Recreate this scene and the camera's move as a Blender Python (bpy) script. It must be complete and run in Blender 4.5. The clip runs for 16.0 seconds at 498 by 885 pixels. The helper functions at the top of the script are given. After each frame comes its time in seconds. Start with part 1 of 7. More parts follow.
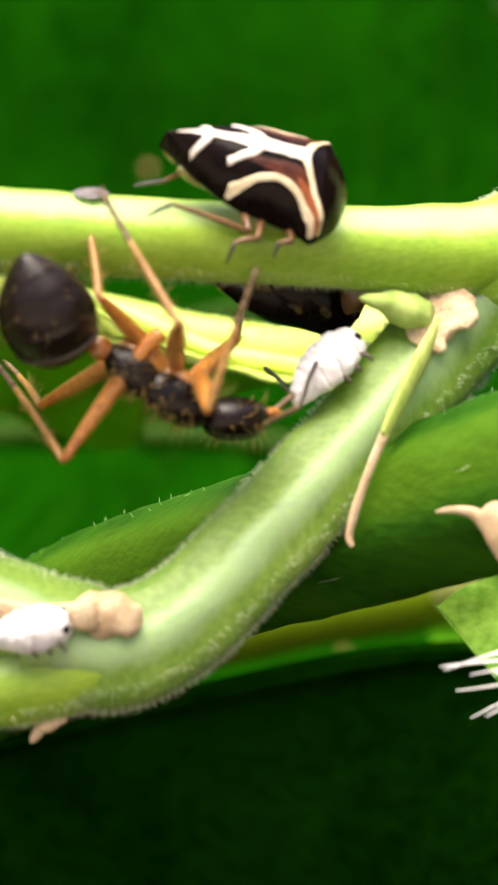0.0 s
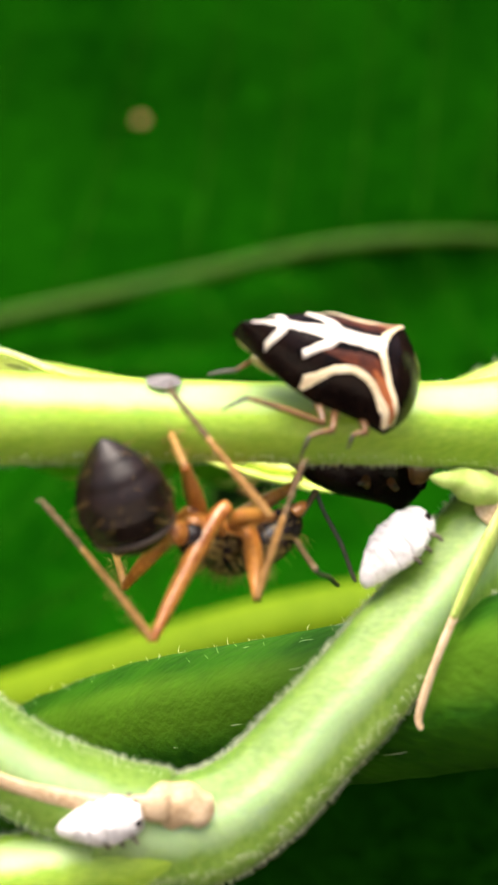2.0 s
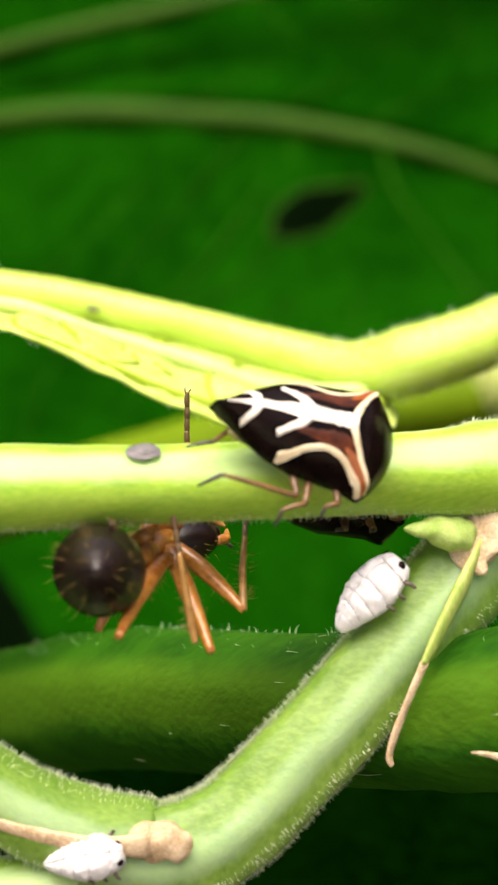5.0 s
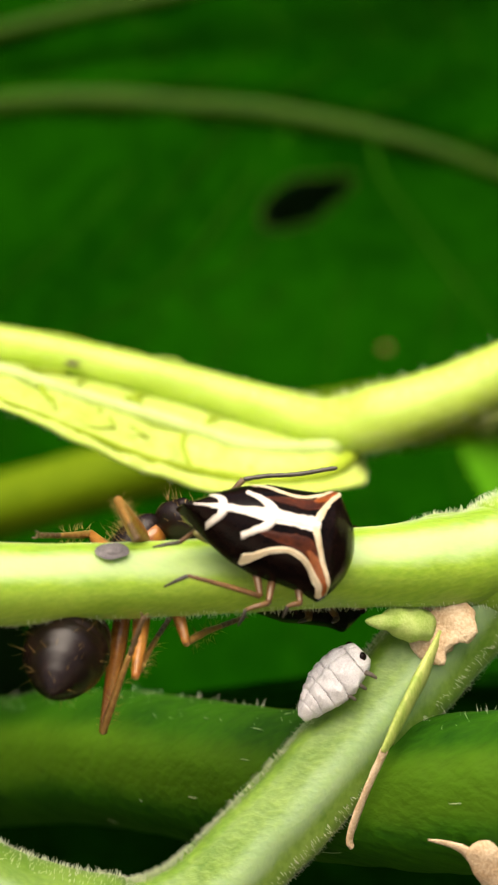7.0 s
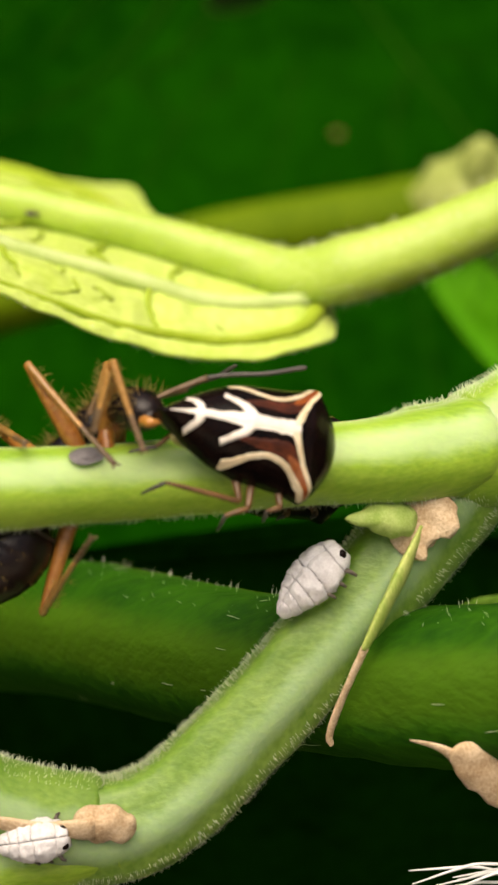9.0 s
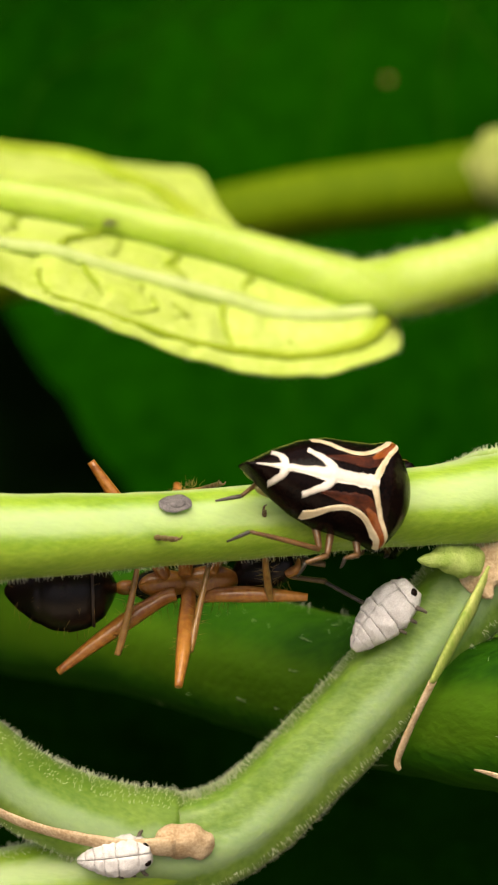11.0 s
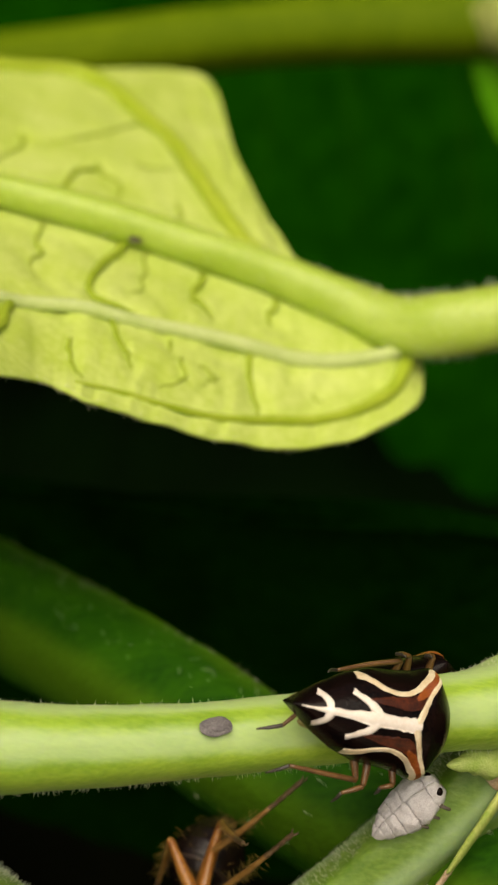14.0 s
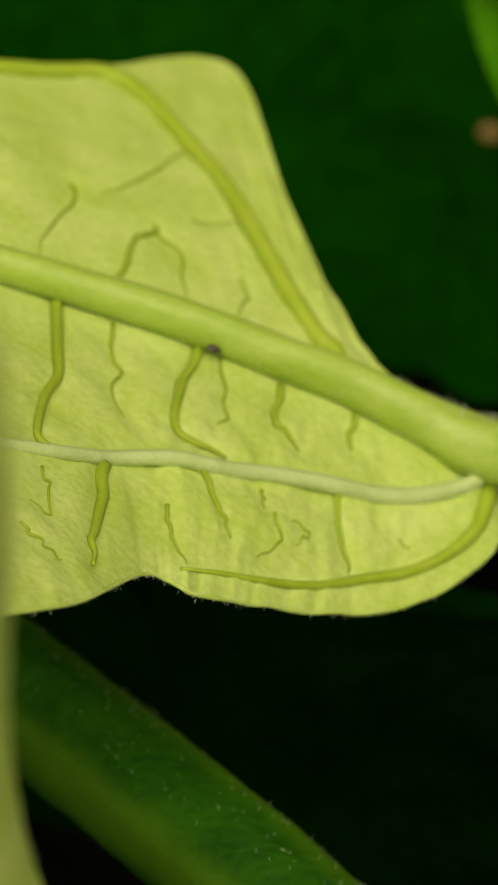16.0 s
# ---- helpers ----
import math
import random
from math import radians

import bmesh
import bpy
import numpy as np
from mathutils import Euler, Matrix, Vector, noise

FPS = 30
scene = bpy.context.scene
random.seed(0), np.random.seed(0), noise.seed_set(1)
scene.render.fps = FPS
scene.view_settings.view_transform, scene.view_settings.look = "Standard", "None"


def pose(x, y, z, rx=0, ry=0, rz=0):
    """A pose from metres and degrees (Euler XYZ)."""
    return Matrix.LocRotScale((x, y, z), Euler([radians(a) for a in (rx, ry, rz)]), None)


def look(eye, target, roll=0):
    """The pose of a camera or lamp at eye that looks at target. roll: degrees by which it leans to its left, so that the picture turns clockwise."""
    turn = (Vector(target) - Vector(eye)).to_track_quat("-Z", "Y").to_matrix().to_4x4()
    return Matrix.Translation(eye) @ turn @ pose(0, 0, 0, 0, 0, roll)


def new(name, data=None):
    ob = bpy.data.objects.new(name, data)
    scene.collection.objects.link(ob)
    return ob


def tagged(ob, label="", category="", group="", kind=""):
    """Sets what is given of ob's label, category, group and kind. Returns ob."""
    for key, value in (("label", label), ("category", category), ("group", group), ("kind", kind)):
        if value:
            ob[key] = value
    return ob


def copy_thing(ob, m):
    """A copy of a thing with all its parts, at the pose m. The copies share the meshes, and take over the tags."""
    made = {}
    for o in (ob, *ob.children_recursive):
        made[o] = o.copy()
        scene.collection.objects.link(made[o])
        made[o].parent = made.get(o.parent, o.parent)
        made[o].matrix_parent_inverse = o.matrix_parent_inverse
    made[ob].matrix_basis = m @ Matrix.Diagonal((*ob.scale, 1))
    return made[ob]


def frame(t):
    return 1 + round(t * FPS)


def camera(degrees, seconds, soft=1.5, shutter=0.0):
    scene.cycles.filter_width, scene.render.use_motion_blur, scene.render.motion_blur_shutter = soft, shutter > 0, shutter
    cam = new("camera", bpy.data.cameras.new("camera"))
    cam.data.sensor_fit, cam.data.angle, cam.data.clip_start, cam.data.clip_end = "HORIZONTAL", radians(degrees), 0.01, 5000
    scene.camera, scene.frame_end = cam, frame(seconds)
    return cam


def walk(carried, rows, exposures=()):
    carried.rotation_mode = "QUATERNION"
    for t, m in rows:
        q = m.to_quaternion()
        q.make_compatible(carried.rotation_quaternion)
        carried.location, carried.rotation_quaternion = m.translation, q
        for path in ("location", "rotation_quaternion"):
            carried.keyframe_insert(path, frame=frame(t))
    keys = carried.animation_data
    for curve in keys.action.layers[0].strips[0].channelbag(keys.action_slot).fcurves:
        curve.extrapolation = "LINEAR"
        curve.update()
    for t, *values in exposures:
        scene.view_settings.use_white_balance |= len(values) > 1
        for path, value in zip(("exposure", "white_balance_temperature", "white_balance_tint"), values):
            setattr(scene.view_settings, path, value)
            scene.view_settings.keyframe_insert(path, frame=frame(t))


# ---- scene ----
cam = camera(10.432, 16.0, soft=2.0)
cam.data.dof.use_dof = True
cam.data.dof.focus_distance = 0.083
cam.data.dof.aperture_fstop = 150
PATH = [
    (0, pose(0.004460, -0.073633, 0.009748, 76.154, 5.095, 2.979)),
    (0.5, pose(-0.000656, -0.073843, 0.008764, 79.043, 3.634, -0.074)),
    (1, pose(0.003126, -0.072834, 0.010290, 78.142, 3.343, 1.720)),
    (1.5, pose(0.001067, -0.069557, 0.018206, 73.431, 5.100, -0.003)),
    (2, pose(0.001780, -0.070759, 0.019144, 72.603, 4.535, 2.034)),
    (2.5, pose(0.000653, -0.069576, 0.020854, 70.586, 5.272, 1.383)),
    (3, pose(0.003406, -0.069151, 0.022822, 69.752, 4.940, 1.798)),
    (3.5, pose(0.001813, -0.068839, 0.024860, 68.708, 5.092, 1.322)),
    (5.8, pose(0.008408, -0.066825, 0.035966, 61.245, 5.023, 5.683)),
    (6, pose(0.007142, -0.067249, 0.036128, 61.973, 4.684, 4.114)),
    (6.5, pose(0.008070, -0.066257, 0.040003, 61.800, 5.169, 3.888)),
    (7, pose(0.008043, -0.066756, 0.039225, 61.080, 4.651, 4.670)),
    (7.5, pose(0.006668, -0.066374, 0.039416, 60.630, 4.518, 4.150)),
    (8, pose(0.006770, -0.064325, 0.039795, 59.601, 5.707, 3.220)),
    (8.5, pose(0.004690, -0.061429, 0.044273, 57.717, 4.142, 3.853)),
    (9, pose(0.006683, -0.062048, 0.042498, 55.030, 4.248, 3.259)),
    (9.5, pose(0.006927, -0.063154, 0.043282, 55.321, 4.153, 3.772)),
    (9.7, pose(0.006384, -0.062942, 0.043513, 55.154, 4.309, 4.171)),
    (11.8, pose(0.004596, -0.061775, 0.053356, 51.034, 2.321, 3.840)),
    (12, pose(0.003385, -0.060120, 0.053941, 50.791, 1.590, 4.144)),
    (12.5, pose(0.004163, -0.055546, 0.056722, 47.728, 1.051, 4.660)),
    (13, pose(0.003214, -0.052409, 0.061208, 45.653, 0.216, 5.152)),
    (13.5, pose(0.000252, -0.048692, 0.063173, 42.013, -0.921, 5.463)),
    (14, pose(-0.000391, -0.045364, 0.066004, 39.929, -0.862, 5.420)),
    (14.5, pose(-0.002683, -0.042384, 0.066874, 36.348, -2.697, 5.519)),
    (15, pose(-0.003730, -0.037464, 0.070519, 33.607, -4.325, 5.227)),
    (15.3, pose(-0.006311, -0.034335, 0.069442, 32.082, -4.311, 7.382)),
    (15.6, pose(-0.013561, -0.028872, 0.070305, 31.292, -7.522, 5.862)),
    (16, pose(-0.016198, -0.025330, 0.071273, 30.471, -8.073, 4.804)),
]
walk(cam, PATH, [(0, 1.25, 6750, 14), (1.5, 1.35, 6500, 14), (3.5, 1.2, 6500, 14), (6.5, 0.68, 7000, 13), (8.5, 0.25, 7100, 13), (12, 0.08, 7400, 11), (14, -0.34, 7400, 11), (15, -0.18, 7200, 11), (16, -0.75, 7300, 5)])

# ---- world, sun ----
SUN_EL, SUN_AZ = radians(81), radians(185)   # azimuth from +y, clockwise seen from above
world = bpy.data.worlds.new("world")
scene.world = world
world.use_nodes = True
wt = world.node_tree
sky = wt.nodes.new("ShaderNodeTexSky")
sky.sky_type, sky.sun_disc, sky.sun_elevation, sky.sun_rotation = "NISHITA", False, SUN_EL, SUN_AZ
sky.dust_density, sky.ozone_density = 8.0, 0.0
wt.links.new(sky.outputs[0], wt.nodes["Background"].inputs[0])
wt.nodes["Background"].inputs[1].default_value = 0.11
sun_data = bpy.data.lights.new("sun", "SUN")
sun_data.energy, sun_data.angle, sun_data.color = 3.6, radians(60), (1.0, 0.94, 0.84)
sun = new("sun", sun_data)
sun_from = Vector((math.sin(SUN_AZ) * math.cos(SUN_EL), math.cos(SUN_AZ) * math.cos(SUN_EL), math.sin(SUN_EL)))
sun.matrix_world = look(sun_from, (0, 0, 0))

MM = 0.001


# ---- materials ----
def material(name, dark, light, grain=1.0, rough=0.5, bump=0.0, stretch=(1, 1, 1), translucent=0.0, sss=0.0,
             coat=0.0, spec=0.5, fine=8.0, stripes=None, sheen=0.0):
    """A surface of two colours mixed by noise at two scales; grain is the size in millimetres of the coarse one."""
    m = bpy.data.materials.new(name)
    m.use_nodes = True
    nt = m.node_tree
    n, l = nt.nodes, nt.links
    p = n["Principled BSDF"]
    tc, mp = n.new("ShaderNodeTexCoord"), n.new("ShaderNodeMapping")
    mp.inputs["Scale"].default_value = tuple(1000.0 * s for s in stretch)
    l.new(tc.outputs["Object"], mp.inputs["Vector"])
    a, b = n.new("ShaderNodeTexNoise"), n.new("ShaderNodeTexNoise")
    for t, s in ((a, 1.0 / grain), (b, fine / grain)):
        t.inputs["Scale"].default_value, t.inputs["Detail"].default_value = s, 4.0
        l.new(mp.outputs[0], t.inputs["Vector"])
    mix = n.new("ShaderNodeMath")
    mix.operation = "MULTIPLY_ADD"
    mix.inputs[1].default_value = 0.45
    half = n.new("ShaderNodeMath")
    half.operation = "MULTIPLY"
    half.inputs[1].default_value = 0.55
    l.new(a.outputs["Fac"], half.inputs[0])
    l.new(b.outputs["Fac"], mix.inputs[0])
    l.new(half.outputs[0], mix.inputs[2])
    ramp = n.new("ShaderNodeValToRGB")
    ramp.color_ramp.elements[0].position, ramp.color_ramp.elements[1].position = 0.36, 0.64
    ramp.color_ramp.elements[0].color, ramp.color_ramp.elements[1].color = (*dark, 1), (*light, 1)
    l.new(mix.outputs[0], ramp.inputs[0])
    colour = ramp.outputs[0]
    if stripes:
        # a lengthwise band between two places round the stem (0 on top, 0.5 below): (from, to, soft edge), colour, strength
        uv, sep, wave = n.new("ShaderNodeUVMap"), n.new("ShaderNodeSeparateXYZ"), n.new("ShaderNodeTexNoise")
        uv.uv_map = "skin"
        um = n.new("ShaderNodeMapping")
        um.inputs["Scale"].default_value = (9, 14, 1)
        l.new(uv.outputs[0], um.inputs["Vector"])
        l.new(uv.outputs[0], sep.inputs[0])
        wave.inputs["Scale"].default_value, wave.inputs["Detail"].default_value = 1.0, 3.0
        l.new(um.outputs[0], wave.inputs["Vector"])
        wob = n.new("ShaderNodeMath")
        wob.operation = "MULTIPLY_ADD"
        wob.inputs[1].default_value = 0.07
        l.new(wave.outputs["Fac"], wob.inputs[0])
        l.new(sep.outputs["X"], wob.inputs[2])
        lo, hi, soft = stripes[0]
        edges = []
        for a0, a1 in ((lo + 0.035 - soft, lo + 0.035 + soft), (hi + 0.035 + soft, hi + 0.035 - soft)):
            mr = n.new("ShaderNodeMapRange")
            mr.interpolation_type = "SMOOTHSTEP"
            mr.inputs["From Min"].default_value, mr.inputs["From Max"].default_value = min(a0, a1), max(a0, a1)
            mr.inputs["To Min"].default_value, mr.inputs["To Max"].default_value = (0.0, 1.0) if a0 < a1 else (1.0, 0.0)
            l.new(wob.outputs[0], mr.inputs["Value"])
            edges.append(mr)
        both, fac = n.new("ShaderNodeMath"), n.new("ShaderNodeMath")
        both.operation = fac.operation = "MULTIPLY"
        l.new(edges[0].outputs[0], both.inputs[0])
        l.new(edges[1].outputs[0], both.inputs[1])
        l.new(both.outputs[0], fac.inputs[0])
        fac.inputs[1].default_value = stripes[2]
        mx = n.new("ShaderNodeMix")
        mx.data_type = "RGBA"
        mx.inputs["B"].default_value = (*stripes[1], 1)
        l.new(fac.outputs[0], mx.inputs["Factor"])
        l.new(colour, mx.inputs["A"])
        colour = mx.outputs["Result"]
    l.new(colour, p.inputs["Base Color"])
    p.inputs["Roughness"].default_value = rough
    p.inputs["Specular IOR Level"].default_value = spec
    p.inputs["Coat Weight"].default_value = coat
    p.inputs["Coat Roughness"].default_value = 0.15
    p.inputs["Sheen Weight"].default_value = sheen
    if sss:
        p.inputs["Subsurface Weight"].default_value = sss
        p.inputs["Subsurface Radius"].default_value = (0.5, 0.6, 0.2)
        p.inputs["Subsurface Scale"].default_value = 0.0016
    if bump:
        bp = n.new("ShaderNodeBump")
        bp.inputs["Strength"].default_value, bp.inputs["Distance"].default_value = bump, grain * MM * 0.25
        l.new(mix.outputs[0], bp.inputs["Height"])
        l.new(bp.outputs[0], p.inputs["Normal"])
    if translucent:
        tr, ms = n.new("ShaderNodeBsdfTranslucent"), n.new("ShaderNodeMixShader")
        l.new(colour, tr.inputs[0])
        ms.inputs[0].default_value = translucent
        l.new(p.outputs[0], ms.inputs[1])
        l.new(tr.outputs[0], ms.inputs[2])
        l.new(ms.outputs[0], n["Material Output"].inputs["Surface"])
    return m


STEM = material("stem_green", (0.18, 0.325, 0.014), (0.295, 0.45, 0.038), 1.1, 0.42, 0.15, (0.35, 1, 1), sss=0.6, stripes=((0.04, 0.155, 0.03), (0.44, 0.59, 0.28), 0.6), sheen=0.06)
# band: pale ribs, with the brighter lit front painted in too
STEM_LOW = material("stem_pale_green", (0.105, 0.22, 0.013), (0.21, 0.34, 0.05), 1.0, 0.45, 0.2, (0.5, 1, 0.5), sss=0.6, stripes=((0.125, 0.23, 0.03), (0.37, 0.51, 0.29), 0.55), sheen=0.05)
BUD = material("bud_green", (0.24, 0.37, 0.05), (0.44, 0.55, 0.16), 0.4, 0.6, 0.8)
# olive band paints in the lit front; the top is left darker
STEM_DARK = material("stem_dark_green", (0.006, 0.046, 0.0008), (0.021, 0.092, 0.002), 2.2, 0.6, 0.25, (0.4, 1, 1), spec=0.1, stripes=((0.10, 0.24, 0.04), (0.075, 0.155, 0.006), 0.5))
HAIR = material("hair_pale", (0.70, 0.76, 0.52), (0.82, 0.86, 0.68), 1.0, 0.5, translucent=0.5)
LEAF_YOUNG = material("young_leaf", (0.52, 0.68, 0.10), (0.68, 0.82, 0.22), 2.5, 0.6, 0.2, translucent=0.24, spec=0.12)
RIB_YOUNG = material("young_rib", (0.29, 0.42, 0.035), (0.40, 0.53, 0.09), 1.0, 0.45, 0.1, (0.3, 1, 1), sss=0.2)
RIB_OLIVE = material("olive_rib", (0.27, 0.38, 0.02), (0.38, 0.48, 0.05), 1.0, 0.5, 0.1, spec=0.2)
RIB_PALE = material("pale_rib", (0.42, 0.53, 0.17), (0.54, 0.64, 0.26), 1.0, 0.45)
VEIN = material("young_vein", (0.25, 0.35, 0.02), (0.33, 0.43, 0.045), 0.6, 0.5, spec=0.1)
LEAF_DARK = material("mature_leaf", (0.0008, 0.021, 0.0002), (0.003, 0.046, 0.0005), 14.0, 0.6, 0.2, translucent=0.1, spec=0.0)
# green of the added ring, darkened to paint in deep shade
FOLIAGE_SHADE = material("foliage_shade", (0.0008, 0.005, 0.0003), (0.003, 0.016, 0.001), 40.0, 0.8, 0.5, spec=0.05)
VEIN_DARK = material("mature_vein", (0.007, 0.050, 0.0015), (0.013, 0.074, 0.003), 5.0, 0.6, spec=0.0)
RIB_DARK = material("mature_rib", (0.015, 0.050, 0.001), (0.025, 0.068, 0.002), 5.0, 0.6, spec=0.1)
STALK_FAR = material("stalk_olive", (0.068, 0.122, 0.002), (0.105, 0.165, 0.004), 5.0, 0.6, spec=0.04)
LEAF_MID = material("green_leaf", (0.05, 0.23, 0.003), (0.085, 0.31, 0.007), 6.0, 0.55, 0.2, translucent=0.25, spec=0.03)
LEAF_LIME = material("lime_leaf", (0.06, 0.17, 0.008), (0.17, 0.31, 0.04), 3.0, 0.55, 0.2, translucent=0.1, spec=0.1)
# dark green with the deep shade under the stems put into the colour
LEAF_SHADE = material("leaf_shade_paint", (0.0005, 0.008, 0.0001), (0.002, 0.019, 0.0005), 6.0, 0.7, 0.3, spec=0.0)
LEAF_GREY = material("greyish_leaf", (0.008, 0.06, 0.006), (0.035, 0.105, 0.028), 8.0, 0.55, 0.3, translucent=0.1, spec=0.1)
KNOT = material("knot_olive", (0.22, 0.28, 0.05), (0.36, 0.40, 0.12), 4.0, 0.6, spec=0.2)
TAN = material("tan_spot", (0.16, 0.10, 0.02), (0.28, 0.16, 0.04), 2.0, 0.7)
DRY = material("dry_tissue", (0.40, 0.26, 0.13), (0.66, 0.51, 0.33), 0.7, 0.7, 0.5)
SPINE = material("stipule_green", (0.24, 0.36, 0.05), (0.46, 0.52, 0.14), 0.7, 0.6, 0.4, (1, 1, 0.3))
SCALE_GREY = material("grey_scale", (0.05, 0.045, 0.045), (0.17, 0.155, 0.155), 0.3, 0.65, 0.5)
SHELL = material("shell_black", (0.002, 0.0015, 0.0015), (0.009, 0.004, 0.003), 0.8, 0.2, 0.12, spec=0.1)
RUST = material("shell_rust", (0.16, 0.032, 0.006), (0.36, 0.10, 0.018), 0.5, 0.3, 0.12, coat=0.4)
UMBER = material("shell_umber", (0.02, 0.006, 0.003), (0.095, 0.022, 0.008), 0.6, 0.3, 0.12, coat=0.1, spec=0.2)
CREAM = material("stripe_cream", (0.58, 0.45, 0.26), (0.75, 0.66, 0.47), 0.3, 0.35, 0.2, coat=0.3)
CREAM_WHITE = material("stripe_white", (0.66, 0.58, 0.48), (0.80, 0.75, 0.68), 0.3, 0.3, 0.2, coat=0.4)
WING = material("wing_olive", (0.10, 0.095, 0.02), (0.24, 0.21, 0.06), 0.3, 0.35, 0.2, coat=0.2)
BUG_LEG = material("bug_leg", (0.065, 0.03, 0.009), (0.16, 0.08, 0.025), 0.3, 0.35)
BUG_FOOT = material("bug_foot", (0.02, 0.016, 0.012), (0.06, 0.05, 0.04), 0.3, 0.4)
WAX = material("wax_white", (0.58, 0.55, 0.54), (0.84, 0.82, 0.81), 0.35, 0.7, 0.9)
WAX_SEAM = material("wax_seam", (0.045, 0.035, 0.028), (0.16, 0.13, 0.10), 0.2, 0.7)
ANT_DARK = material("ant_dark", (0.004, 0.0025, 0.002), (0.014, 0.007, 0.005), 0.5, 0.26, 0.2, spec=0.26, fine=14)
ANT_BAND = material("ant_band", (0.022, 0.013, 0.008), (0.048, 0.028, 0.018), 0.4, 0.4)
ANT_AMBER = material("ant_amber", (0.19, 0.055, 0.006), (0.42, 0.18, 0.035), 1.5, 0.3, 0.1, coat=0.2, sss=0.15)
ANT_LEG = material("ant_leg", (0.18, 0.085, 0.016), (0.37, 0.20, 0.06), 1.8, 0.3, 0.1, coat=0.2)
ANT_FOOT = material("ant_foot", (0.08, 0.045, 0.02), (0.16, 0.10, 0.05), 0.3, 0.4)
BRISTLE = material("bristle", (0.22, 0.13, 0.02), (0.40, 0.28, 0.07), 0.5, 0.4, translucent=0.3)
FIBRE = material("white_fibre", (0.66, 0.66, 0.62), (0.80, 0.80, 0.78), 0.5, 0.6)
# pale surface of the added sheet that bounces light
BOUNCE = material("bounce_sheet", (0.36, 0.31, 0.24), (0.52, 0.46, 0.37), 60.0, 0.95, 0.6, spec=0.1)
# soil far below its own tone: deep shade is put into the colour
SOIL_SHADE = material("soil", (0.0006, 0.0009, 0.0003), (0.002, 0.0024, 0.001), 30.0, 0.95, 0.6, spec=0.0)


# ---- mesh helpers: lengths in millimetres ----
class Shape:
    def __init__(self):
        self.v, self.f, self.uv = [], [], {}


def build(name, shape, mat, parent=None, label="", smooth=True, kind=""):
    me = bpy.data.meshes.new(name)
    o = Vector(parent["base"]) if parent is not None and "base" in parent else Vector((0, 0, 0))
    me.from_pydata([((Vector(p) - o) * MM)[:] for p in shape.v], [], shape.f)
    me.polygons.foreach_set("use_smooth", [smooth] * len(me.polygons))
    if shape.uv:
        layer = me.uv_layers.new(name="skin")
        loops = np.zeros(len(me.loops), dtype=np.int32)
        me.loops.foreach_get("vertex_index", loops)
        layer.data.foreach_set("uv", np.array([shape.uv.get(int(i), (0.0, 0.0)) for i in loops], dtype=np.float32).ravel())
    me.materials.append(mat)
    me.update()
    ob = new(name, me)
    if parent is not None:
        ob.parent = parent
        if "base" in parent:
            ob["base"] = parent["base"]
    if label:
        ob["label"] = label
    if kind:
        ob["kind"] = kind
    return ob


def thing(name, base, label, category, group="", kind=""):
    ob = new(name)
    ob.empty_display_size = 0.001
    ob["base"] = tuple(base)
    ob.location = Vector(base) * MM
    return tagged(ob, label, category, group, kind)


def spline(pts, n):
    P = [Vector(p) for p in pts]
    P = [2 * P[0] - P[1], *P, 2 * P[-1] - P[-2]]
    out = []
    m = len(P) - 3
    for k in range(n):
        q = k / (n - 1) * m
        i = min(int(q), m - 1)
        a = q - i
        p0, p1, p2, p3 = P[i:i + 4]
        out.append(0.5 * (2 * p1 + (p2 - p0) * a + (2 * p0 - 5 * p1 + 4 * p2 - p3) * a * a + (3 * p1 - p0 - 3 * p2 + p3) * a ** 3))
    return out


def ramp_of(vals, n):
    return [float(np.interp(k / (n - 1), np.linspace(0, 1, len(vals)), vals)) for k in range(n)]


def frames_of(P):
    out, up = [], None
    for k in range(len(P)):
        t = (P[min(k + 1, len(P) - 1)] - P[max(k - 1, 0)]).normalized()
        if up is None:
            up = Vector((0, 0, 1)) if abs(t.z) < 0.9 else Vector((0, -1, 0))
        up = (up - t * up.dot(t)).normalized()
        out.append((t, up, t.cross(up)))
    return out


def tube(shape, pts, radii, n=40, sides=20, ridges=0, ridge=0.0, rough=0.0, flat=1.0):
    """A tube along a smooth curve. ridges and ridge give it ribs, rough an uneven skin, flat squeezes it."""
    P, R = spline(pts, n), ramp_of(radii, n)
    F = frames_of(P)
    base = len(shape.v)
    for k in range(n):
        t, u, w = F[k]
        for j in range(sides):
            a = 2 * math.pi * j / sides
            r = R[k] * (1 + ridge * math.cos(ridges * a))
            if rough:
                d = u * math.cos(a) + w * math.sin(a)
                r *= 1 + rough * noise.noise((P[k] + d * R[k]) * 0.9) + 0.4 * rough * noise.noise((P[k] + d * R[k]) * 3.1)
            shape.uv[len(shape.v)] = (min(j, sides - j) / sides, k / n)
            shape.v.append(P[k] + (u * math.cos(a) + w * math.sin(a) * flat) * r)
    for k in range(n - 1):
        for j in range(sides):
            j2 = (j + 1) % sides
            shape.f.append((base + k * sides + j, base + k * sides + j2, base + (k + 1) * sides + j2, base + (k + 1) * sides + j))
    for k, s in ((0, 1), (n - 1, -1)):
        shape.v.append(P[k])
        c = len(shape.v) - 1
        for j in range(sides):
            q = (base + k * sides + (j + 1) % sides, base + k * sides + j, c)
            shape.f.append(q if s > 0 else q[::-1])
    return P, R


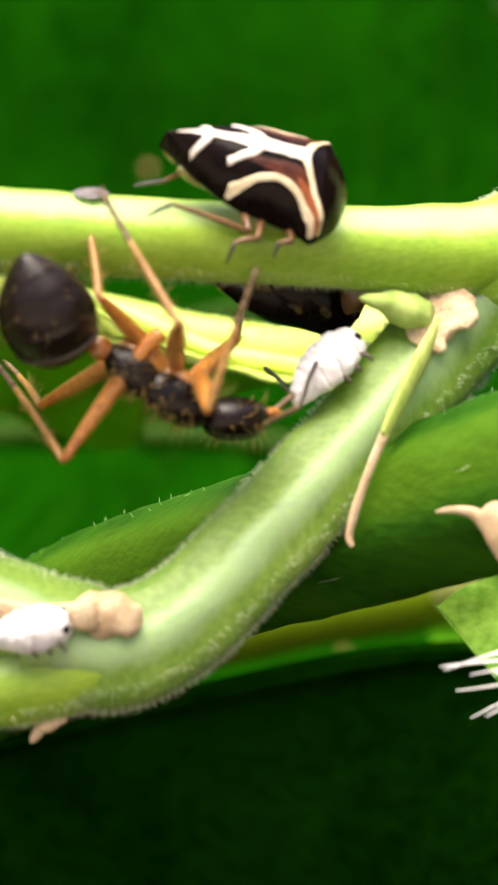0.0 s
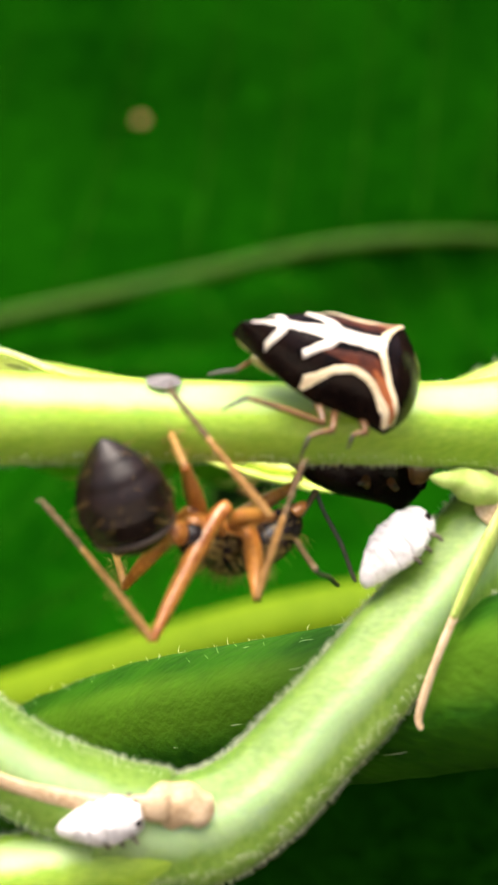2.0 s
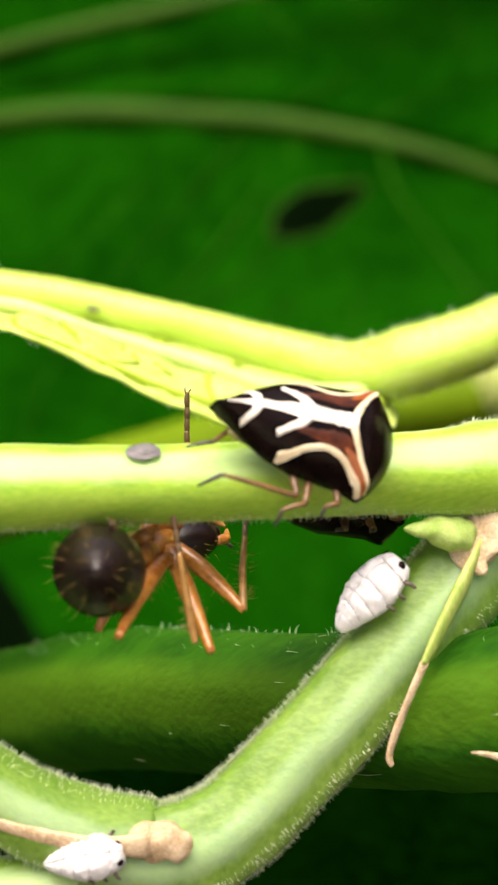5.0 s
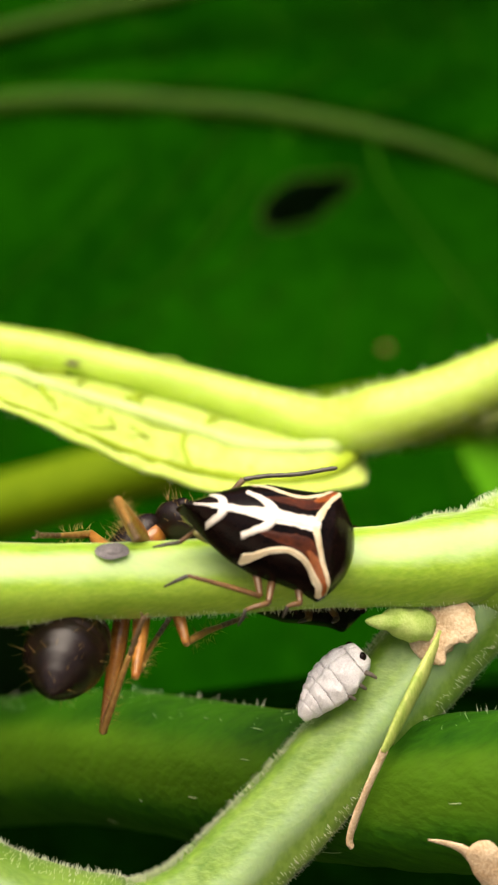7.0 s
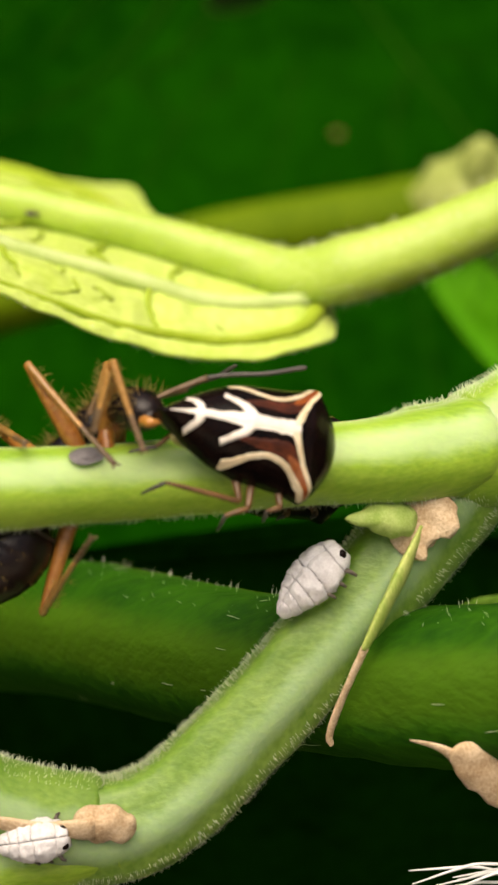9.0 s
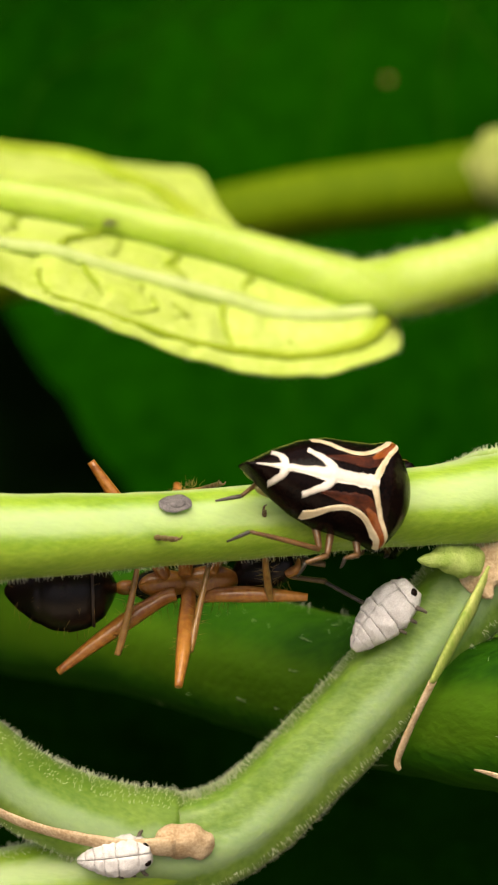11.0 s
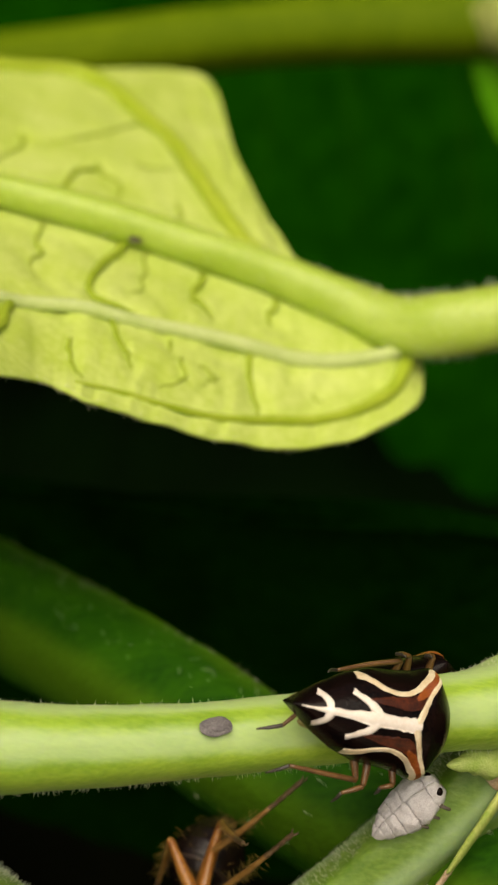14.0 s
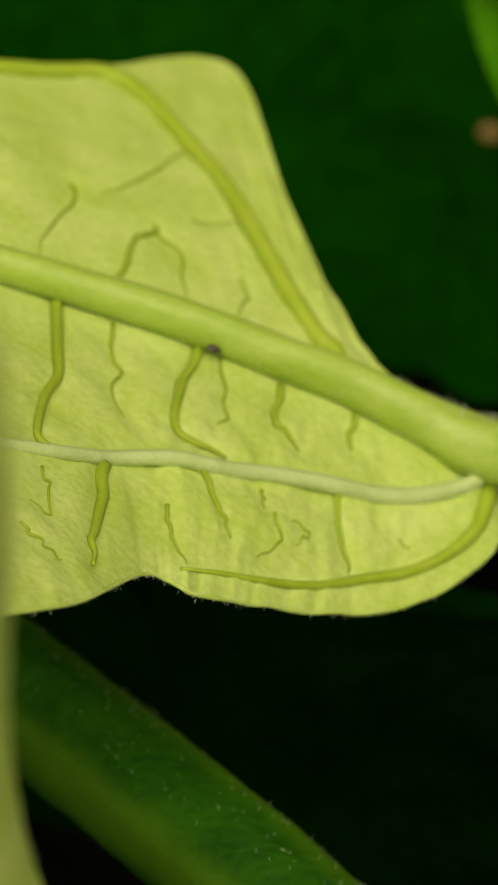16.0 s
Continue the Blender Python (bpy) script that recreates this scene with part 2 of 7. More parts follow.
def loft(shape, rings):
    """Closed rings of equal length joined into a skin, with capped ends."""
    base, s = len(shape.v), len(rings[0])
    for r in rings:
        shape.v.extend(Vector(p) for p in r)
    for k in range(len(rings) - 1):
        for j in range(s):
            j2 = (j + 1) % s
            shape.f.append((base + k * s + j, base + k * s + j2, base + (k + 1) * s + j2, base + (k + 1) * s + j))
    for k, flip in ((0, True), (len(rings) - 1, False)):
        c = sum((Vector(p) for p in rings[k]), Vector()) / s
        shape.v.append(c)
        i = len(shape.v) - 1
        for j in range(s):
            q = (base + k * s + j, base + k * s + (j + 1) % s, i)
            shape.f.append(q[::-1] if flip else q)


def egg(shape, centre, axis, length, width, height, up=(0, 0, 1), power=0.5, skew=0.0, n=20, sides=20, bump=0.0):
    """A rounded body along an axis; skew moves its widest place."""
    t = Vector(axis).normalized()
    u = Vector(up)
    u = (u - t * u.dot(t)).normalized()
    w = t.cross(u)
    rings = []
    for k in range(n):
        q = 0.5 - 0.5 * math.cos(math.pi * (0.03 + 0.94 * k / (n - 1)))
        s = q ** (1 + skew) if skew >= 0 else 1 - (1 - q) ** (1 - skew)
        r = (4 * q * (1 - q)) ** power
        c = Vector(centre) + t * length * (s - 0.5)
        ring = []
        for j in range(sides):
            a = 2 * math.pi * j / sides
            p = c + u * math.cos(a) * r * height / 2 + w * math.sin(a) * r * width / 2
            if bump:
                p += (p - c) * bump * noise.noise(p * 2.5)
            ring.append(p)
        rings.append(ring)
    loft(shape, rings)


def hairs(shape, P, R, count, length, thick=0.018, lean=0.3, seed=1, keep=None, flat=1.0):
    """Fine short hairs standing off a tube of centres P and radii R."""
    g = random.Random(seed)
    F = frames_of(P)
    n = len(P)
    for _ in range(count):
        q = g.random() * (n - 1)
        i = min(int(q), n - 2)
        a = g.random() * 2 * math.pi
        c = P[i].lerp(P[i + 1], q - i)
        t, u, w = F[i]
        d = u * math.cos(a) + w * math.sin(a)
        if keep and not keep(c, d):
            continue
        p = c + (u * math.cos(a) + w * math.sin(a) * flat) * R[i] * 0.97
        ln = length * (0.45 + 0.8 * g.random())
        e = (d + t * (g.random() - 0.5) * 2 * lean + Vector((g.random() - .5, g.random() - .5, g.random() - .5)) * lean).normalized()
        mid, tip = p + d * ln * 0.5, p + (d + e).normalized() * ln
        s1 = t.cross(d)
        b = len(shape.v)
        for pos, k in ((p, 1.0), (mid, 0.7)):
            for x, y in ((1, 0), (-0.5, 0.87), (-0.5, -0.87)):
                shape.v.append(pos + (t * x + s1 * y) * thick * k)
        shape.v.append(tip)
        for j in range(3):
            j2 = (j + 1) % 3
            shape.f.append((b + j, b + j2, b + 3 + j2, b + 3 + j))
            shape.f.append((b + 3 + j, b + 3 + j2, b + 6))


# ---- ground ----
def ground():
    s = Shape()
    n = 40
    for i in range(n + 1):
        for j in range(n + 1):
            x, y = ((k / n * 2 - 1) for k in (i, j))
            x, y = x * abs(x) ** 3 * 60000, y * abs(y) ** 3 * 60000
            s.v.append(Vector((x, y, -420 + 25 * noise.noise(Vector((x, y, 0)) * 0.01))))
    for i in range(n):
        for j in range(n):
            a = i * (n + 1) + j
            s.f.append((a, a + n + 1, a + n + 2, a + 1))
    tagged(build("ground", s, SOIL_SHADE), "bare soil, the shade under the plants painted into its colour", "ground", kind="structure")


def path():
    """Added unseen pale sheet in front of the plants, bouncing fill light at them."""
    s = Shape()
    n = 30
    for i in range(n + 1):
        for j in range(n + 1):
            x, y = (i / n * 2 - 1) * 6000, -640 - 5000 * (j / n) ** 2
            s.v.append(Vector((x, y, -385 + 10 * noise.noise(Vector((x, y, 0)) * 0.004))))
    for i in range(n):
        for j in range(n):
            a = i * (n + 1) + j
            s.f.append((a, a + 1, a + n + 2, a + n + 1))
    tagged(build("path", s, BOUNCE), "added pale sheet out of view that bounces light onto the stems", "path", kind="structure")


def foliage():
    """Added leaf ring all round, blocking low sky light; its colour holds deep shade."""
    s = Shape()
    n, m = 96, 24
    for j in range(m + 1):
        for i in range(n):
            a = 2 * math.pi * i / n
            d = Vector((math.sin(a), math.cos(a), 0))
            tall = 580 - 420 * max(0.0, -d.y - 0.2) ** 0.5   # cut lower in front, to let fill light in
            z = -430 + tall * j / m
            r = 330 + 45 * noise.noise(d * 5 + Vector((0, 0, z * 0.012))) + 22 * noise.noise(d * 14 + Vector((0, 0, z * 0.04)))
            top = 60 * noise.noise(d * 6) * (j / m) ** 3
            s.v.append(d * r + Vector((0, 0, z + top)))
    for j in range(m):
        for i in range(n):
            k = (i + 1) % n
            s.f.append((j * n + i, j * n + k, (j + 1) * n + k, (j + 1) * n + i))
    tagged(build("backdrop", s, FOLIAGE_SHADE), "added leafy ring all round, shade painted into its dark green", "foliage", kind="structure")


# ---- the stems that the insects live on ----
def hairy_stem():
    plant = thing("plant_stem", (5, 3.6, -4.6), "light green forked plant stem with fine pale hairs", "plant stem")

    def limb(pts, radii, mat, n, count, label, length=0.24, seed=1, ridges=5, ridge=0.02, keep=None, flat=1.0):
        s = Shape()
        P, R = tube(s, pts, radii, n, 28, ridges, ridge, 0.035, flat)
        ob = build("stem", s, mat, plant, label)
        hs = Shape()
        hairs(hs, P, R, int(count * 4.5), length * 0.85, 0.011, 0.9, seed, keep or (lambda c, d: d.z * 0.5 - d.y * 0.85 < 0.6), flat)
        build("stem_hairs", hs, HAIR, ob, "fine pale hairs on the stem", kind="stuff")

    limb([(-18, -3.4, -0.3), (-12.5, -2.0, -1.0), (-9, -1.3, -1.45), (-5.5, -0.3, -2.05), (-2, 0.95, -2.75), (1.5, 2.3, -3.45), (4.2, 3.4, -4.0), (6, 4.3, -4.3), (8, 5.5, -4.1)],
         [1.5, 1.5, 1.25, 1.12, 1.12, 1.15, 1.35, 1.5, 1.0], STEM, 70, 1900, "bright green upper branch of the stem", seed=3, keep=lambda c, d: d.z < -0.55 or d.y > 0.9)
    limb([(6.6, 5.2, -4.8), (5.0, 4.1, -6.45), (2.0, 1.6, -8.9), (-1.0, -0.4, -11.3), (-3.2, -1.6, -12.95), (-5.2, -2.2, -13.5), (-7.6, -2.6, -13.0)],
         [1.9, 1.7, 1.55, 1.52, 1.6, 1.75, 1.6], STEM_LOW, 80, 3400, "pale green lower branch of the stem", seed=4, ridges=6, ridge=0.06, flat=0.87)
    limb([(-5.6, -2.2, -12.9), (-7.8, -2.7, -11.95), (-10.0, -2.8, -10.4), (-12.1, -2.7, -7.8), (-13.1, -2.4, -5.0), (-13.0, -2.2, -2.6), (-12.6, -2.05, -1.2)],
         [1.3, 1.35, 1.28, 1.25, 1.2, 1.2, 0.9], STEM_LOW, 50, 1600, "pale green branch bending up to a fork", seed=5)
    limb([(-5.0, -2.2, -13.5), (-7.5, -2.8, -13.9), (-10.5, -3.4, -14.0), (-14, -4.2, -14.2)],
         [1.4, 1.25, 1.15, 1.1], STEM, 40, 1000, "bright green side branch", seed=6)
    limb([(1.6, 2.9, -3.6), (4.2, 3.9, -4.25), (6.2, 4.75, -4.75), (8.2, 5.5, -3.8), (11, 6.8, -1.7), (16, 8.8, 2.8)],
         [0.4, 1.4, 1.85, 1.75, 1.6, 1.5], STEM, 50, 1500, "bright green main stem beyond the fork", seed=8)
    limb([(-12.3, -2.3, -1.2), (-13.2, -2.4, 1.5), (-14.4, -2.5, 5), (-15.5, -2.6, 10), (-16.5, -2.7, 15), (-17.4, -2.7, 22), (-17.9, -2.8, 31), (-18.6, -3, 37)],
         [1.3, 1.5, 1.5, 1.5, 1.5, 1.5, 1.5, 1.5], LEAF_YOUNG, 60, 30, "bright green shoot rising from the fork", seed=9)

    s = Shape()
    egg(s, (3.0, 1.75, -5.05), (-0.8, -0.35, 0.3), 1.5, 0.62, 0.55, power=0.7, skew=0.4, bump=0.25)
    egg(s, (3.55, 2.15, -5.35), (-0.75, -0.35, 0.35), 2.0, 1.15, 1.05, power=0.7, skew=0.25, bump=0.3)
    build("bud", s, BUD, plant, "small pale green side bud in the fork")
    # dry scar with a long withered stipule
    s = Shape()
    egg(s, (4.6, 2.35, -5.75), (0.7, 0.35, 0.55), 2.2, 1.5, 0.4, up=(-0.35, -0.9, 0.3), power=0.3, bump=0.7)
    build("leaf_scar", s, DRY, plant, "ragged tan leaf scar")
    s = Shape()
    tube(s, [(4.55, 2.25, -5.75), (3.95, 1.25, -6.65), (3.3, 0.5, -7.6), (2.75, -0.12, -8.45)], [0.12, 0.34, 0.3, 0.17], 30, 10, 2, 0.12, 0.15, flat=0.5)
    spur = build("stipule", s, SPINE, plant, "narrow yellow-green stipule")
    s = Shape()
    tube(s, [(2.78, -0.08, -8.4), (2.3, -0.5, -9.3), (1.88, -0.8, -10.2), (1.62, -1.0, -10.95), (1.68, -1.05, -11.3)], [0.17, 0.16, 0.14, 0.12, 0.07], 30, 9, 2, 0.15, 0.3, flat=0.55)
    build("withered_tip", s, DRY, spur, "withered tan tip")
    s = Shape()
    tube(s, [(-12.2, -3.93, -8.5), (-10.6, -4.08, -10.1), (-9.0, -4.1, -11.0), (-6.8, -4.0, -11.7), (-5.2, -3.85, -11.9)], [0.1, 0.15, 0.19, 0.24, 0.42], 30, 10, 2, 0.2, 0.2, flat=0.5)
    egg(s, (-4.95, -3.55, -12.0), (0.8, 0.1, -0.25), 1.9, 1.3, 0.7, up=(-0.1, -1, 0.2), power=0.4, bump=0.35)
    build("leaf_scar", s, DRY, plant, "tan dry scar along the bend")
    s = Shape()
    egg(s, (-6.9, -3.2, -15.1), (0.8, 0, 0.2), 1.0, 0.5, 0.4, bump=0.3)
    egg(s, (-7.3, -3.2, -15.35), (0.4, 0, 0.5), 0.7, 0.35, 0.3, bump=0.3)
    build("dry_flake", s, DRY, plant, "small dry flake")

    spot = thing("scale_insect", (-4.62, -1.0, -1.3), "flat grey oval scale insect stuck on the stem", "scale insect")
    s = Shape()
    egg(s, (-4.62, -0.42, -0.99), (1, 0.25, -0.15), 1.0, 0.62, 0.1, up=(0, -0.36, 0.93), power=0.4, bump=0.25)
    build("shell", s, SCALE_GREY, spot)
    s = Shape()
    egg(s, (-4.55, -0.44, -0.96), (1, 0.25, -0.15), 0.5, 0.28, 0.1, up=(0, -0.36, 0.93), power=0.5, bump=0.2)
    build("crest", s, SCALE_GREY, spot, "paler raised crest")


def thick_stem():
    t = thing("thick_stem", (10, -2.5, -7.9), "thick dark green hairy stem passing behind the fork", "plant stem")
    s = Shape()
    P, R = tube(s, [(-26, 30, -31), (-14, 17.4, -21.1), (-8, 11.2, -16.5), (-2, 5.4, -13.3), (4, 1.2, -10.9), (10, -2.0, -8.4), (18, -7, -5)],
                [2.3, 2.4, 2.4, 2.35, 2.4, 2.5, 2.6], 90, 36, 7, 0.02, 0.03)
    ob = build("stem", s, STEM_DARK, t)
    hs = Shape()
    hairs(hs, P, R, 1500, 0.3, 0.010, 0.9, 21, lambda c, d: 0.5 * d.z + 0.85 * d.y > 0.45)
    build("stem_hairs", hs, HAIR, ob, "sparse pale hairs", kind="stuff")
    hs, g, F = Shape(), random.Random(23), frames_of(P)
    for _ in range(32):
        k, a = g.randrange(25, 80), g.uniform(-2.6, 2.6)
        tt, u, w = F[k]
        d = u * math.cos(a) + w * math.sin(a)
        c, e = P[k] + d * R[k] * 0.99, (tt + w * g.uniform(-.3, .3)).normalized() * g.uniform(0.12, 0.42)
        tube(hs, [c - e, c + d * 0.05, c + e + d * 0.05], [0.005, 0.010, 0.004], 6, 5)
    build("lying_hairs", hs, HAIR, ob, "short pale hairs lying along the stem", kind="stuff")
    s = Shape()
    egg(s, (6.35, -2.7, -11.3), (0.55, 0, -0.8), 3.3, 1.25, 0.45, up=(0.1, -1, 0.15), power=0.45, skew=0.35, bump=0.3)
    tube(s, [(4.05, -2.2, -10.15), (4.6, -2.5, -10.05), (5.1, -2.68, -10.15), (5.6, -2.7, -10.6)], [0.04, 0.1, 0.2, 0.3], 14, 8, rough=0.3, flat=0.4)
    build("dry_bract", s, DRY, t, "curled tan dry bract on the thick stem")


# ---- the young leaf, seen from its underside ----
RIB = [(0.6, 26.1, -12.8), (-2.2, 26.3, -12.0), (-5, 26.95, -11.35), (-7.7, 27.1, -10.5), (-12, 27.45, -9.35), (-18, 27.7, -8.1), (-26, 28, -6.2)]
LOW_EDGE = [(0.75, 26.5, -13.6), (0.6, 22.3, -12.15), (-2.5, 18.6, -10.4), (-5.5, 16.75, -8.45), (-8.5, 15.35, -5.95), (-10.5, 14.5, -4.2), (-12.2, 14.5, -3.35), (-14.5, 10.8, 1.1), (-18, 8, 4.5)]
HIGH_EDGE = [(-3.2, 28.6, -13.0), (-4.6, 30.8, -14.2), (-6.3, 35.5, -15.6), (-8, 40, -16.4), (-9.6, 47, -19.4), (-11.6, 48.3, -19.9), (-15.2, 45, -17.2), (-19.4, 41.7, -14.3), (-27, 38, -10)]


def blade_point(a, b):
    """a: 0 to 1 from the stalk along the rib; b: -1 at the lower margin, 0 at the rib, 1 at the upper margin."""
    def at(c):
        m = len(c) - 1
        q = min(max(a, 0), 0.9999) * m
        i = int(q)
        P = [Vector(p) for p in (2 * Vector(c[0]) - Vector(c[1]), *map(Vector, c), 2 * Vector(c[-1]) - Vector(c[-2]))]
        f = q - i
        p0, p1, p2, p3 = P[i:i + 4]
        return 0.5 * (2 * p1 + (p2 - p0) * f + (2 * p0 - 5 * p1 + 4 * p2 - p3) * f * f + (3 * p1 - p0 - 3 * p2 + p3) * f ** 3)
    r, e = at(RIB), at(LOW_EDGE if b < 0 else HIGH_EDGE)
    w = abs(b)
    p = r.lerp(e, w)
    sag = 0.9 * math.sin(math.pi * w) * (1 if b < 0 else 1.3)
    puff = (0.28 * noise.noise(Vector((a * 16, b * 5, 3.0))) + 0.12 * noise.noise(Vector((a * 42, b * 13, 5.0)))) * math.sin(math.pi * w)
    rim = (0.2 * noise.noise(Vector((a * 30, b * 3, 0))) + 0.1 * noise.noise(Vector((a * 75, b * 3, 2.0)))) * w ** 3
    return p + Vector((0, 0.25, 0.9)) * (sag * 0.35 + puff + rim)


# the net of fine veins: thickness at the root, then its way over the blade
FINE_WAYS = [
    (.17, (0.788, 0.0), (0.8, -0.188), (0.806, -0.325), (0.825, -0.412), (0.844, -0.525), (0.844, -0.575), (0.819, -0.6)),
    (.06, (0.731, -0.05), (0.744, -0.175), (0.731, -0.262), (0.75, -0.337), (0.744, -0.463)),
    (.15, (0.631, -0.037), (0.644, -0.162), (0.663, -0.312), (0.663, -0.425), (0.625, -0.45), (0.581, -0.475)),
    (.05, (0.6, -0.05), (0.594, -0.175), (0.588, -0.312), (0.6, -0.35)),
    (.11, (0.5, -0.075), (0.506, -0.225), (0.488, -0.287), (0.456, -0.362)),
    (.09, (0.331, -0.08), (0.35, -0.2), (0.344, -0.275)),
    (.17, (0.781, -0.65), (0.794, -0.762), (0.819, -0.85), (0.831, -0.925)),
    (.04, (0.856, -0.662), (0.856, -0.712), (0.863, -0.775), (0.881, -0.738)),
    (.04, (0.9, -0.8), (0.881, -0.863), (0.869, -0.9)),
    (.06, (0.688, -0.75), (0.681, -0.838), (0.644, -0.912)),
    (.09, (0.619, -0.56), (0.594, -0.675), (0.556, -0.775)),
    (.04, (0.513, -0.55), (0.5, -0.65)),
    (.05, (0.481, -0.662), (0.469, -0.762), (0.506, -0.825)),
    (.04, (0.45, -0.662), (0.425, -0.7), (0.444, -0.762)),
    (.09, (0.381, -0.5), (0.369, -0.688), (0.35, -0.838)),
    (.03, (0.263, -0.688), (0.25, -0.738)),
    (.06, (0.788, 0.438), (0.781, 0.338), (0.8, 0.263), (0.806, 0.12)),
    (.05, (0.65, 0.6), (0.719, 0.463), (0.75, 0.4)),
    (.10, (0.725, 0.12), (0.713, 0.238), (0.688, 0.288), (0.688, 0.312)),
    (.06, (0.688, 0.288), (0.656, 0.238), (0.65, 0.1)),
    (.06, (0.562, 0.213), (0.556, 0.175), (0.575, 0.1)),
    (.04, (0.638, 0.35), (0.562, 0.388)),
]
vein_rng = random.Random(41)
FINE = [(thick, [(p.x + vein_rng.uniform(-.004, .004), p.y + vein_rng.uniform(-.01, .01)) for p in spline([(a, b, 0) for a, b in way], 9)]) for thick, *way in FINE_WAYS]


def young_leaf():
    leaf = thing("young_leaf", RIB[0], "lime green young leaf showing its ribbed underside", "leaf")
    s = Shape()
    na, nb = 170, 96
    grooves = np.array([blade_point(p.x, p.y)[:] for _, way in FINE for p in spline([(a, b, 0) for a, b in way], 24)])
    depth = np.repeat([0.05 + 0.9 * thick for thick, _ in FINE], 24)
    for i in range(na + 1):
        for j in range(nb + 1):
            p = blade_point(i / na, j / nb * 2 - 1)
            d2 = ((grooves - np.array(p[:])) ** 2).sum(axis=1)
            s.v.append(p - Vector((0, 0.25, 0.9)) * float((depth * np.exp(-d2 / 0.16)).max()))
    for i in range(na):
        for j in range(nb):
            a = i * (nb + 1) + j
            s.f.append((a, a + 1, a + nb + 2, a + nb + 1))
    for edge in (-1, 1):
        tube(s, [blade_point(0.02 + 0.97 * k / 30, edge) for k in range(31)], [0.07, 0.08, 0.07], 120, 6)
    build("blade", s, LEAF_YOUNG, leaf)
    # upper face of the far half, its shade put into a darker green
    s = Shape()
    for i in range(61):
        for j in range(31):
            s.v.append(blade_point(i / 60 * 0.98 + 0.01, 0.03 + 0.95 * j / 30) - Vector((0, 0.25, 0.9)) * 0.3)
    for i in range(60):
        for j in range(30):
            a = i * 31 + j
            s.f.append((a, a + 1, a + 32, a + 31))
    build("shade_face", s, LEAF_MID, leaf, "upper face of the leaf, shade put into its darker green")
    s = Shape()
    P, R = tube(s, [Vector(p) + Vector((0, 0.25, 0.65)) for p in RIB], [1.0, 0.95, 0.85, 0.8, 0.75, 0.65, 0.5], 60, 18, 3, 0.04, 0.02)
    rib = build("midrib", s, RIB_YOUNG, leaf, "thick raised yellow-green midrib")
    s = Shape()
    P2, R2 = tube(s, [(-3.0, 26.7, -11.2), (-0.6, 25.9, -11.5), (1.4, 25.6, -11.1), (4.0, 25.9, -10.5), (7.2, 26.5, -9.4), (11, 26.8, -7.8), (18, 27, -4.6)], [0.75, 1.1, 1.3, 1.25, 1.2, 1.2, 1.2], 40, 20, 4, 0.03, 0.03)
    stalk = build("stalk", s, RIB_YOUNG, leaf, "hairy green leaf stalk")
    hs = Shape()
    hairs(hs, P, R, 500, 0.22, 0.012, 0.5, 31)
    hairs(hs, P2, R2, 900, 0.35, 0.014, 0.5, 32)
    hairs(hs, [blade_point(0.02 + 0.9 * k / 120, -1) for k in range(121)], [0.08] * 121, 420, 0.16, 0.008, 0.6, 33)
    build("leaf_hairs", hs, HAIR, leaf, "short pale hairs", kind="stuff")

    def vein(ab, radii, mat, label="", lift=0.1, name="lateral_vein"):
        s = Shape()
        tube(s, [blade_point(a, b) + Vector((0, -0.05, 1)) * lift for a, b in ab], radii, 30, 8)
        build(name, s, mat, leaf, label)

    vein([(0.0, 0.0), (0.02, -0.2), (0.055, -0.40), (0.113, -0.487), (0.206, -0.475), (0.288, -0.475), (0.375, -0.487), (0.481, -0.487), (0.581, -0.525), (0.675, -0.575), (0.769, -0.625), (0.838, -0.613), (0.98, -0.6)], [0.22, 0.24, 0.27, 0.31, 0.34, 0.33, 0.3, 0.29, 0.27, 0.25, 0.22], RIB_PALE, "pale raised side vein", 0.12)
    vein([(0.03, -0.5), (0.106, -0.675), (0.15, -0.787), (0.2, -0.838), (0.256, -0.85), (0.331, -0.863), (0.406, -0.9), (0.475, -0.912), (0.562, -0.91), (0.66, -0.94)], [0.36, 0.32, 0.27, 0.22, 0.2, 0.18, 0.16, 0.13, 0.1, 0.05], RIB_OLIVE, "side vein along the margin", 0.06)
    vein([(0.35, 0.05), (0.356, 0.175), (0.4, 0.188), (0.469, 0.263), (0.531, 0.375), (0.581, 0.488), (0.65, 0.638), (0.713, 0.838), (0.763, 0.96), (0.84, 0.99), (0.96, 0.98)], [0.38, 0.4, 0.4, 0.4, 0.4, 0.4, 0.4, 0.4, 0.4, 0.38, 0.3], RIB_OLIVE, "olive side vein", 0.12)
    for thick, path in FINE:
        vein(path, [thick * 1.3, thick * 1.2, thick, thick * 0.75, thick * 0.3], VEIN, "", -0.02, "small_vein")
    s = Shape()
    egg(s, blade_point(0.612, -0.035) + Vector((0, -0.3, 0.75)), (1, 0, -0.25), 0.6, 0.3, 0.16, bump=0.35)
    build("speck", s, ANT_BAND, leaf, "small dark speck on the midrib")


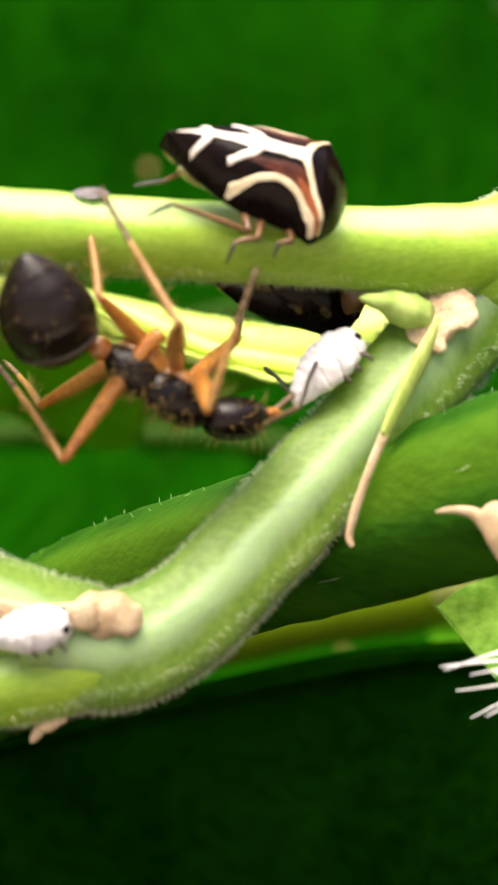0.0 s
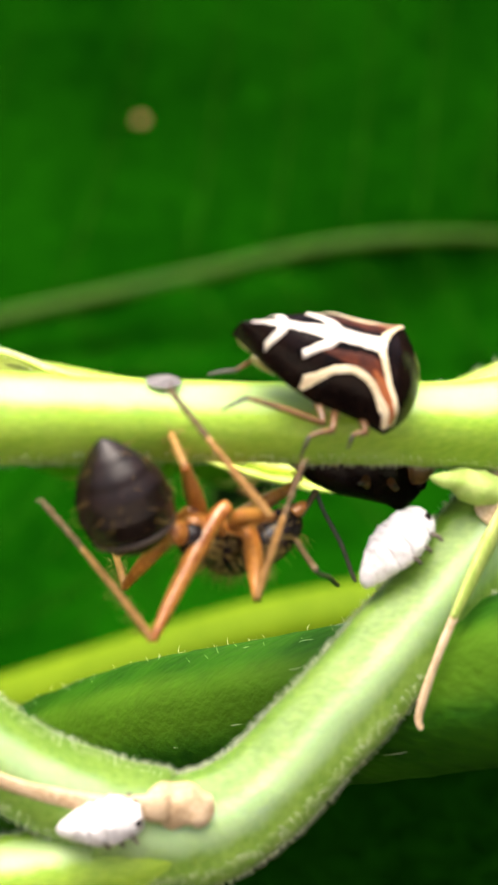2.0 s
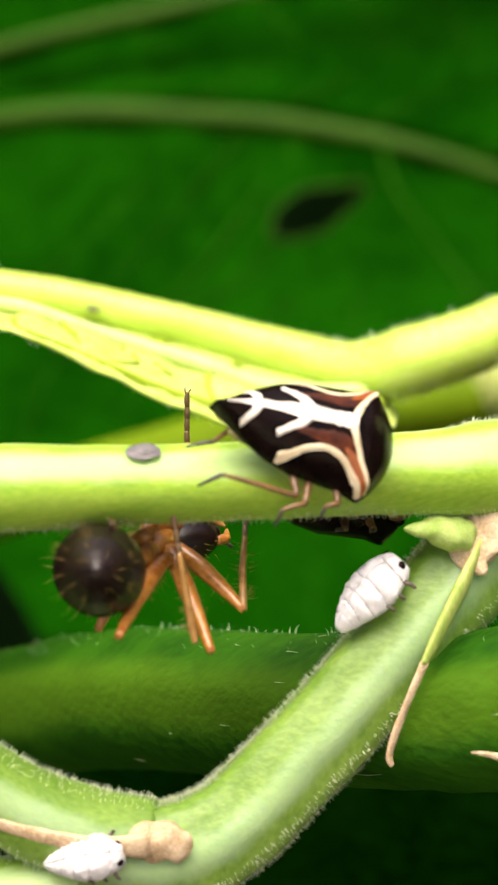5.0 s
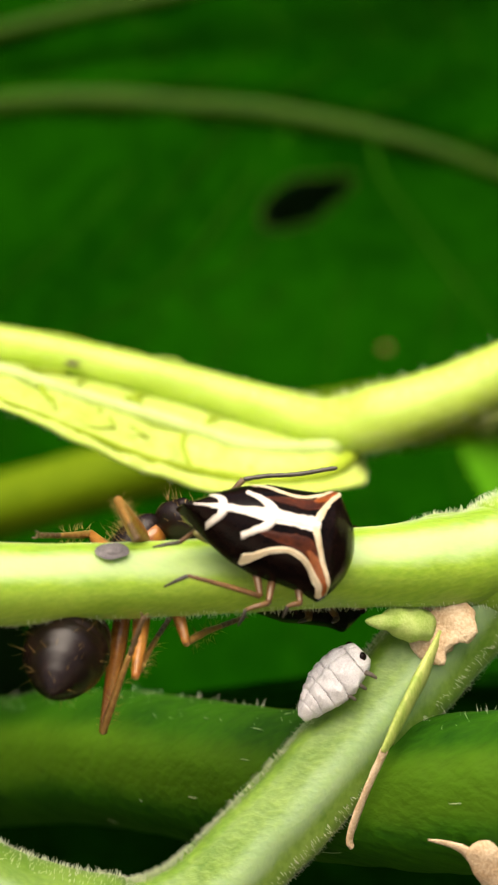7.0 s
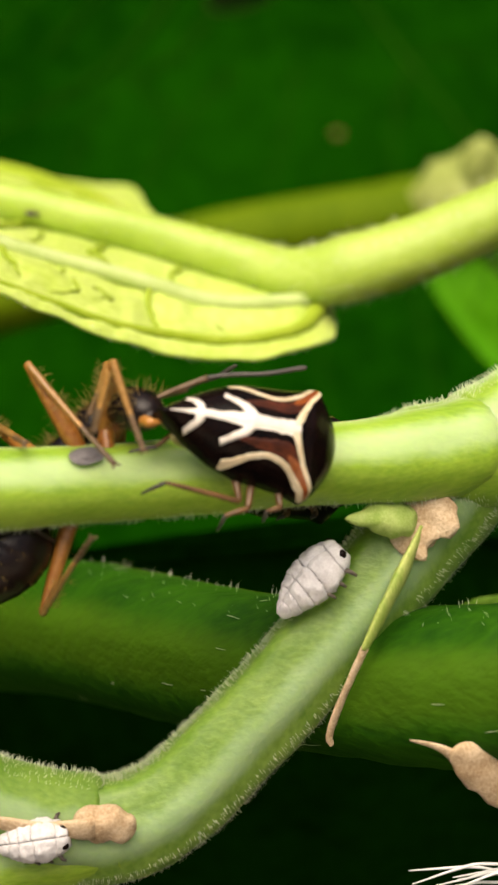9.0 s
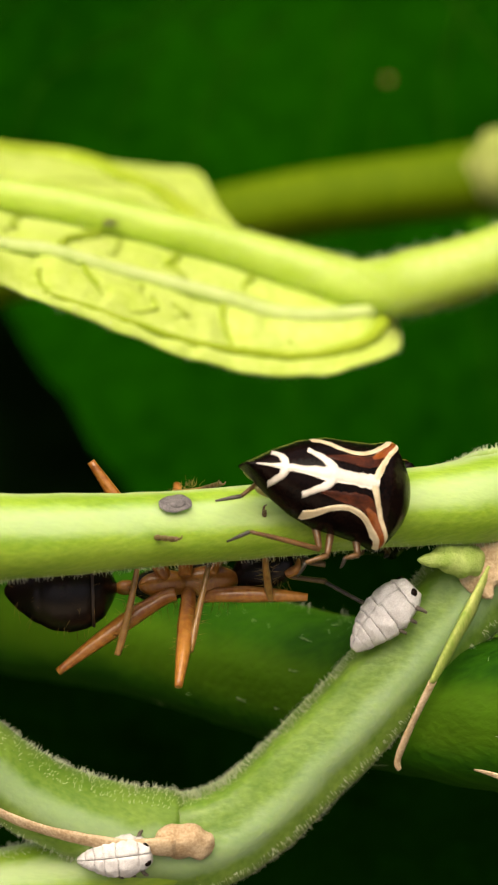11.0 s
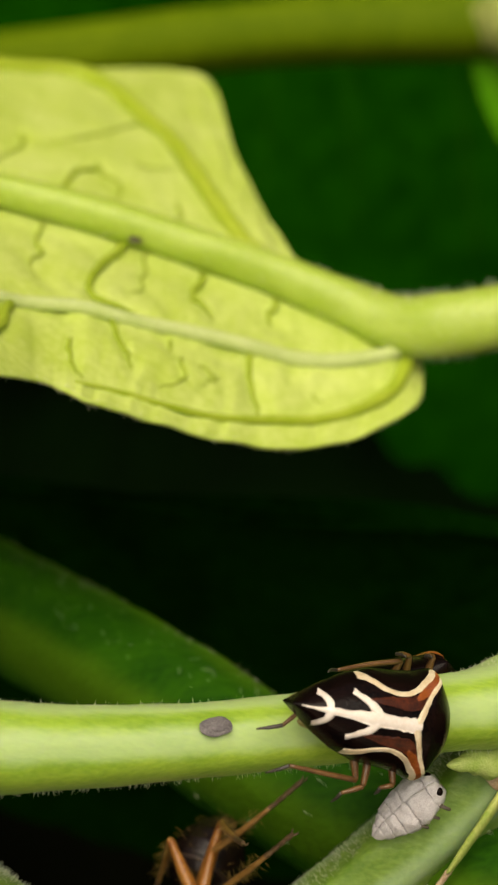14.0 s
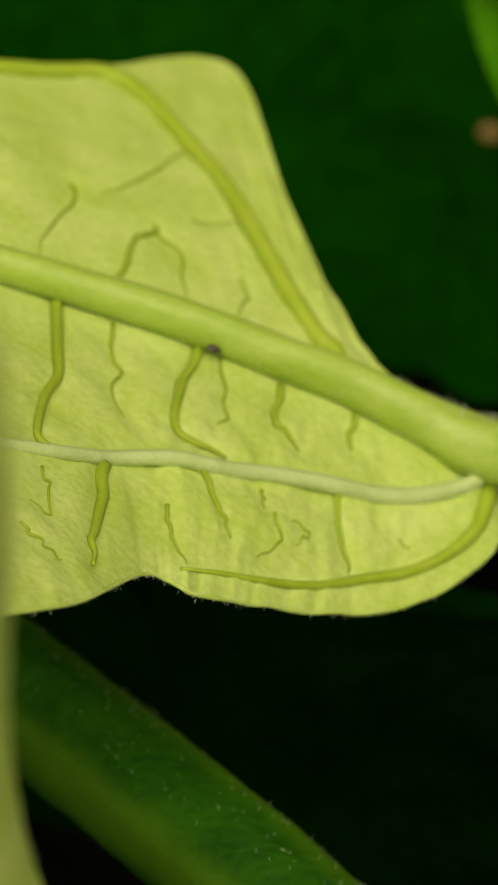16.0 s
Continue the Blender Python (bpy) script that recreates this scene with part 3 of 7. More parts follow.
# ---- leaves far behind ----
def far_leaf(name, rib, across, low, high, label, mat, hole=None, wave=2.0, seed=1, nveins=9, spots=(), rib_r=0.9, rib_mat=RIB_DARK, thick=1.0, lean=0.0, veins=(), trim=((0, 1), (1, 1))):
    """A broad leaf along the curve rib: a waved blade reaching low and high to its two sides, with a midrib and side veins."""
    v = Vector(across).normalized()
    P = spline(rib, 121)
    w = (P[-1] - P[0]).cross(v).normalized()
    leaf = thing(name, rib[0], label, "leaf")

    def at(a, b):
        a = min(max(a, 0.0), 1.0)
        q = a * 120
        i = min(int(q), 119)
        width = (low if b < 0 else high) * math.sin(math.pi * (0.04 + 0.94 * a) ** 0.85) ** 0.5 * (1 + lean * (a - 0.7))
        if b < 0:
            width *= float(np.interp(a, [p[0] for p in trim], [p[1] for p in trim]))
        tooth = 1 + (0.02 * abs(math.sin(a * 60)) if abs(b) > 0.9 else 0)
        lift = wave * noise.noise(Vector((a * 3, b * 2, seed))) + 0.04 * width * abs(b)
        lift += 0.6 * thick * abs(math.sin(a * math.pi * nveins - abs(b) * 2.2)) * (1 - b * b)
        return P[i].lerp(P[i + 1], q - i) + v * width * b * tooth + w * lift

    s = Shape()
    na, nb = 150, 240 if hole else 80
    ring = [(p.x, p.y) for p in spline([(a, b, 0) for a, b in (*hole, *hole[:1])], 64)] if hole else []

    def inside(a, b):
        odd = False
        for (x0, y0), (x1, y1) in zip(ring, ring[1:] + ring[:1]):
            if (y0 > b) != (y1 > b) and a < x0 + (b - y0) / (y1 - y0) * (x1 - x0):
                odd = not odd
        return odd

    for i in range(na + 1):
        for j in range(nb + 1):
            s.v.append(at(i / na, j / nb * 2 - 1))
    for i in range(na):
        for j in range(nb):
            if hole and inside((i + .5) / na, (j + .5) / nb * 2 - 1):
                continue
            k = i * (nb + 1) + j
            s.f.append((k, k + 1, k + nb + 2, k + nb + 1))
    build("blade", s, mat, leaf)
    side = w if w.y < 0 else -w
    s = Shape()
    tube(s, [at(k / 14, 0.0) + side * 0.3 for k in range(15)], [rib_r, rib_r * 0.9, rib_r * 0.4], 60, 10)
    build("midrib", s, rib_mat, leaf, "pale green midrib" if rib_mat is RIB_DARK else "")
    if hole:
        s = Shape()
        tube(s, [at(a, b) + side * 0.1 for a, b in ring[::3]] + [at(*ring[0]) + side * 0.1], [0.09, 0.12, 0.07, 0.10], 90, 8, rough=0.3)
        build("hole_rim", s, RIB_DARK, leaf, "pale healed rim of the hole")
    for r, *ab in veins:
        s = Shape()
        tube(s, [at(a, b) + side * 0.15 for a, b in ab], [r * 0.7, r * 0.5, r * 0.25], 40, 7)
        build("side_vein", s, VEIN_DARK, leaf)
    for sd in ((1,) if veins else (-1, 1)):
        for k in range(1, nveins):
            a0 = k / nveins * 0.92
            s = Shape()
            tube(s, [at(min(a0 + 0.10 * q / 5, 1), sd * (0.02 + 0.88 * q / 5)) + side * 0.12 for q in range(6)], [rib_r * 0.18, rib_r * 0.12, rib_r * 0.04], 24, 6)
            build("side_vein", s, VEIN_DARK, leaf)
    for a, b, r in spots:
        s = Shape()
        egg(s, at(a, b) + side * 0.2, (1, 0, 0), 2.2 * r, 1.6 * r, 0.5, up=side, bump=0.3)
        build("spot", s, TAN, leaf, "small tan spot")
    return leaf


def far_leaves():
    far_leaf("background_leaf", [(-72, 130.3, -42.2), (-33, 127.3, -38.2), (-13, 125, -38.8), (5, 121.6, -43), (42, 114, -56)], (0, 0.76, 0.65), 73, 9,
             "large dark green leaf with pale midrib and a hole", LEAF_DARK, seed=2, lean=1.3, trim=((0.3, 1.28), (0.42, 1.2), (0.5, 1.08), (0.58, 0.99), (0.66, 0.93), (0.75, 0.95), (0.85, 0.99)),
             hole=((0.504, -0.165), (0.499, -0.148), (0.508, -0.117), (0.537, -0.085), (0.571, -0.074), (0.612, -0.07), (0.588, -0.108), (0.554, -0.142), (0.525, -0.16)),
             veins=((0.42, (0.63, 0.0), (0.642, -0.058), (0.671, -0.1), (0.713, -0.167), (0.754, -0.242), (0.81, -0.4), (0.85, -0.6)),
                    (0.18, (0.713, -0.167), (0.735, -0.145), (0.77, -0.13)), (0.2, (0.713, -0.167), (0.70, -0.3), (0.72, -0.5), (0.75, -0.75)),
                    (0.24, (0.421, 0.0), (0.346, -0.142), (0.283, -0.317), (0.24, -0.5), (0.22, -0.8)),
                    (0.26, (0.542, 0.0), (0.475, -0.125), (0.408, -0.258), (0.321, -0.417), (0.283, -0.525), (0.26, -0.8)),
                    (0.2, (0.48, 0.0), (0.41, -0.125), (0.345, -0.26), (0.29, -0.42)),
                    (0.2, (0.5, -0.18), (0.47, -0.23), (0.442, -0.258), (0.38, -0.36), (0.34, -0.6)),
                    (0.18, (0.53, -0.24), (0.504, -0.275), (0.475, -0.325), (0.438, -0.433), (0.42, -0.7)),
                    (0.16, (0.60, -0.22), (0.58, -0.33), (0.55, -0.5), (0.54, -0.8)),
                    (0.14, (0.475, -0.325), (0.44, -0.3), (0.408, -0.258)), (0.14, (0.64, -0.36), (0.62, -0.5), (0.65, -0.8))),
             spots=((0.646, -0.30, 0.32), (0.797, -0.72, 0.75)))
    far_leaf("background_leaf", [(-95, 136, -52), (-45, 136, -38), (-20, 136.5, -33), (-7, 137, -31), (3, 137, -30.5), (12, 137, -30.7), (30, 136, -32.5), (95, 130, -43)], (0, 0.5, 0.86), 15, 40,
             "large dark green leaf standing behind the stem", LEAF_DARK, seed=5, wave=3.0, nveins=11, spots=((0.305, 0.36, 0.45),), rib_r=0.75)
    # olive stalk with its knot and two green leaves
    st = thing("far_stalk", (5, 70.5, -34.3), "thick olive green stalk with a pale knot", "plant stem")
    s = Shape()
    tube(s, [(-45, 70, -46), (-11.2, 70, -36.9), (3.1, 70.6, -34.9), (12, 71.5, -32.8), (35, 75, -25)], [1.9, 1.9, 2.05, 2.1, 2.0], 50, 18, 5, 0.03, 0.04)
    build("stem", s, STALK_FAR, st)
    s = Shape()
    egg(s, (5.6, 70.2, -33.8), (1, 0, 0.35), 7.0, 4.8, 4.8, bump=0.3)
    egg(s, (6.2, 69.6, -31.9), (0.3, 0, 1), 4.0, 2.2, 2.2, bump=0.3)
    build("knot", s, KNOT, st, "swollen pale knot")
    far_leaf("green_leaf", [(4.6, 70.5, -35.5), (10.2, 66, -39.5), (16.2, 61.5, -43.5), (22.2, 57, -47.5)], (-0.85, -0.25, -0.25), 4.5, 4.5,
             "bright green leaf hanging beyond the far stalk", LEAF_MID, wave=0.8, seed=8, nveins=6, rib_r=0.3, thick=0.3)
    # lime leaf low under the thick stem
    torn = far_leaf("torn_leaf", [(3.8, 11.6, -17.2), (4.9, 10.5, -18.4), (6.7, 7.0, -19.9), (8.5, 4.0, -21.6), (11.2, -1.0, -24.4)], (1, 0.05, 0.55), 0.1, 5.5,
                    "pale green leaf hanging under the thick stem", LEAF_LIME, wave=0.3, seed=12, nveins=1, rib_r=0.01, thick=0.1)
    sh = Shape()
    egg(sh, (7.4, 9.6, -18.0), (0.35, -0.1, -1), 3.4, 2.6, 0.7, up=(0.1, -1, 0.1), power=0.45, bump=0.3)
    build("pale_sheath", sh, RIB_PALE, torn, "pale yellow dried base")
    # low leaf: blade and midrib both take the painted shade colour
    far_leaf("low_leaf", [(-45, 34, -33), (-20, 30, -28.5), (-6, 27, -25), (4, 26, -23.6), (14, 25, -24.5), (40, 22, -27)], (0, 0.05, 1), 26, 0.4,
             "dark green leaf hanging below the stems, deep shade painted into its colour", LEAF_SHADE, wave=1.2, seed=15, nveins=1, rib_r=0.2, rib_mat=LEAF_SHADE, thick=0.4)
    far_leaf("background_leaf", [(10.5, 126, -9), (18, 125, -6.5), (25, 125, -4.5), (36, 124, -2.5), (58, 122, 0)], (0, 0.5, 0.86), 0.2, 11,
             "blurred greyish green leaf high behind the others", LEAF_GREY, seed=17, wave=1.5, nveins=5, rib_r=0.4)
    fb = thing("fibres", (3.7, -3.7, -13.8), "tuft of torn white plant fibres", "fibres")
    g = random.Random(4)
    for k in range(9):
        a = Vector((8.4 + g.uniform(0, 0.5), -2.2 + g.uniform(-.2, .2), -11.2))
        bend = Vector((7.2 + g.uniform(0, 0.5), -3.2, -13.8 - 0.1 * k))
        e = Vector((3.9 + g.uniform(-0.2, 1.6), -3.8 + g.uniform(-.4, .4), -13.9 - 0.1 * k + g.uniform(-.35, .25))) if k < 7 else Vector((4.6 + 0.4 * k - 2.8, -3.6, -15.6))
        s = Shape()
        tube(s, [a, bend, bend.lerp(e, 0.5) + Vector((0, 0, g.uniform(-.15, .2))), e], [0.05, 0.05, 0.045, 0.02], 24, 6, rough=0.2)
        build("fibre", s, FIBRE, fb)


# ---- treehoppers ----
HOPPER_L = 5.5


def hopper_surface(s, y):
    """Height of the back above its margin at s from the rear tip and y from the middle line."""
    w = hopper_width(s)
    ridge = float(np.interp(s, [0, 0.6, 1.08, 2.5, 3.8, 4.4, 4.9, 5.2, 5.4, 5.5], [0.5, 0.85, 1.05, 1.40, 1.52, 1.42, 1.15, 0.85, 0.5, 0.25]))
    q = min(abs(y) / max(w, 1e-4), 1.0)
    keel = 0.03 * math.exp(-(y / 0.16) ** 2)
    horn = 0.22 * math.exp(-((s - 4.55) / 0.3) ** 2) * max(0.0, min(1.0, (q - 0.55) / 0.3)) * (1 - q ** 8)
    return ridge * (1 - q ** 2.3) ** 0.65 + keel * (s < 4.6) + horn


def hopper_width(s):
    return float(np.interp(s, [0.05, 0.5, 1.0, 1.8, 2.6, 3.4, 4.1, 4.45, 4.65, 4.85, 5.1, 5.35, 5.45, 5.5],
                           [0.04, 0.34, 0.70, 1.14, 1.40, 1.46, 1.54, 1.66, 1.72, 1.52, 1.22, 0.82, 0.5, 0.25]))


def treehopper(name, m, label, mark=CREAM, middle=CREAM_WHITE):
    b = new(name)
    b.empty_display_size = 0.001
    tagged(b, label, "treehopper")
    b.matrix_world = m
    rings = []
    for k in range(61):
        s = 0.05 + (HOPPER_L - 0.05) * k / 60
        w = hopper_width(s)
        ring = []
        for j in range(25):
            y = -w * math.cos(math.pi * j / 24)
            ring.append((s - 2.75, y, hopper_surface(s, y) - 0.6))
        for j in range(1, 16):
            y = w * math.cos(math.pi * j / 16)
            belly = 0.5 * float(np.interp(s, [0, 0.8, 2.5, 4.2, 5], [0.1, 0.5, 1.0, 1.0, 0.15]))
            ring.append((s - 2.75, y * 0.92, -0.6 - belly * math.sin(math.pi * j / 16) ** 0.8))
        rings.append(ring)
    sh = Shape()
    loft(sh, rings)
    build("pronotum", sh, SHELL, b, "glossy black arched shield")

    def stripe(pts, width, mat, lift, nm="stripe", lab="", n=30):
        """A ribbon laid on the back along points (s, y)."""
        P = spline([(x, y, 0) for x, y in pts], n)
        W = ramp_of(width, n)
        sh = Shape()
        rows = []
        for k in range(n):
            t = P[min(k + 1, n - 1)] - P[max(k - 1, 0)]
            d = Vector((-t.y, t.x, 0)).normalized()
            row = []
            for q in range(-3, 4):
                p = P[k] + d * (W[k] * (1 + 0.32 * noise.noise(P[k] * 7.0 + Vector((0, 0, 7.0 if q > 0 else 2.0)))) * q / 3)
                sx = min(max(p.x, 0.02), 5.4)
                lim = hopper_width(sx) * 0.985
                y = min(max(p.y, -lim), lim)
                row.append(Vector((sx - 2.75, y, hopper_surface(sx, y) - 0.6 + lift * (1 - 0.8 * (abs(q) / 3) ** 3))))
            rows.append(row)
        for r in rows:
            sh.v.extend(r)
        for r in rows:
            sh.v.extend(p - Vector((0, 0, 0.09)) for p in r)
        o = 7 * n
        for k in range(n - 1):
            for q in range(6):
                a = k * 7 + q
                sh.f.append((a, a + 7, a + 8, a + 1))
            for q in (0, 6):
                a = k * 7 + q
                sh.f.append((a, a + 7, o + a + 7, o + a))
        build(nm, sh, mat, b, lab)

    for sd in (-1, 1):
        stripe([(2.2, sd * 0.52), (2.9, sd * 0.58), (3.5, sd * 0.6), (4.0, sd * 0.84), (4.4, sd * 1.2), (4.68, sd * 1.55)], [0.04, 0.14, 0.2, 0.17, 0.12, 0.08], UMBER, 0.015, "patch", "dark brown patch")
        stripe([(3.7, sd * 0.76), (4.0, sd * 0.94), (4.3, sd * 1.2), (4.55, sd * 1.45), (4.7, sd * 1.58)], [0.06, 0.13, 0.17, 0.16, 0.09], RUST, 0.022, "patch", "rusty orange shoulder patch")
        stripe([(2.02, sd * 1.16), (2.3, sd * 1.1), (2.7, sd * 0.92), (3.2, sd * 0.84), (3.7, sd * 0.98), (4.15, sd * 1.28), (4.42, sd * 1.5), (4.6, sd * 1.68)], [0.12, 0.10, 0.075, 0.065, 0.065, 0.065, 0.06, 0.05], mark, 0.04, "stripe", "cream margin stripe")
        stripe([(3.7, 0), (3.86, sd * 0.28), (4.02, sd * 0.6), (4.28, sd * 1.0), (4.6, sd * 1.38), (4.76, sd * 1.56)], [0.13, 0.11, 0.085, 0.07, 0.065, 0.045], mark, 0.04, "stripe", "cream shoulder stripe")
        stripe([(2.55, 0), (2.4, sd * 0.28), (2.1, sd * 0.5), (1.75, sd * 0.68)], [0.17, 0.13, 0.095, 0.09], middle, 0.04, "stripe", "cream side stripe")
        stripe([(1.1, 0), (1.06, sd * 0.22), (0.95, sd * 0.38), (0.82, sd * 0.48)], [0.12, 0.11, 0.105, 0.10], middle, 0.04, "stripe", "cream side stripe")
    stripe([(0.3, 0), (0.65, 0), (1.05, 0), (1.7, 0), (2.45, 0), (2.75, 0), (3.2, 0), (3.65, 0), (3.9, 0)], [0.02, 0.035, 0.10, 0.12, 0.24, 0.21, 0.19, 0.24, 0.12], middle, 0.045, "stripe", "white middle stripe")
    sh = Shape()
    egg(sh, (-1.75, 0, -0.66), (1, 0, 0.05), 1.6, 0.8, 0.55, power=0.5)
    egg(sh, (-1.35, -0.45, -0.82), (1, 0.1, -0.2), 1.5, 0.5, 0.5, power=0.5)
    build("wing_tip", sh, WING, b, "olive folded wing tips")
    sh = Shape()
    egg(sh, (2.15, 0, -0.75), (0.6, 0, -0.8), 1.2, 1.8, 0.9, power=0.5)
    build("head", sh, BUG_LEG, b, "brown head tucked under the shield")
    for sd in (-1, 1):
        sh = Shape()
        egg(sh, (2.3, sd * 0.85, -0.75), (0, 1, 0), 0.4, 0.4, 0.4)
        build("eye", sh, SHELL, b)
        near = [((-0.1, 1.0, -0.8), (0.16, 1.95, -0.62), (-2.05, 1.85, -0.70), (-2.58, 2.2, -1.1)),
                ((0.5, 1.0, -0.8), (0.42, 2.1, -0.6), (-0.17, 2.4, -0.75), (-0.17, 2.75, -1.25)),
                ((1.2, 1.0, -0.8), (1.35, 1.9, -0.5), (1.0, 2.05, -0.6), (1.02, 2.3, -0.9))]
        far = [((-0.4, 0.5, -0.9), (-1.3, 0.35, -1.15), (-2.3, -0.75, -1.15), (-3.0, -1.0, -1.4)),
               ((0.5, 0.7, -0.8), (0.4, 1.0, -1.3), (0.1, 0.9, -1.7), (-0.2, 0.9, -1.9)),
               ((1.2, 0.7, -0.8), (1.3, 1.0, -1.3), (1.1, 0.9, -1.7), (0.9, 0.9, -1.9))]
        for leg_points in (near if sd < 0 else far):
            hip, knee, ankle, toe = (Vector((p[0], sd * p[1], p[2])) for p in leg_points)
            sh = Shape()
            tube(sh, [hip, hip.lerp(knee, 0.5) + Vector((0, 0, 0.04)), knee], [0.14, 0.13, 0.09], 12, 8)
            tube(sh, [knee, knee.lerp(ankle, 0.5) + Vector((0, 0, 0.05)), ankle], [0.09, 0.085, 0.06], 14, 8)
            leg = build("leg", sh, BUG_LEG, b, "thin brown leg")
            sh = Shape()
            tube(sh, [ankle, ankle.lerp(toe, 0.5) + Vector((0, 0, 0.05)), toe], [0.065, 0.06, 0.03], 10, 8)
            build("foot", sh, BUG_FOOT, leg, "dark foot")
    return b


def hoppers():
    m = Matrix((Vector((0.8892, 0.1507, -0.432)), Vector((0.1585, 0.7843, 0.5997)), Vector((0.4292, -0.6017, 0.6735)))).transposed().to_4x4()
    m = pose(0, 0, 0, 0, 0, 3.5) @ m
    m.translation = Vector((-0.03, 0.16, -0.63)) * MM
    treehopper("treehopper", m, "black treehopper with cream stripes sitting on the stem")
    m2 = pose_on((-0.1, 3.6, -4.35), (0.9, 0.38, -0.28), (0.0, 1.0, -0.25))
    treehopper("treehopper", m2, "dark treehopper clinging to the back of the stem", SHELL, UMBER)


# ---- white waxy nymphs ----
def nymph(m):
    b = new("nymph")
    b.empty_display_size = 0.001
    b.matrix_world = m
    tagged(b, "white waxy oval nymph sitting on the stem", "nymph", "white nymphs")
    L, W, H = 2.72, 1.48, 0.88
    segs = [(0.0, 0.13), (0.13, 0.42), (0.42, 0.60), (0.60, 0.74), (0.74, 0.86), (0.86, 1.0)]

    def half(q):
        return W / 2 * (math.sin(math.pi * (0.06 + 0.92 * q) ** 0.8)) ** 0.7

    def top(q):
        return H * (math.sin(math.pi * (0.08 + 0.88 * q) ** 0.85)) ** 0.55

    def seam(q, j, sd):
        """Where a seam that starts at q on the back runs j eighths down the side."""
        if q in (0.0, 1.0):
            return q
        return q + 0.05 * (j / 8) ** 2 + 0.035 * noise.noise(Vector((q * 31, j * 0.55, sd * 5.3)))

    for a, c in segs:
        for sd in (-1, 1):
            sh = Shape()
            rings = []
            for k in range(9):
                f = 0.015 + 0.97 * k / 8
                puff = 1.02 - 0.05 * abs(2 * k / 8 - 1) ** 3
                ring = []
                for j in range(11):
                    t = math.pi / 2 * j / 10
                    q0, q1 = seam(a, j * 0.8, sd), seam(c, j * 0.8, sd)
                    q = min(max(q0 + (q1 - q0) * f, 0.0), 1.0)
                    rag = 1 + 0.11 * noise.noise(Vector((q * 14, j * 0.9, sd * 3.7))) + 0.05 * noise.noise(Vector((q * 37, j * 2.3, sd * 8.1)))
                    ring.append((L * (0.5 - q), sd * (0.014 + (half(q) * puff * rag - 0.014) * math.sin(t)), top(q) * puff * rag * math.cos(t) ** 0.8))
                q = a + (c - a) * f
                ring.append((L * (0.5 - q), sd * half(q) * 0.8, -0.05))
                ring.append((L * (0.5 - q), sd * 0.014, -0.05))
                rings.append(ring if sd > 0 else ring[::-1])
            loft(sh, rings)
            build("wax_plate", sh, WAX, b)
    sh = Shape()
    egg(sh, (0, 0, 0.3), (1, 0, 0), L * 0.76, W * 0.74, H * 0.9, power=0.45)
    build("body", sh, WAX_SEAM, b, "brown body under the wax plates")
    for sd in (-1, 1):
        sh = Shape()
        egg(sh, (L * 0.44, sd * 0.3, 0.38), (0, 1, 0), 0.3, 0.3, 0.3)
        build("eye", sh, SHELL, b)
        for k in range(3):
            sh = Shape()
            x = 0.9 - 0.45 * k
            tube(sh, [(x, sd * 0.5, 0.1), (x + 0.1, sd * 0.72, 0.05), (x + 0.15, sd * 0.8, -0.2)], [0.09, 0.07, 0.05], 10, 6)
            build("leg", sh, WAX_SEAM, b)
    return b


def pose_on(c, forward, up):
    f, u = Vector(forward).normalized(), Vector(up)
    u = (u - f * u.dot(f)).normalized()
    m = Matrix((f, u.cross(f), u)).transposed().to_4x4()
    m.translation = Vector(c) * MM
    return m


def nymphs():
    a = nymph(pose_on((1.3, 1.0, -6.8), (1.9, 1.3, 1.45), (-0.55, -0.55, 0.6)))
    b = copy_thing(a, pose_on((-7.1, -4.0, -12.2), (1.0, 0.05, 0.12), (-0.1, -0.75, 0.65)) @ Matrix.Scale(0.87, 4))


ground()
path()
foliage()
far_leaves()
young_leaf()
thick_stem()
hairy_stem()
hoppers()
nymphs()


# ---- ant ----
ANT_PARTS = {}
ANT_SIZE = 1.12


def bristles(shape, pts, normals, length, thick, seed):
    g = random.Random(seed)
    for p, n in zip(pts, normals):
        d = (n + Vector((g.uniform(-.4, .4), g.uniform(-.4, .4), g.uniform(-.4, .4)))).normalized()
        ln = length * g.uniform(0.5, 1.2)
        s1 = d.orthogonal().normalized()
        s2 = d.cross(s1)
        b = len(shape.v)
        for x, y in ((1, 0), (-0.5, 0.87), (-0.5, -0.87)):
            shape.v.append(p + (s1 * x + s2 * y) * thick)
        shape.v.append(p + d * ln)
        for j in range(3):
            shape.f.append((b + j, b + (j + 1) % 3, b + 3))


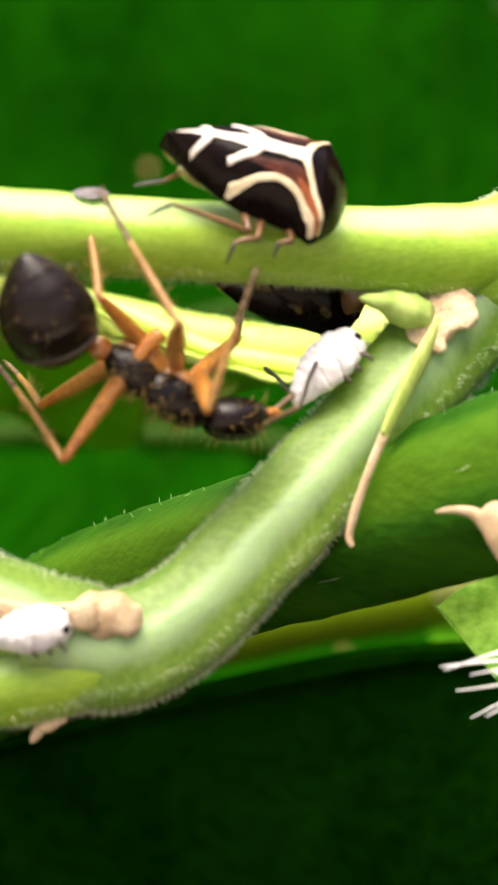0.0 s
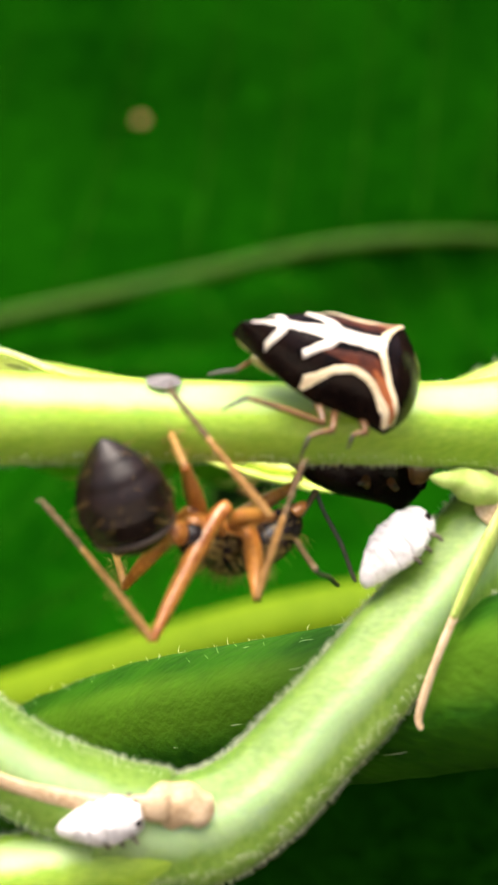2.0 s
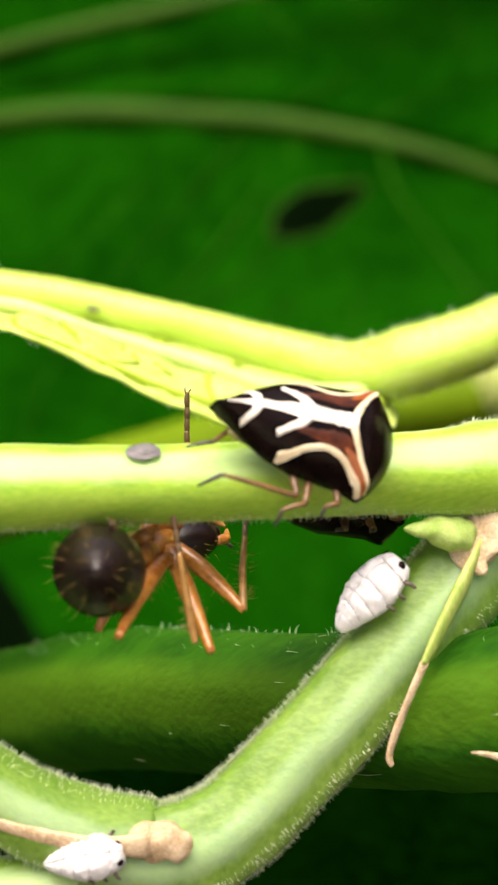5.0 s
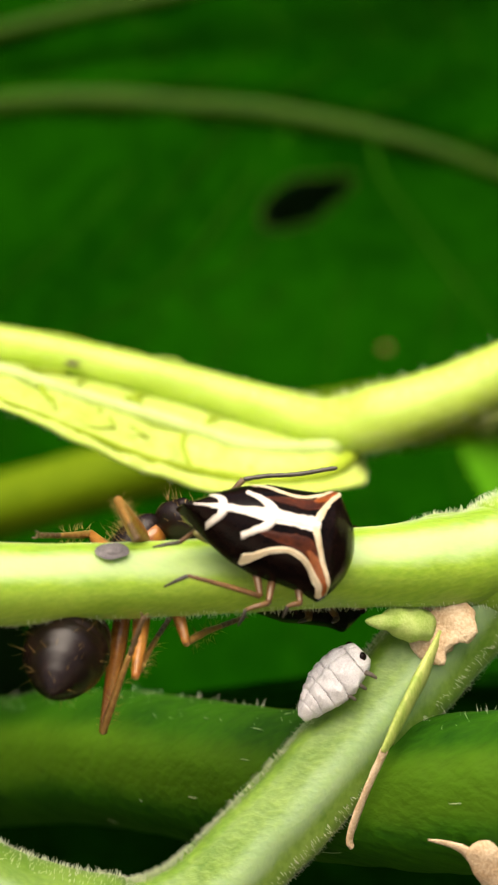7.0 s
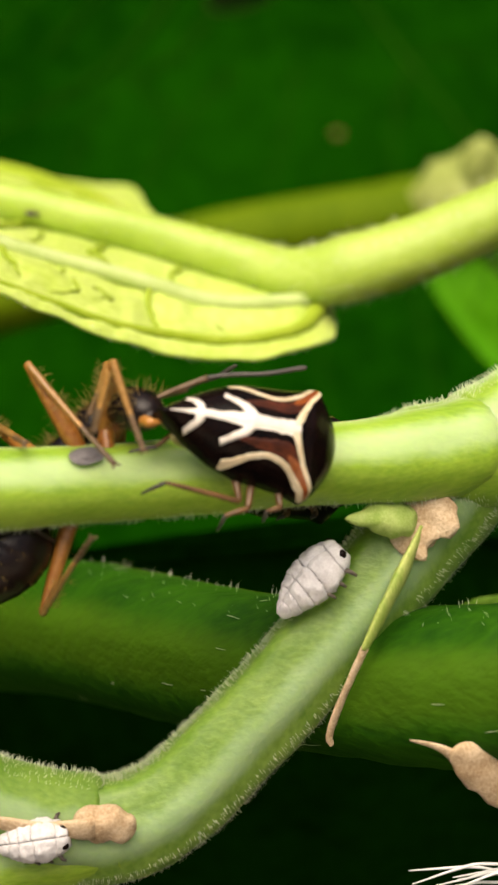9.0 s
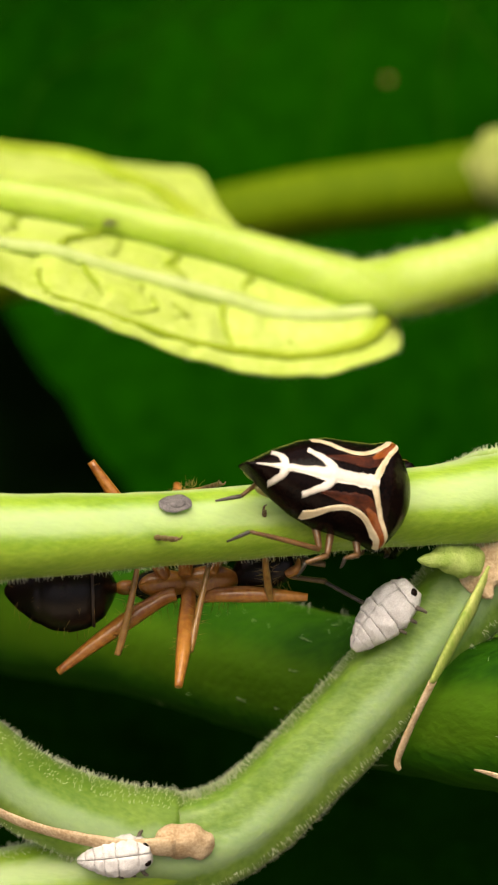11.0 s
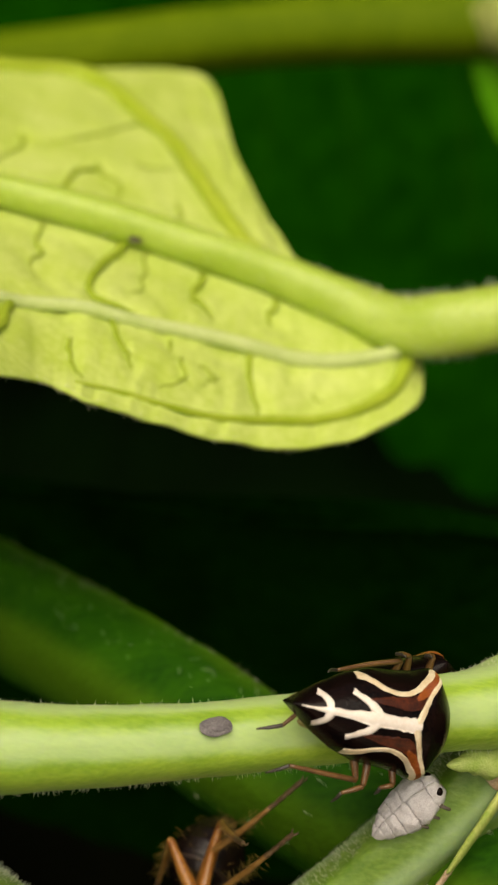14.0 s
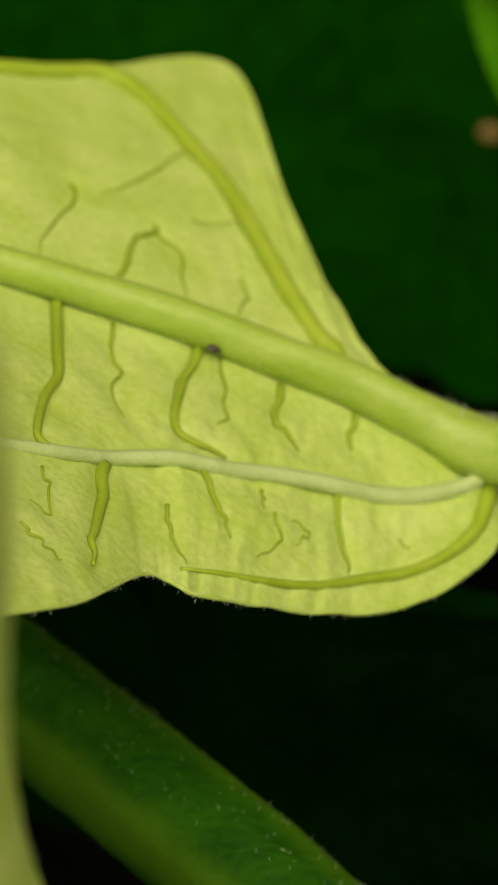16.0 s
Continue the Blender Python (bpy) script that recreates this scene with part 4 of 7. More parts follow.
def ant():
    a = new("ant")
    a.empty_display_size = 0.001
    tagged(a, "black and amber bristly ant climbing about the stem", "ant")
    ANT_PARTS["ant"] = a
    g = random.Random(5)

    def mk(name, s, mat, parent, label="", kind=""):
        s.v = [Vector(p) * ANT_SIZE for p in s.v]
        return build(name, s, mat, parent, label, kind=kind)

    # thorax: along +x, back towards +z
    s = Shape()
    egg(s, (2.35, 0, 0.1), (1, 0, -0.05), 2.0, 1.12, 1.15, power=0.5)
    egg(s, (1.15, 0, 0.12), (1, 0, 0.08), 1.7, 0.95, 1.05, power=0.5)
    egg(s, (3.1, 0, 0.0), (1, 0, 0), 0.55, 0.5, 0.5)
    thorax = mk("thorax", s, ANT_DARK, a, "dark brown shiny thorax")
    s = Shape()
    egg(s, (2.4, 0, -0.28), (1, 0, 0), 1.7, 0.85, 0.75, power=0.5)
    egg(s, (1.2, 0, -0.25), (1, 0, 0), 1.5, 0.75, 0.7, power=0.5)
    mk("underside", s, ANT_AMBER, thorax, "amber underside")
    s = Shape()
    egg(s, (0.15, 0, 0.1), (1, 0, 0), 0.7, 0.42, 0.62, power=0.6)
    mk("waist", s, ANT_AMBER, a, "narrow amber waist")
    pts, nrm = [], []
    for _ in range(230):
        an = g.uniform(-1.9, 1.9)
        x = g.uniform(0.5, 3.0)
        n = Vector((0, math.sin(an), math.cos(an)))
        pts.append(Vector((x, 0, 0.1)) + n * 0.52)
        nrm.append(n)
    s = Shape()
    bristles(s, pts, nrm, 0.52, 0.010, 6)
    mk("thorax_bristles", s, BRISTLE, a, "golden bristles", kind="stuff")

    # gaster: from the waist along +x
    s = Shape()
    rings = []
    prof = [(0.0, 0.12), (0.12, 0.40), (0.35, 0.80), (0.8, 1.10), (1.3, 1.19), (1.8, 1.11), (2.3, 0.86), (2.7, 0.54), (2.95, 0.27), (3.08, 0.08)]
    for k in range(49):
        x = 3.08 * (k / 48)
        r = float(np.interp(x, [p[0] for p in prof], [p[1] for p in prof]))
        seam = 1 - 0.025 * sum(math.exp(-((x - q) / 0.035) ** 2) for q in (0.75, 1.45, 2.1, 2.6))
        rings.append([(0.12 + x, r * seam * math.cos(2 * math.pi * j / 28), 0.97 * r * seam * math.sin(2 * math.pi * j / 28)) for j in range(28)])
    loft(s, rings)
    ga = mk("gaster", s, ANT_DARK, a, "large egg-shaped dark brown abdomen")
    ANT_PARTS["gaster"] = ga
    for q in (0.75, 1.45, 2.1, 2.6):
        s = Shape()
        r = float(np.interp(q, [p[0] for p in prof], [p[1] for p in prof]))
        rr = []
        for k in range(5):
            f = k / 4 - 0.5
            rr.append([(0.12 + q - 0.09 + 0.09 * f, (r + 0.012 - 0.03 * abs(f)) * math.cos(2 * math.pi * j / 28), 0.97 * (r + 0.012 - 0.03 * abs(f)) * math.sin(2 * math.pi * j / 28)) for j in range(28)])
        loft(s, rr)
        mk("band", s, ANT_BAND, ga, "paler brown segment edge")
    pts, nrm = [], []
    for _ in range(80):
        x, an = g.uniform(0.3, 3.0), g.uniform(0, 2 * math.pi)
        r = float(np.interp(x, [p[0] for p in prof], [p[1] for p in prof]))
        n = Vector((0.15, math.cos(an), math.sin(an)))
        pts.append(Vector((0.12 + x, r * math.cos(an), 0.97 * r * math.sin(an))))
        nrm.append(n)
    s = Shape()
    bristles(s, pts, nrm, 0.40, 0.007, 8)
    mk("gaster_bristles", s, BRISTLE, ga, "golden bristles", kind="stuff")

    # head: from the neck along +x
    s = Shape()
    egg(s, (0.85, 0, 0.05), (1, 0, -0.08), 1.75, 1.3, 1.12, power=0.42, skew=0.1)
    egg(s, (1.45, 0, -0.05), (1, 0, -0.15), 0.7, 0.8, 0.55, power=0.4)
    he = mk("head", s, ANT_DARK, a, "glossy blackish head")
    ANT_PARTS["head"] = he
    for sd in (-1, 1):
        s = Shape()
        tube(s, [(1.55, sd * 0.3, -0.1), (1.85, sd * 0.3, -0.12), (2.02, sd * 0.05, -0.14)], [0.16, 0.14, 0.04], 14, 8)
        mk("mandible", s, ANT_AMBER, he, "reddish jaw")
        s = Shape()
        egg(s, (0.8, sd * 0.58, 0.25), (1, 0, 0), 0.4, 0.16, 0.32)
        mk("eye", s, SHELL, he)
    pts, nrm = [], []
    for _ in range(50):
        an = g.uniform(-2.4, 2.4)
        n = Vector((0, math.sin(an), math.cos(an)))
        pts.append(Vector((g.uniform(0.3, 1.5), 0, 0.05)) + Vector((0, n.y * 0.62, n.z * 0.54)))
        nrm.append(n)
    s = Shape()
    bristles(s, pts, nrm, 0.40, 0.012, 9)
    mk("head_bristles", s, BRISTLE, he, "golden bristles", kind="stuff")

    # legs: the upper and lower piece each along +x from its joint
    def leg_piece(lower, seed, k):
        s = Shape()
        if not lower:
            tube(s, [(-0.35, 0, -0.12), (0.0, 0, 0), (0.8 * k, 0, 0.06), (1.7 * k, 0, 0.05), (2.5 * k, 0, 0)], [0.18, 0.21, 0.245, 0.19, 0.11], 26, 10)
        else:
            tube(s, [(0, 0, 0), (0.5, 0, 0.03), (1.3 * k, 0, 0.04), (3.5 * k - 1.4, 0, 0)], [0.09, 0.11, 0.095, 0.07], 22, 9)
        ob = mk("lower_leg" if lower else "upper_leg", s, ANT_LEG if lower else ANT_AMBER, a, "amber brown shin" if lower else "amber thigh")
        if lower:
            s = Shape()
            for q in range(4):
                x = 3.5 * k - 1.45 + 0.34 * q
                tube(s, [(x, 0, -0.02 * q), (x + 0.17, 0, -0.02 * q), (x + 0.36, 0, -0.03 * q)], [0.07, 0.085, 0.06], 8, 7)
            for sd in (-1, 1):
                tube(s, [(3.5 * k - 0.12, 0, -0.06), (3.5 * k + 0.02, sd * 0.08, -0.08), (3.5 * k + 0.08, sd * 0.1, -0.16)], [0.04, 0.03, 0.01], 8, 5)
            mk("foot", s, ANT_FOOT, ob, "dark segmented foot")
        h = random.Random(seed)
        pts, nrm = [], []
        for _ in range(60):
            an = h.uniform(0, 2 * math.pi)
            n = Vector((0.3, math.cos(an), math.sin(an)))
            pts.append(Vector((h.uniform(0.2, 2.0), 0, 0)) + Vector((0, n.y, n.z)) * 0.14)
            nrm.append(n)
        s = Shape()
        bristles(s, pts, nrm, 0.28, 0.010, seed)
        mk("leg_bristles", s, BRISTLE, ob, kind="stuff")
        return ob

    for i in range(6):
        ANT_PARTS["femur%d" % i] = leg_piece(False, 40 + i, (1.0, 1.2, 1.4)[i % 3])
        ANT_PARTS["shin%d" % i] = leg_piece(True, 60 + i, (1.0, 1.08, 1.2)[i % 3])
    for i in range(2):
        s = Shape()
        tube(s, [(0, 0, 0), (0.5, 0, 0.03), (1.5, 0, 0)], [0.06, 0.065, 0.085], 16, 8)
        ANT_PARTS["scape%d" % i] = mk("antenna_base", s, ANT_FOOT, a, "dark brown first antenna joint")
        s = Shape()
        # nine joints, each swelling a little
        tube(s, [(2.5 * q / 8, 0, 0.03 * math.sin(q)) for q in range(9)], [0.055, 0.066] * 9 + [0.04], 55, 8)
        ANT_PARTS["whip%d" % i] = mk("antenna_tip", s, BUG_FOOT, a, "dark jointed antenna tip")


ant()


# ---- what moves ----
def motions():
    walk(ANT_PARTS['ant'], [
        (0.00, pose(-0.00464, -0.00230, -0.00471, 151.0, 40.5, 7.7)),
        (0.50, pose(-0.00412, -0.00230, -0.00460, 155.4, 28.0, 15.9)),
        (1.00, pose(-0.00426, -0.00220, -0.00447, 168.7, 33.2, 53.5)),
        (1.50, pose(-0.00445, -0.00220, -0.00452, 161.3, 32.8, 35.1)),
        (2.00, pose(-0.00447, -0.00240, -0.00448, 175.3, 31.2, 58.3)),
        (2.50, pose(-0.00470, -0.00240, -0.00453, -179.4, 28.5, 64.9)),
        (3.00, pose(-0.00473, -0.00240, -0.00468, -176.7, 19.1, 71.4)),
        (3.50, pose(-0.00549, -0.00240, -0.00485, -179.0, 26.7, 65.8)),
        (4.12, pose(-0.00552, -0.00175, -0.00474, -158.2, 23.4, 72.1)),
        (4.75, pose(-0.00555, -0.00110, -0.00464, -138.5, 18.4, 76.7)),
        (5.38, pose(-0.00558, -0.00045, -0.00454, -119.7, 12.3, 79.1)),
        (6.00, pose(-0.00561, 0.00020, -0.00443, -101.5, 5.7, 79.4)),
        (6.50, pose(-0.00552, 0.00040, -0.00415, -106.8, -38.7, 71.5)),
        (7.00, pose(-0.00600, 0.00040, -0.00367, -77.7, -36.9, 35.6)),
        (7.50, pose(-0.00603, 0.00040, -0.00364, -70.9, -15.0, 67.0)),
        (8.00, pose(-0.00549, 0.00120, -0.00361, -81.8, -14.9, 84.0)),
        (8.50, pose(-0.00625, 0.00130, -0.00242, -108.6, -36.0, 75.1)),
        (9.00, pose(-0.00646, 0.00050, -0.00302, -45.8, -41.4, 20.5)),
        (9.50, pose(-0.00603, 0.00120, -0.00313, -38.4, -33.3, 6.4)),
        (9.70, pose(-0.00601, 0.00120, -0.00315, -35.6, -46.5, -4.6)),
        (10.40, pose(-0.00641, 0.00087, -0.00422, -96.9, -20.7, 20.2)),
        (11.10, pose(-0.00681, 0.00053, -0.00530, -143.2, 11.1, 12.0)),
        (11.80, pose(-0.00721, 0.00020, -0.00638, 159.7, 24.7, -19.4)),
        (12.00, pose(-0.00709, 0.00020, -0.00587, 157.2, 31.6, -32.4)),
        (12.25, pose(-0.00688, 0.00040, -0.00597, 119.2, 16.1, -62.6)),
        (12.50, pose(-0.00667, 0.00060, -0.00608, 93.3, -11.6, -78.0)),
        (13.00, pose(-0.00590, 0.00100, -0.00899, 71.7, -19.9, -92.7)),
        (13.50, pose(-0.00572, 0.00100, -0.01322, 45.9, -35.9, -94.0)),
        (14.00, pose(-0.00571, 0.00120, -0.01371, 35.1, -29.5, -83.7)),
        (14.17, pose(-0.00499, 0.00130, -0.01268, 68.0, 4.3, -120.2)),
        (14.33, pose(-0.00427, 0.00140, -0.01165, 81.3, 49.1, -142.6)),
        (14.50, pose(-0.00355, 0.00150, -0.01062, -41.6, 81.2, 68.4)),
        (14.75, pose(-0.00367, 0.00125, -0.00973, 127.1, 34.0, -130.3)),
        (15.00, pose(-0.00379, 0.00100, -0.00885, 135.9, -30.2, -136.4)),
        (15.30, pose(-0.00418, 0.00100, -0.00967, 135.6, -30.1, -145.1)),
        (16.00, pose(-0.00418, 0.00100, -0.00967, 135.6, -30.1, -145.1)),
    ])
    walk(ANT_PARTS['gaster'], [
        (0.00, pose(-0.00029, -0.00042, 0.00093, 20.8, 20.6, 145.7)),
        (0.50, pose(-0.00054, -0.00043, 0.00082, 5.7, 27.5, 161.4)),
        (1.00, pose(-0.00024, -0.00061, 0.00063, -1.6, 36.6, -172.0)),
        (1.50, pose(-0.00060, -0.00080, 0.00081, 3.2, 35.2, 169.5)),
        (2.00, pose(-0.00021, -0.00074, 0.00085, -0.4, 46.0, -175.6)),
        (2.50, pose(-0.00028, -0.00085, 0.00080, 0.5, 48.7, 176.1)),
        (3.00, pose(-0.00026, -0.00095, 0.00097, -1.0, 57.5, 173.0)),
        (3.50, pose(-0.00031, -0.00107, 0.00098, 0.0, 53.2, 179.6)),
        (4.12, pose(-0.00023, -0.00080, 0.00074, 0.3, 40.6, 179.5)),
        (4.75, pose(-0.00015, -0.00054, 0.00049, 0.6, 27.9, 179.4)),
        (5.38, pose(-0.00008, -0.00027, 0.00025, 0.9, 15.2, 179.2)),
        (6.00, pose(0.00000, -0.00000, -0.00000, 1.2, 2.6, 178.9)),
        (6.50, pose(-0.00000, 0.00000, 0.00000, -22.2, 7.8, -152.1)),
        (7.00, pose(0.00000, -0.00000, 0.00000, -13.0, 41.4, -142.0)),
        (7.50, pose(0.00000, 0.00000, 0.00000, 0.1, 8.5, 179.9)),
        (8.00, pose(-0.00000, 0.00000, 0.00000, 48.9, 1.6, 142.7)),
        (8.50, pose(0.00000, 0.00000, 0.00000, 16.2, -0.6, 166.0)),
        (9.00, pose(-0.00000, -0.00000, 0.00000, -10.2, 19.0, -164.0)),
        (9.50, pose(0.00000, 0.00000, -0.00000, -6.4, 28.5, -159.1)),
        (9.70, pose(0.00000, -0.00000, -0.00000, -13.4, 25.7, -147.6)),
        (10.40, pose(0.00000, -0.00000, -0.00000, -11.8, 8.1, -163.8)),
        (11.10, pose(0.00000, -0.00000, -0.00000, -5.4, -8.3, 179.6)),
        (11.80, pose(0.00000, -0.00000, 0.00000, 6.3, -22.0, 159.9)),
        (12.00, pose(-0.00000, -0.00000, 0.00000, -8.2, -56.2, -165.0)),
        (12.17, pose(-0.00000, -0.00000, 0.00000, 36.9, -63.4, -150.2)),
        (12.33, pose(-0.00000, -0.00000, 0.00000, 98.1, -73.7, -153.8)),
        (12.50, pose(-0.00000, 0.00000, 0.00000, -167.2, -74.6, 168.0)),
        (12.67, pose(-0.00000, 0.00000, 0.00000, -97.5, -50.6, 137.5)),
        (12.83, pose(-0.00000, 0.00000, 0.00000, -63.2, -25.2, 149.6)),
        (13.00, pose(0.00000, 0.00000, -0.00000, -28.5, -9.6, 172.9)),
        (13.25, pose(0.00000, 0.00000, -0.00000, -54.6, -16.7, 152.0)),
        (13.50, pose(0.00000, 0.00000, -0.00000, -78.4, -31.8, 135.0)),
        (14.00, pose(-0.00000, 0.00000, 0.00000, -60.7, -3.9, 144.7)),
        (14.17, pose(-0.00000, -0.00000, 0.00000, -41.3, 7.7, -159.5)),
        (14.33, pose(0.00000, -0.00000, 0.00000, -20.9, -2.0, -103.2)),
        (14.50, pose(0.00000, -0.00000, 0.00000, -17.2, -24.3, -48.9)),
        (14.75, pose(0.00000, 0.00000, -0.00000, 1.1, -14.2, -118.2)),
        (15.00, pose(0.00000, 0.00000, -0.00000, -1.1, 5.6, 178.8)),
        (15.30, pose(0.00000, -0.00000, 0.00000, -18.0, 37.2, 150.4)),
        (16.00, pose(0.00000, -0.00000, 0.00000, -18.0, 37.2, 150.4)),
    ])
    walk(ANT_PARTS['head'], [
        (0.00, pose(0.00358, 0.00000, 0.00000, -5.9, 31.2, -12.6)),
        (0.50, pose(0.00358, -0.00000, 0.00000, 0.1, 25.8, 0.6)),
        (0.75, pose(0.00358, 0.00000, 0.00000, 4.3, 28.4, 49.8)),
        (1.00, pose(0.00358, 0.00000, 0.00000, 9.3, 27.2, 99.5)),
        (1.50, pose(0.00358, 0.00000, -0.00000, 11.5, 40.4, 54.2)),
        (2.00, pose(0.00358, 0.00000, -0.00000, 3.3, 48.0, 46.7)),
        (2.50, pose(0.00358, 0.00000, 0.00000, 7.2, 55.6, 72.8)),
        (3.00, pose(0.00358, 0.00000, 0.00000, -5.8, 39.4, 65.4)),
        (3.50, pose(0.00358, 0.00000, 0.00000, 3.6, 51.0, 65.2)),
        (4.12, pose(0.00358, 0.00000, 0.00000, -2.3, 41.0, 46.1)),
        (4.75, pose(0.00358, 0.00000, 0.00000, -3.5, 30.3, 30.7)),
        (5.38, pose(0.00358, 0.00000, 0.00000, -1.5, 19.7, 16.7)),
        (6.00, pose(0.00358, 0.00000, 0.00000, 2.9, 9.8, 3.1)),
        (6.50, pose(0.00358, 0.00000, -0.00000, 32.3, 50.2, 53.7)),
        (7.00, pose(0.00358, 0.00000, 0.00000, 6.5, 52.4, 22.1)),
        (7.50, pose(0.00358, 0.00000, 0.00000, -65.2, 61.5, -93.7)),
        (8.00, pose(0.00358, 0.00000, 0.00000, -80.5, 66.4, -93.4)),
        (8.25, pose(0.00358, 0.00000, 0.00000, 56.1, 81.9, 63.5)),
        (8.50, pose(0.00358, 0.00000, 0.00000, 65.8, 52.0, 94.0)),
        (8.75, pose(0.00358, 0.00000, 0.00000, 11.1, 64.1, 12.5)),
        (9.00, pose(0.00358, -0.00000, 0.00000, -20.9, 40.3, -47.5)),
        (9.50, pose(0.00358, -0.00000, 0.00000, -6.8, 42.0, -25.9)),
        (9.70, pose(0.00358, -0.00000, -0.00000, -9.9, 51.9, -25.7)),
        (10.40, pose(0.00358, -0.00000, -0.00000, -5.8, 40.8, -18.8)),
        (11.10, pose(0.00358, -0.00000, -0.00000, -3.8, 29.6, -13.7)),
        (11.80, pose(0.00358, -0.00000, 0.00000, -3.0, 18.2, -9.4)),
        (12.00, pose(0.00358, -0.00000, 0.00000, -4.3, 14.7, -8.6)),
        (12.25, pose(0.00358, -0.00000, 0.00000, 29.8, -21.7, -38.2)),
        (12.50, pose(0.00358, 0.00000, 0.00000, 84.1, -26.7, -89.3)),
        (13.00, pose(0.00358, -0.00000, 0.00000, 66.8, 5.2, -53.2)),
        (13.50, pose(0.00358, 0.00000, -0.00000, 85.5, 43.6, -57.1)),
        (14.00, pose(0.00358, 0.00000, 0.00000, 107.7, 30.5, -24.6)),
        (14.25, pose(0.00358, 0.00000, -0.00000, 54.1, 22.4, -11.8)),
        (14.50, pose(0.00358, 0.00000, -0.00000, 0.9, 26.9, 2.8)),
        (15.00, pose(0.00358, 0.00000, -0.00000, 7.1, 2.9, -7.1)),
        (15.30, pose(0.00358, -0.00000, 0.00000, 0.7, -11.6, -1.0)),
        (16.00, pose(0.00358, -0.00000, 0.00000, 0.7, -11.6, -1.0)),
    ])
    walk(ANT_PARTS['femur0'], [
        (0.00, pose(0.00286, 0.00047, -0.00056, -162.5, -32.5, 86.1)),
        (0.50, pose(0.00286, 0.00047, -0.00056, -175.2, -45.3, 109.6)),
        (1.00, pose(0.00286, 0.00047, -0.00056, 164.9, -53.9, 138.5)),
        (1.50, pose(0.00286, 0.00047, -0.00056, 170.2, -36.7, 126.1)),
        (2.00, pose(0.00286, 0.00047, -0.00056, 172.1, -47.3, 133.0)),
        (2.50, pose(0.00286, 0.00047, -0.00056, 162.7, -38.9, 143.2)),
        (3.00, pose(0.00286, 0.00047, -0.00056, 135.9, 1.2, 126.0)),
        (3.50, pose(0.00286, 0.00047, -0.00056, 135.8, 13.7, 109.4)),
        (4.12, pose(0.00286, 0.00047, -0.00056, 143.1, 14.6, 108.9)),
        (4.75, pose(0.00286, 0.00047, -0.00056, 150.4, 15.5, 108.4)),
        (5.38, pose(0.00286, 0.00047, -0.00056, 157.7, 16.5, 108.0)),
        (6.00, pose(0.00286, 0.00047, -0.00056, 165.1, 17.5, 107.8)),
        (6.50, pose(0.00286, 0.00047, -0.00056, -146.1, 19.7, 146.9)),
        (6.67, pose(0.00286, 0.00047, -0.00056, 174.3, 27.6, 160.6)),
        (6.83, pose(0.00286, 0.00047, -0.00056, 132.1, 41.8, 165.9)),
        (7.00, pose(0.00286, 0.00047, -0.00056, 78.4, 54.6, 154.5)),
        (7.50, pose(0.00286, 0.00047, -0.00056, 133.9, 29.0, 141.7)),
        (7.67, pose(0.00286, 0.00047, -0.00056, 165.2, 47.6, 110.2)),
        (7.83, pose(0.00286, 0.00047, -0.00056, -168.7, 76.1, 82.6)),
        (8.00, pose(0.00286, 0.00047, -0.00056, 38.2, 72.6, -121.0)),
        (8.25, pose(0.00286, 0.00047, -0.00056, -99.7, 72.3, 125.4)),
        (8.50, pose(0.00286, 0.00047, -0.00056, -130.7, 43.3, 120.5)),
        (8.67, pose(0.00286, 0.00047, -0.00056, 167.8, 50.0, 41.0)),
        (8.83, pose(0.00286, 0.00047, -0.00056, 140.3, 14.9, -7.4)),
        (9.00, pose(0.00286, 0.00047, -0.00056, 144.9, -26.4, -40.5)),
        (9.50, pose(0.00286, 0.00047, -0.00056, 162.4, -52.6, -64.1)),
        (9.70, pose(0.00286, 0.00047, -0.00056, 162.6, -29.1, -50.3)),
        (10.40, pose(0.00286, 0.00047, -0.00056, 150.3, -9.5, -17.2)),
        (11.10, pose(0.00286, 0.00047, -0.00056, 150.5, 13.3, 11.8)),
        (11.80, pose(0.00286, 0.00047, -0.00056, 163.5, 32.7, 46.0)),
        (11.90, pose(0.00286, 0.00047, -0.00056, 111.7, 52.9, 14.0)),
        (12.00, pose(0.00286, 0.00047, -0.00056, 48.7, 43.1, -30.0)),
        (12.25, pose(0.00286, 0.00047, -0.00056, 70.8, -3.4, -2.7)),
        (12.50, pose(0.00286, 0.00047, -0.00056, 73.1, -53.9, 15.1)),
        (13.00, pose(0.00286, 0.00047, -0.00056, 78.8, -47.2, -1.9)),
        (13.50, pose(0.00286, 0.00047, -0.00056, 119.5, -38.6, 3.3)),
        (14.00, pose(0.00286, 0.00047, -0.00056, 164.4, -45.0, 15.6)),
        (14.17, pose(0.00286, 0.00047, -0.00056, -135.0, -50.8, -75.8)),
        (14.33, pose(0.00286, 0.00047, -0.00056, -116.0, -13.9, -131.0)),
        (14.50, pose(0.00286, 0.00047, -0.00056, -133.6, 22.1, -176.8)),
        (14.75, pose(0.00286, 0.00047, -0.00056, -179.9, 53.2, 101.5)),
        (15.00, pose(0.00286, 0.00047, -0.00056, 137.0, 19.9, 22.5)),
        (15.30, pose(0.00286, 0.00047, -0.00056, 122.3, 25.0, 22.5)),
        (16.00, pose(0.00286, 0.00047, -0.00056, 122.3, 25.0, 22.5)),
    ])
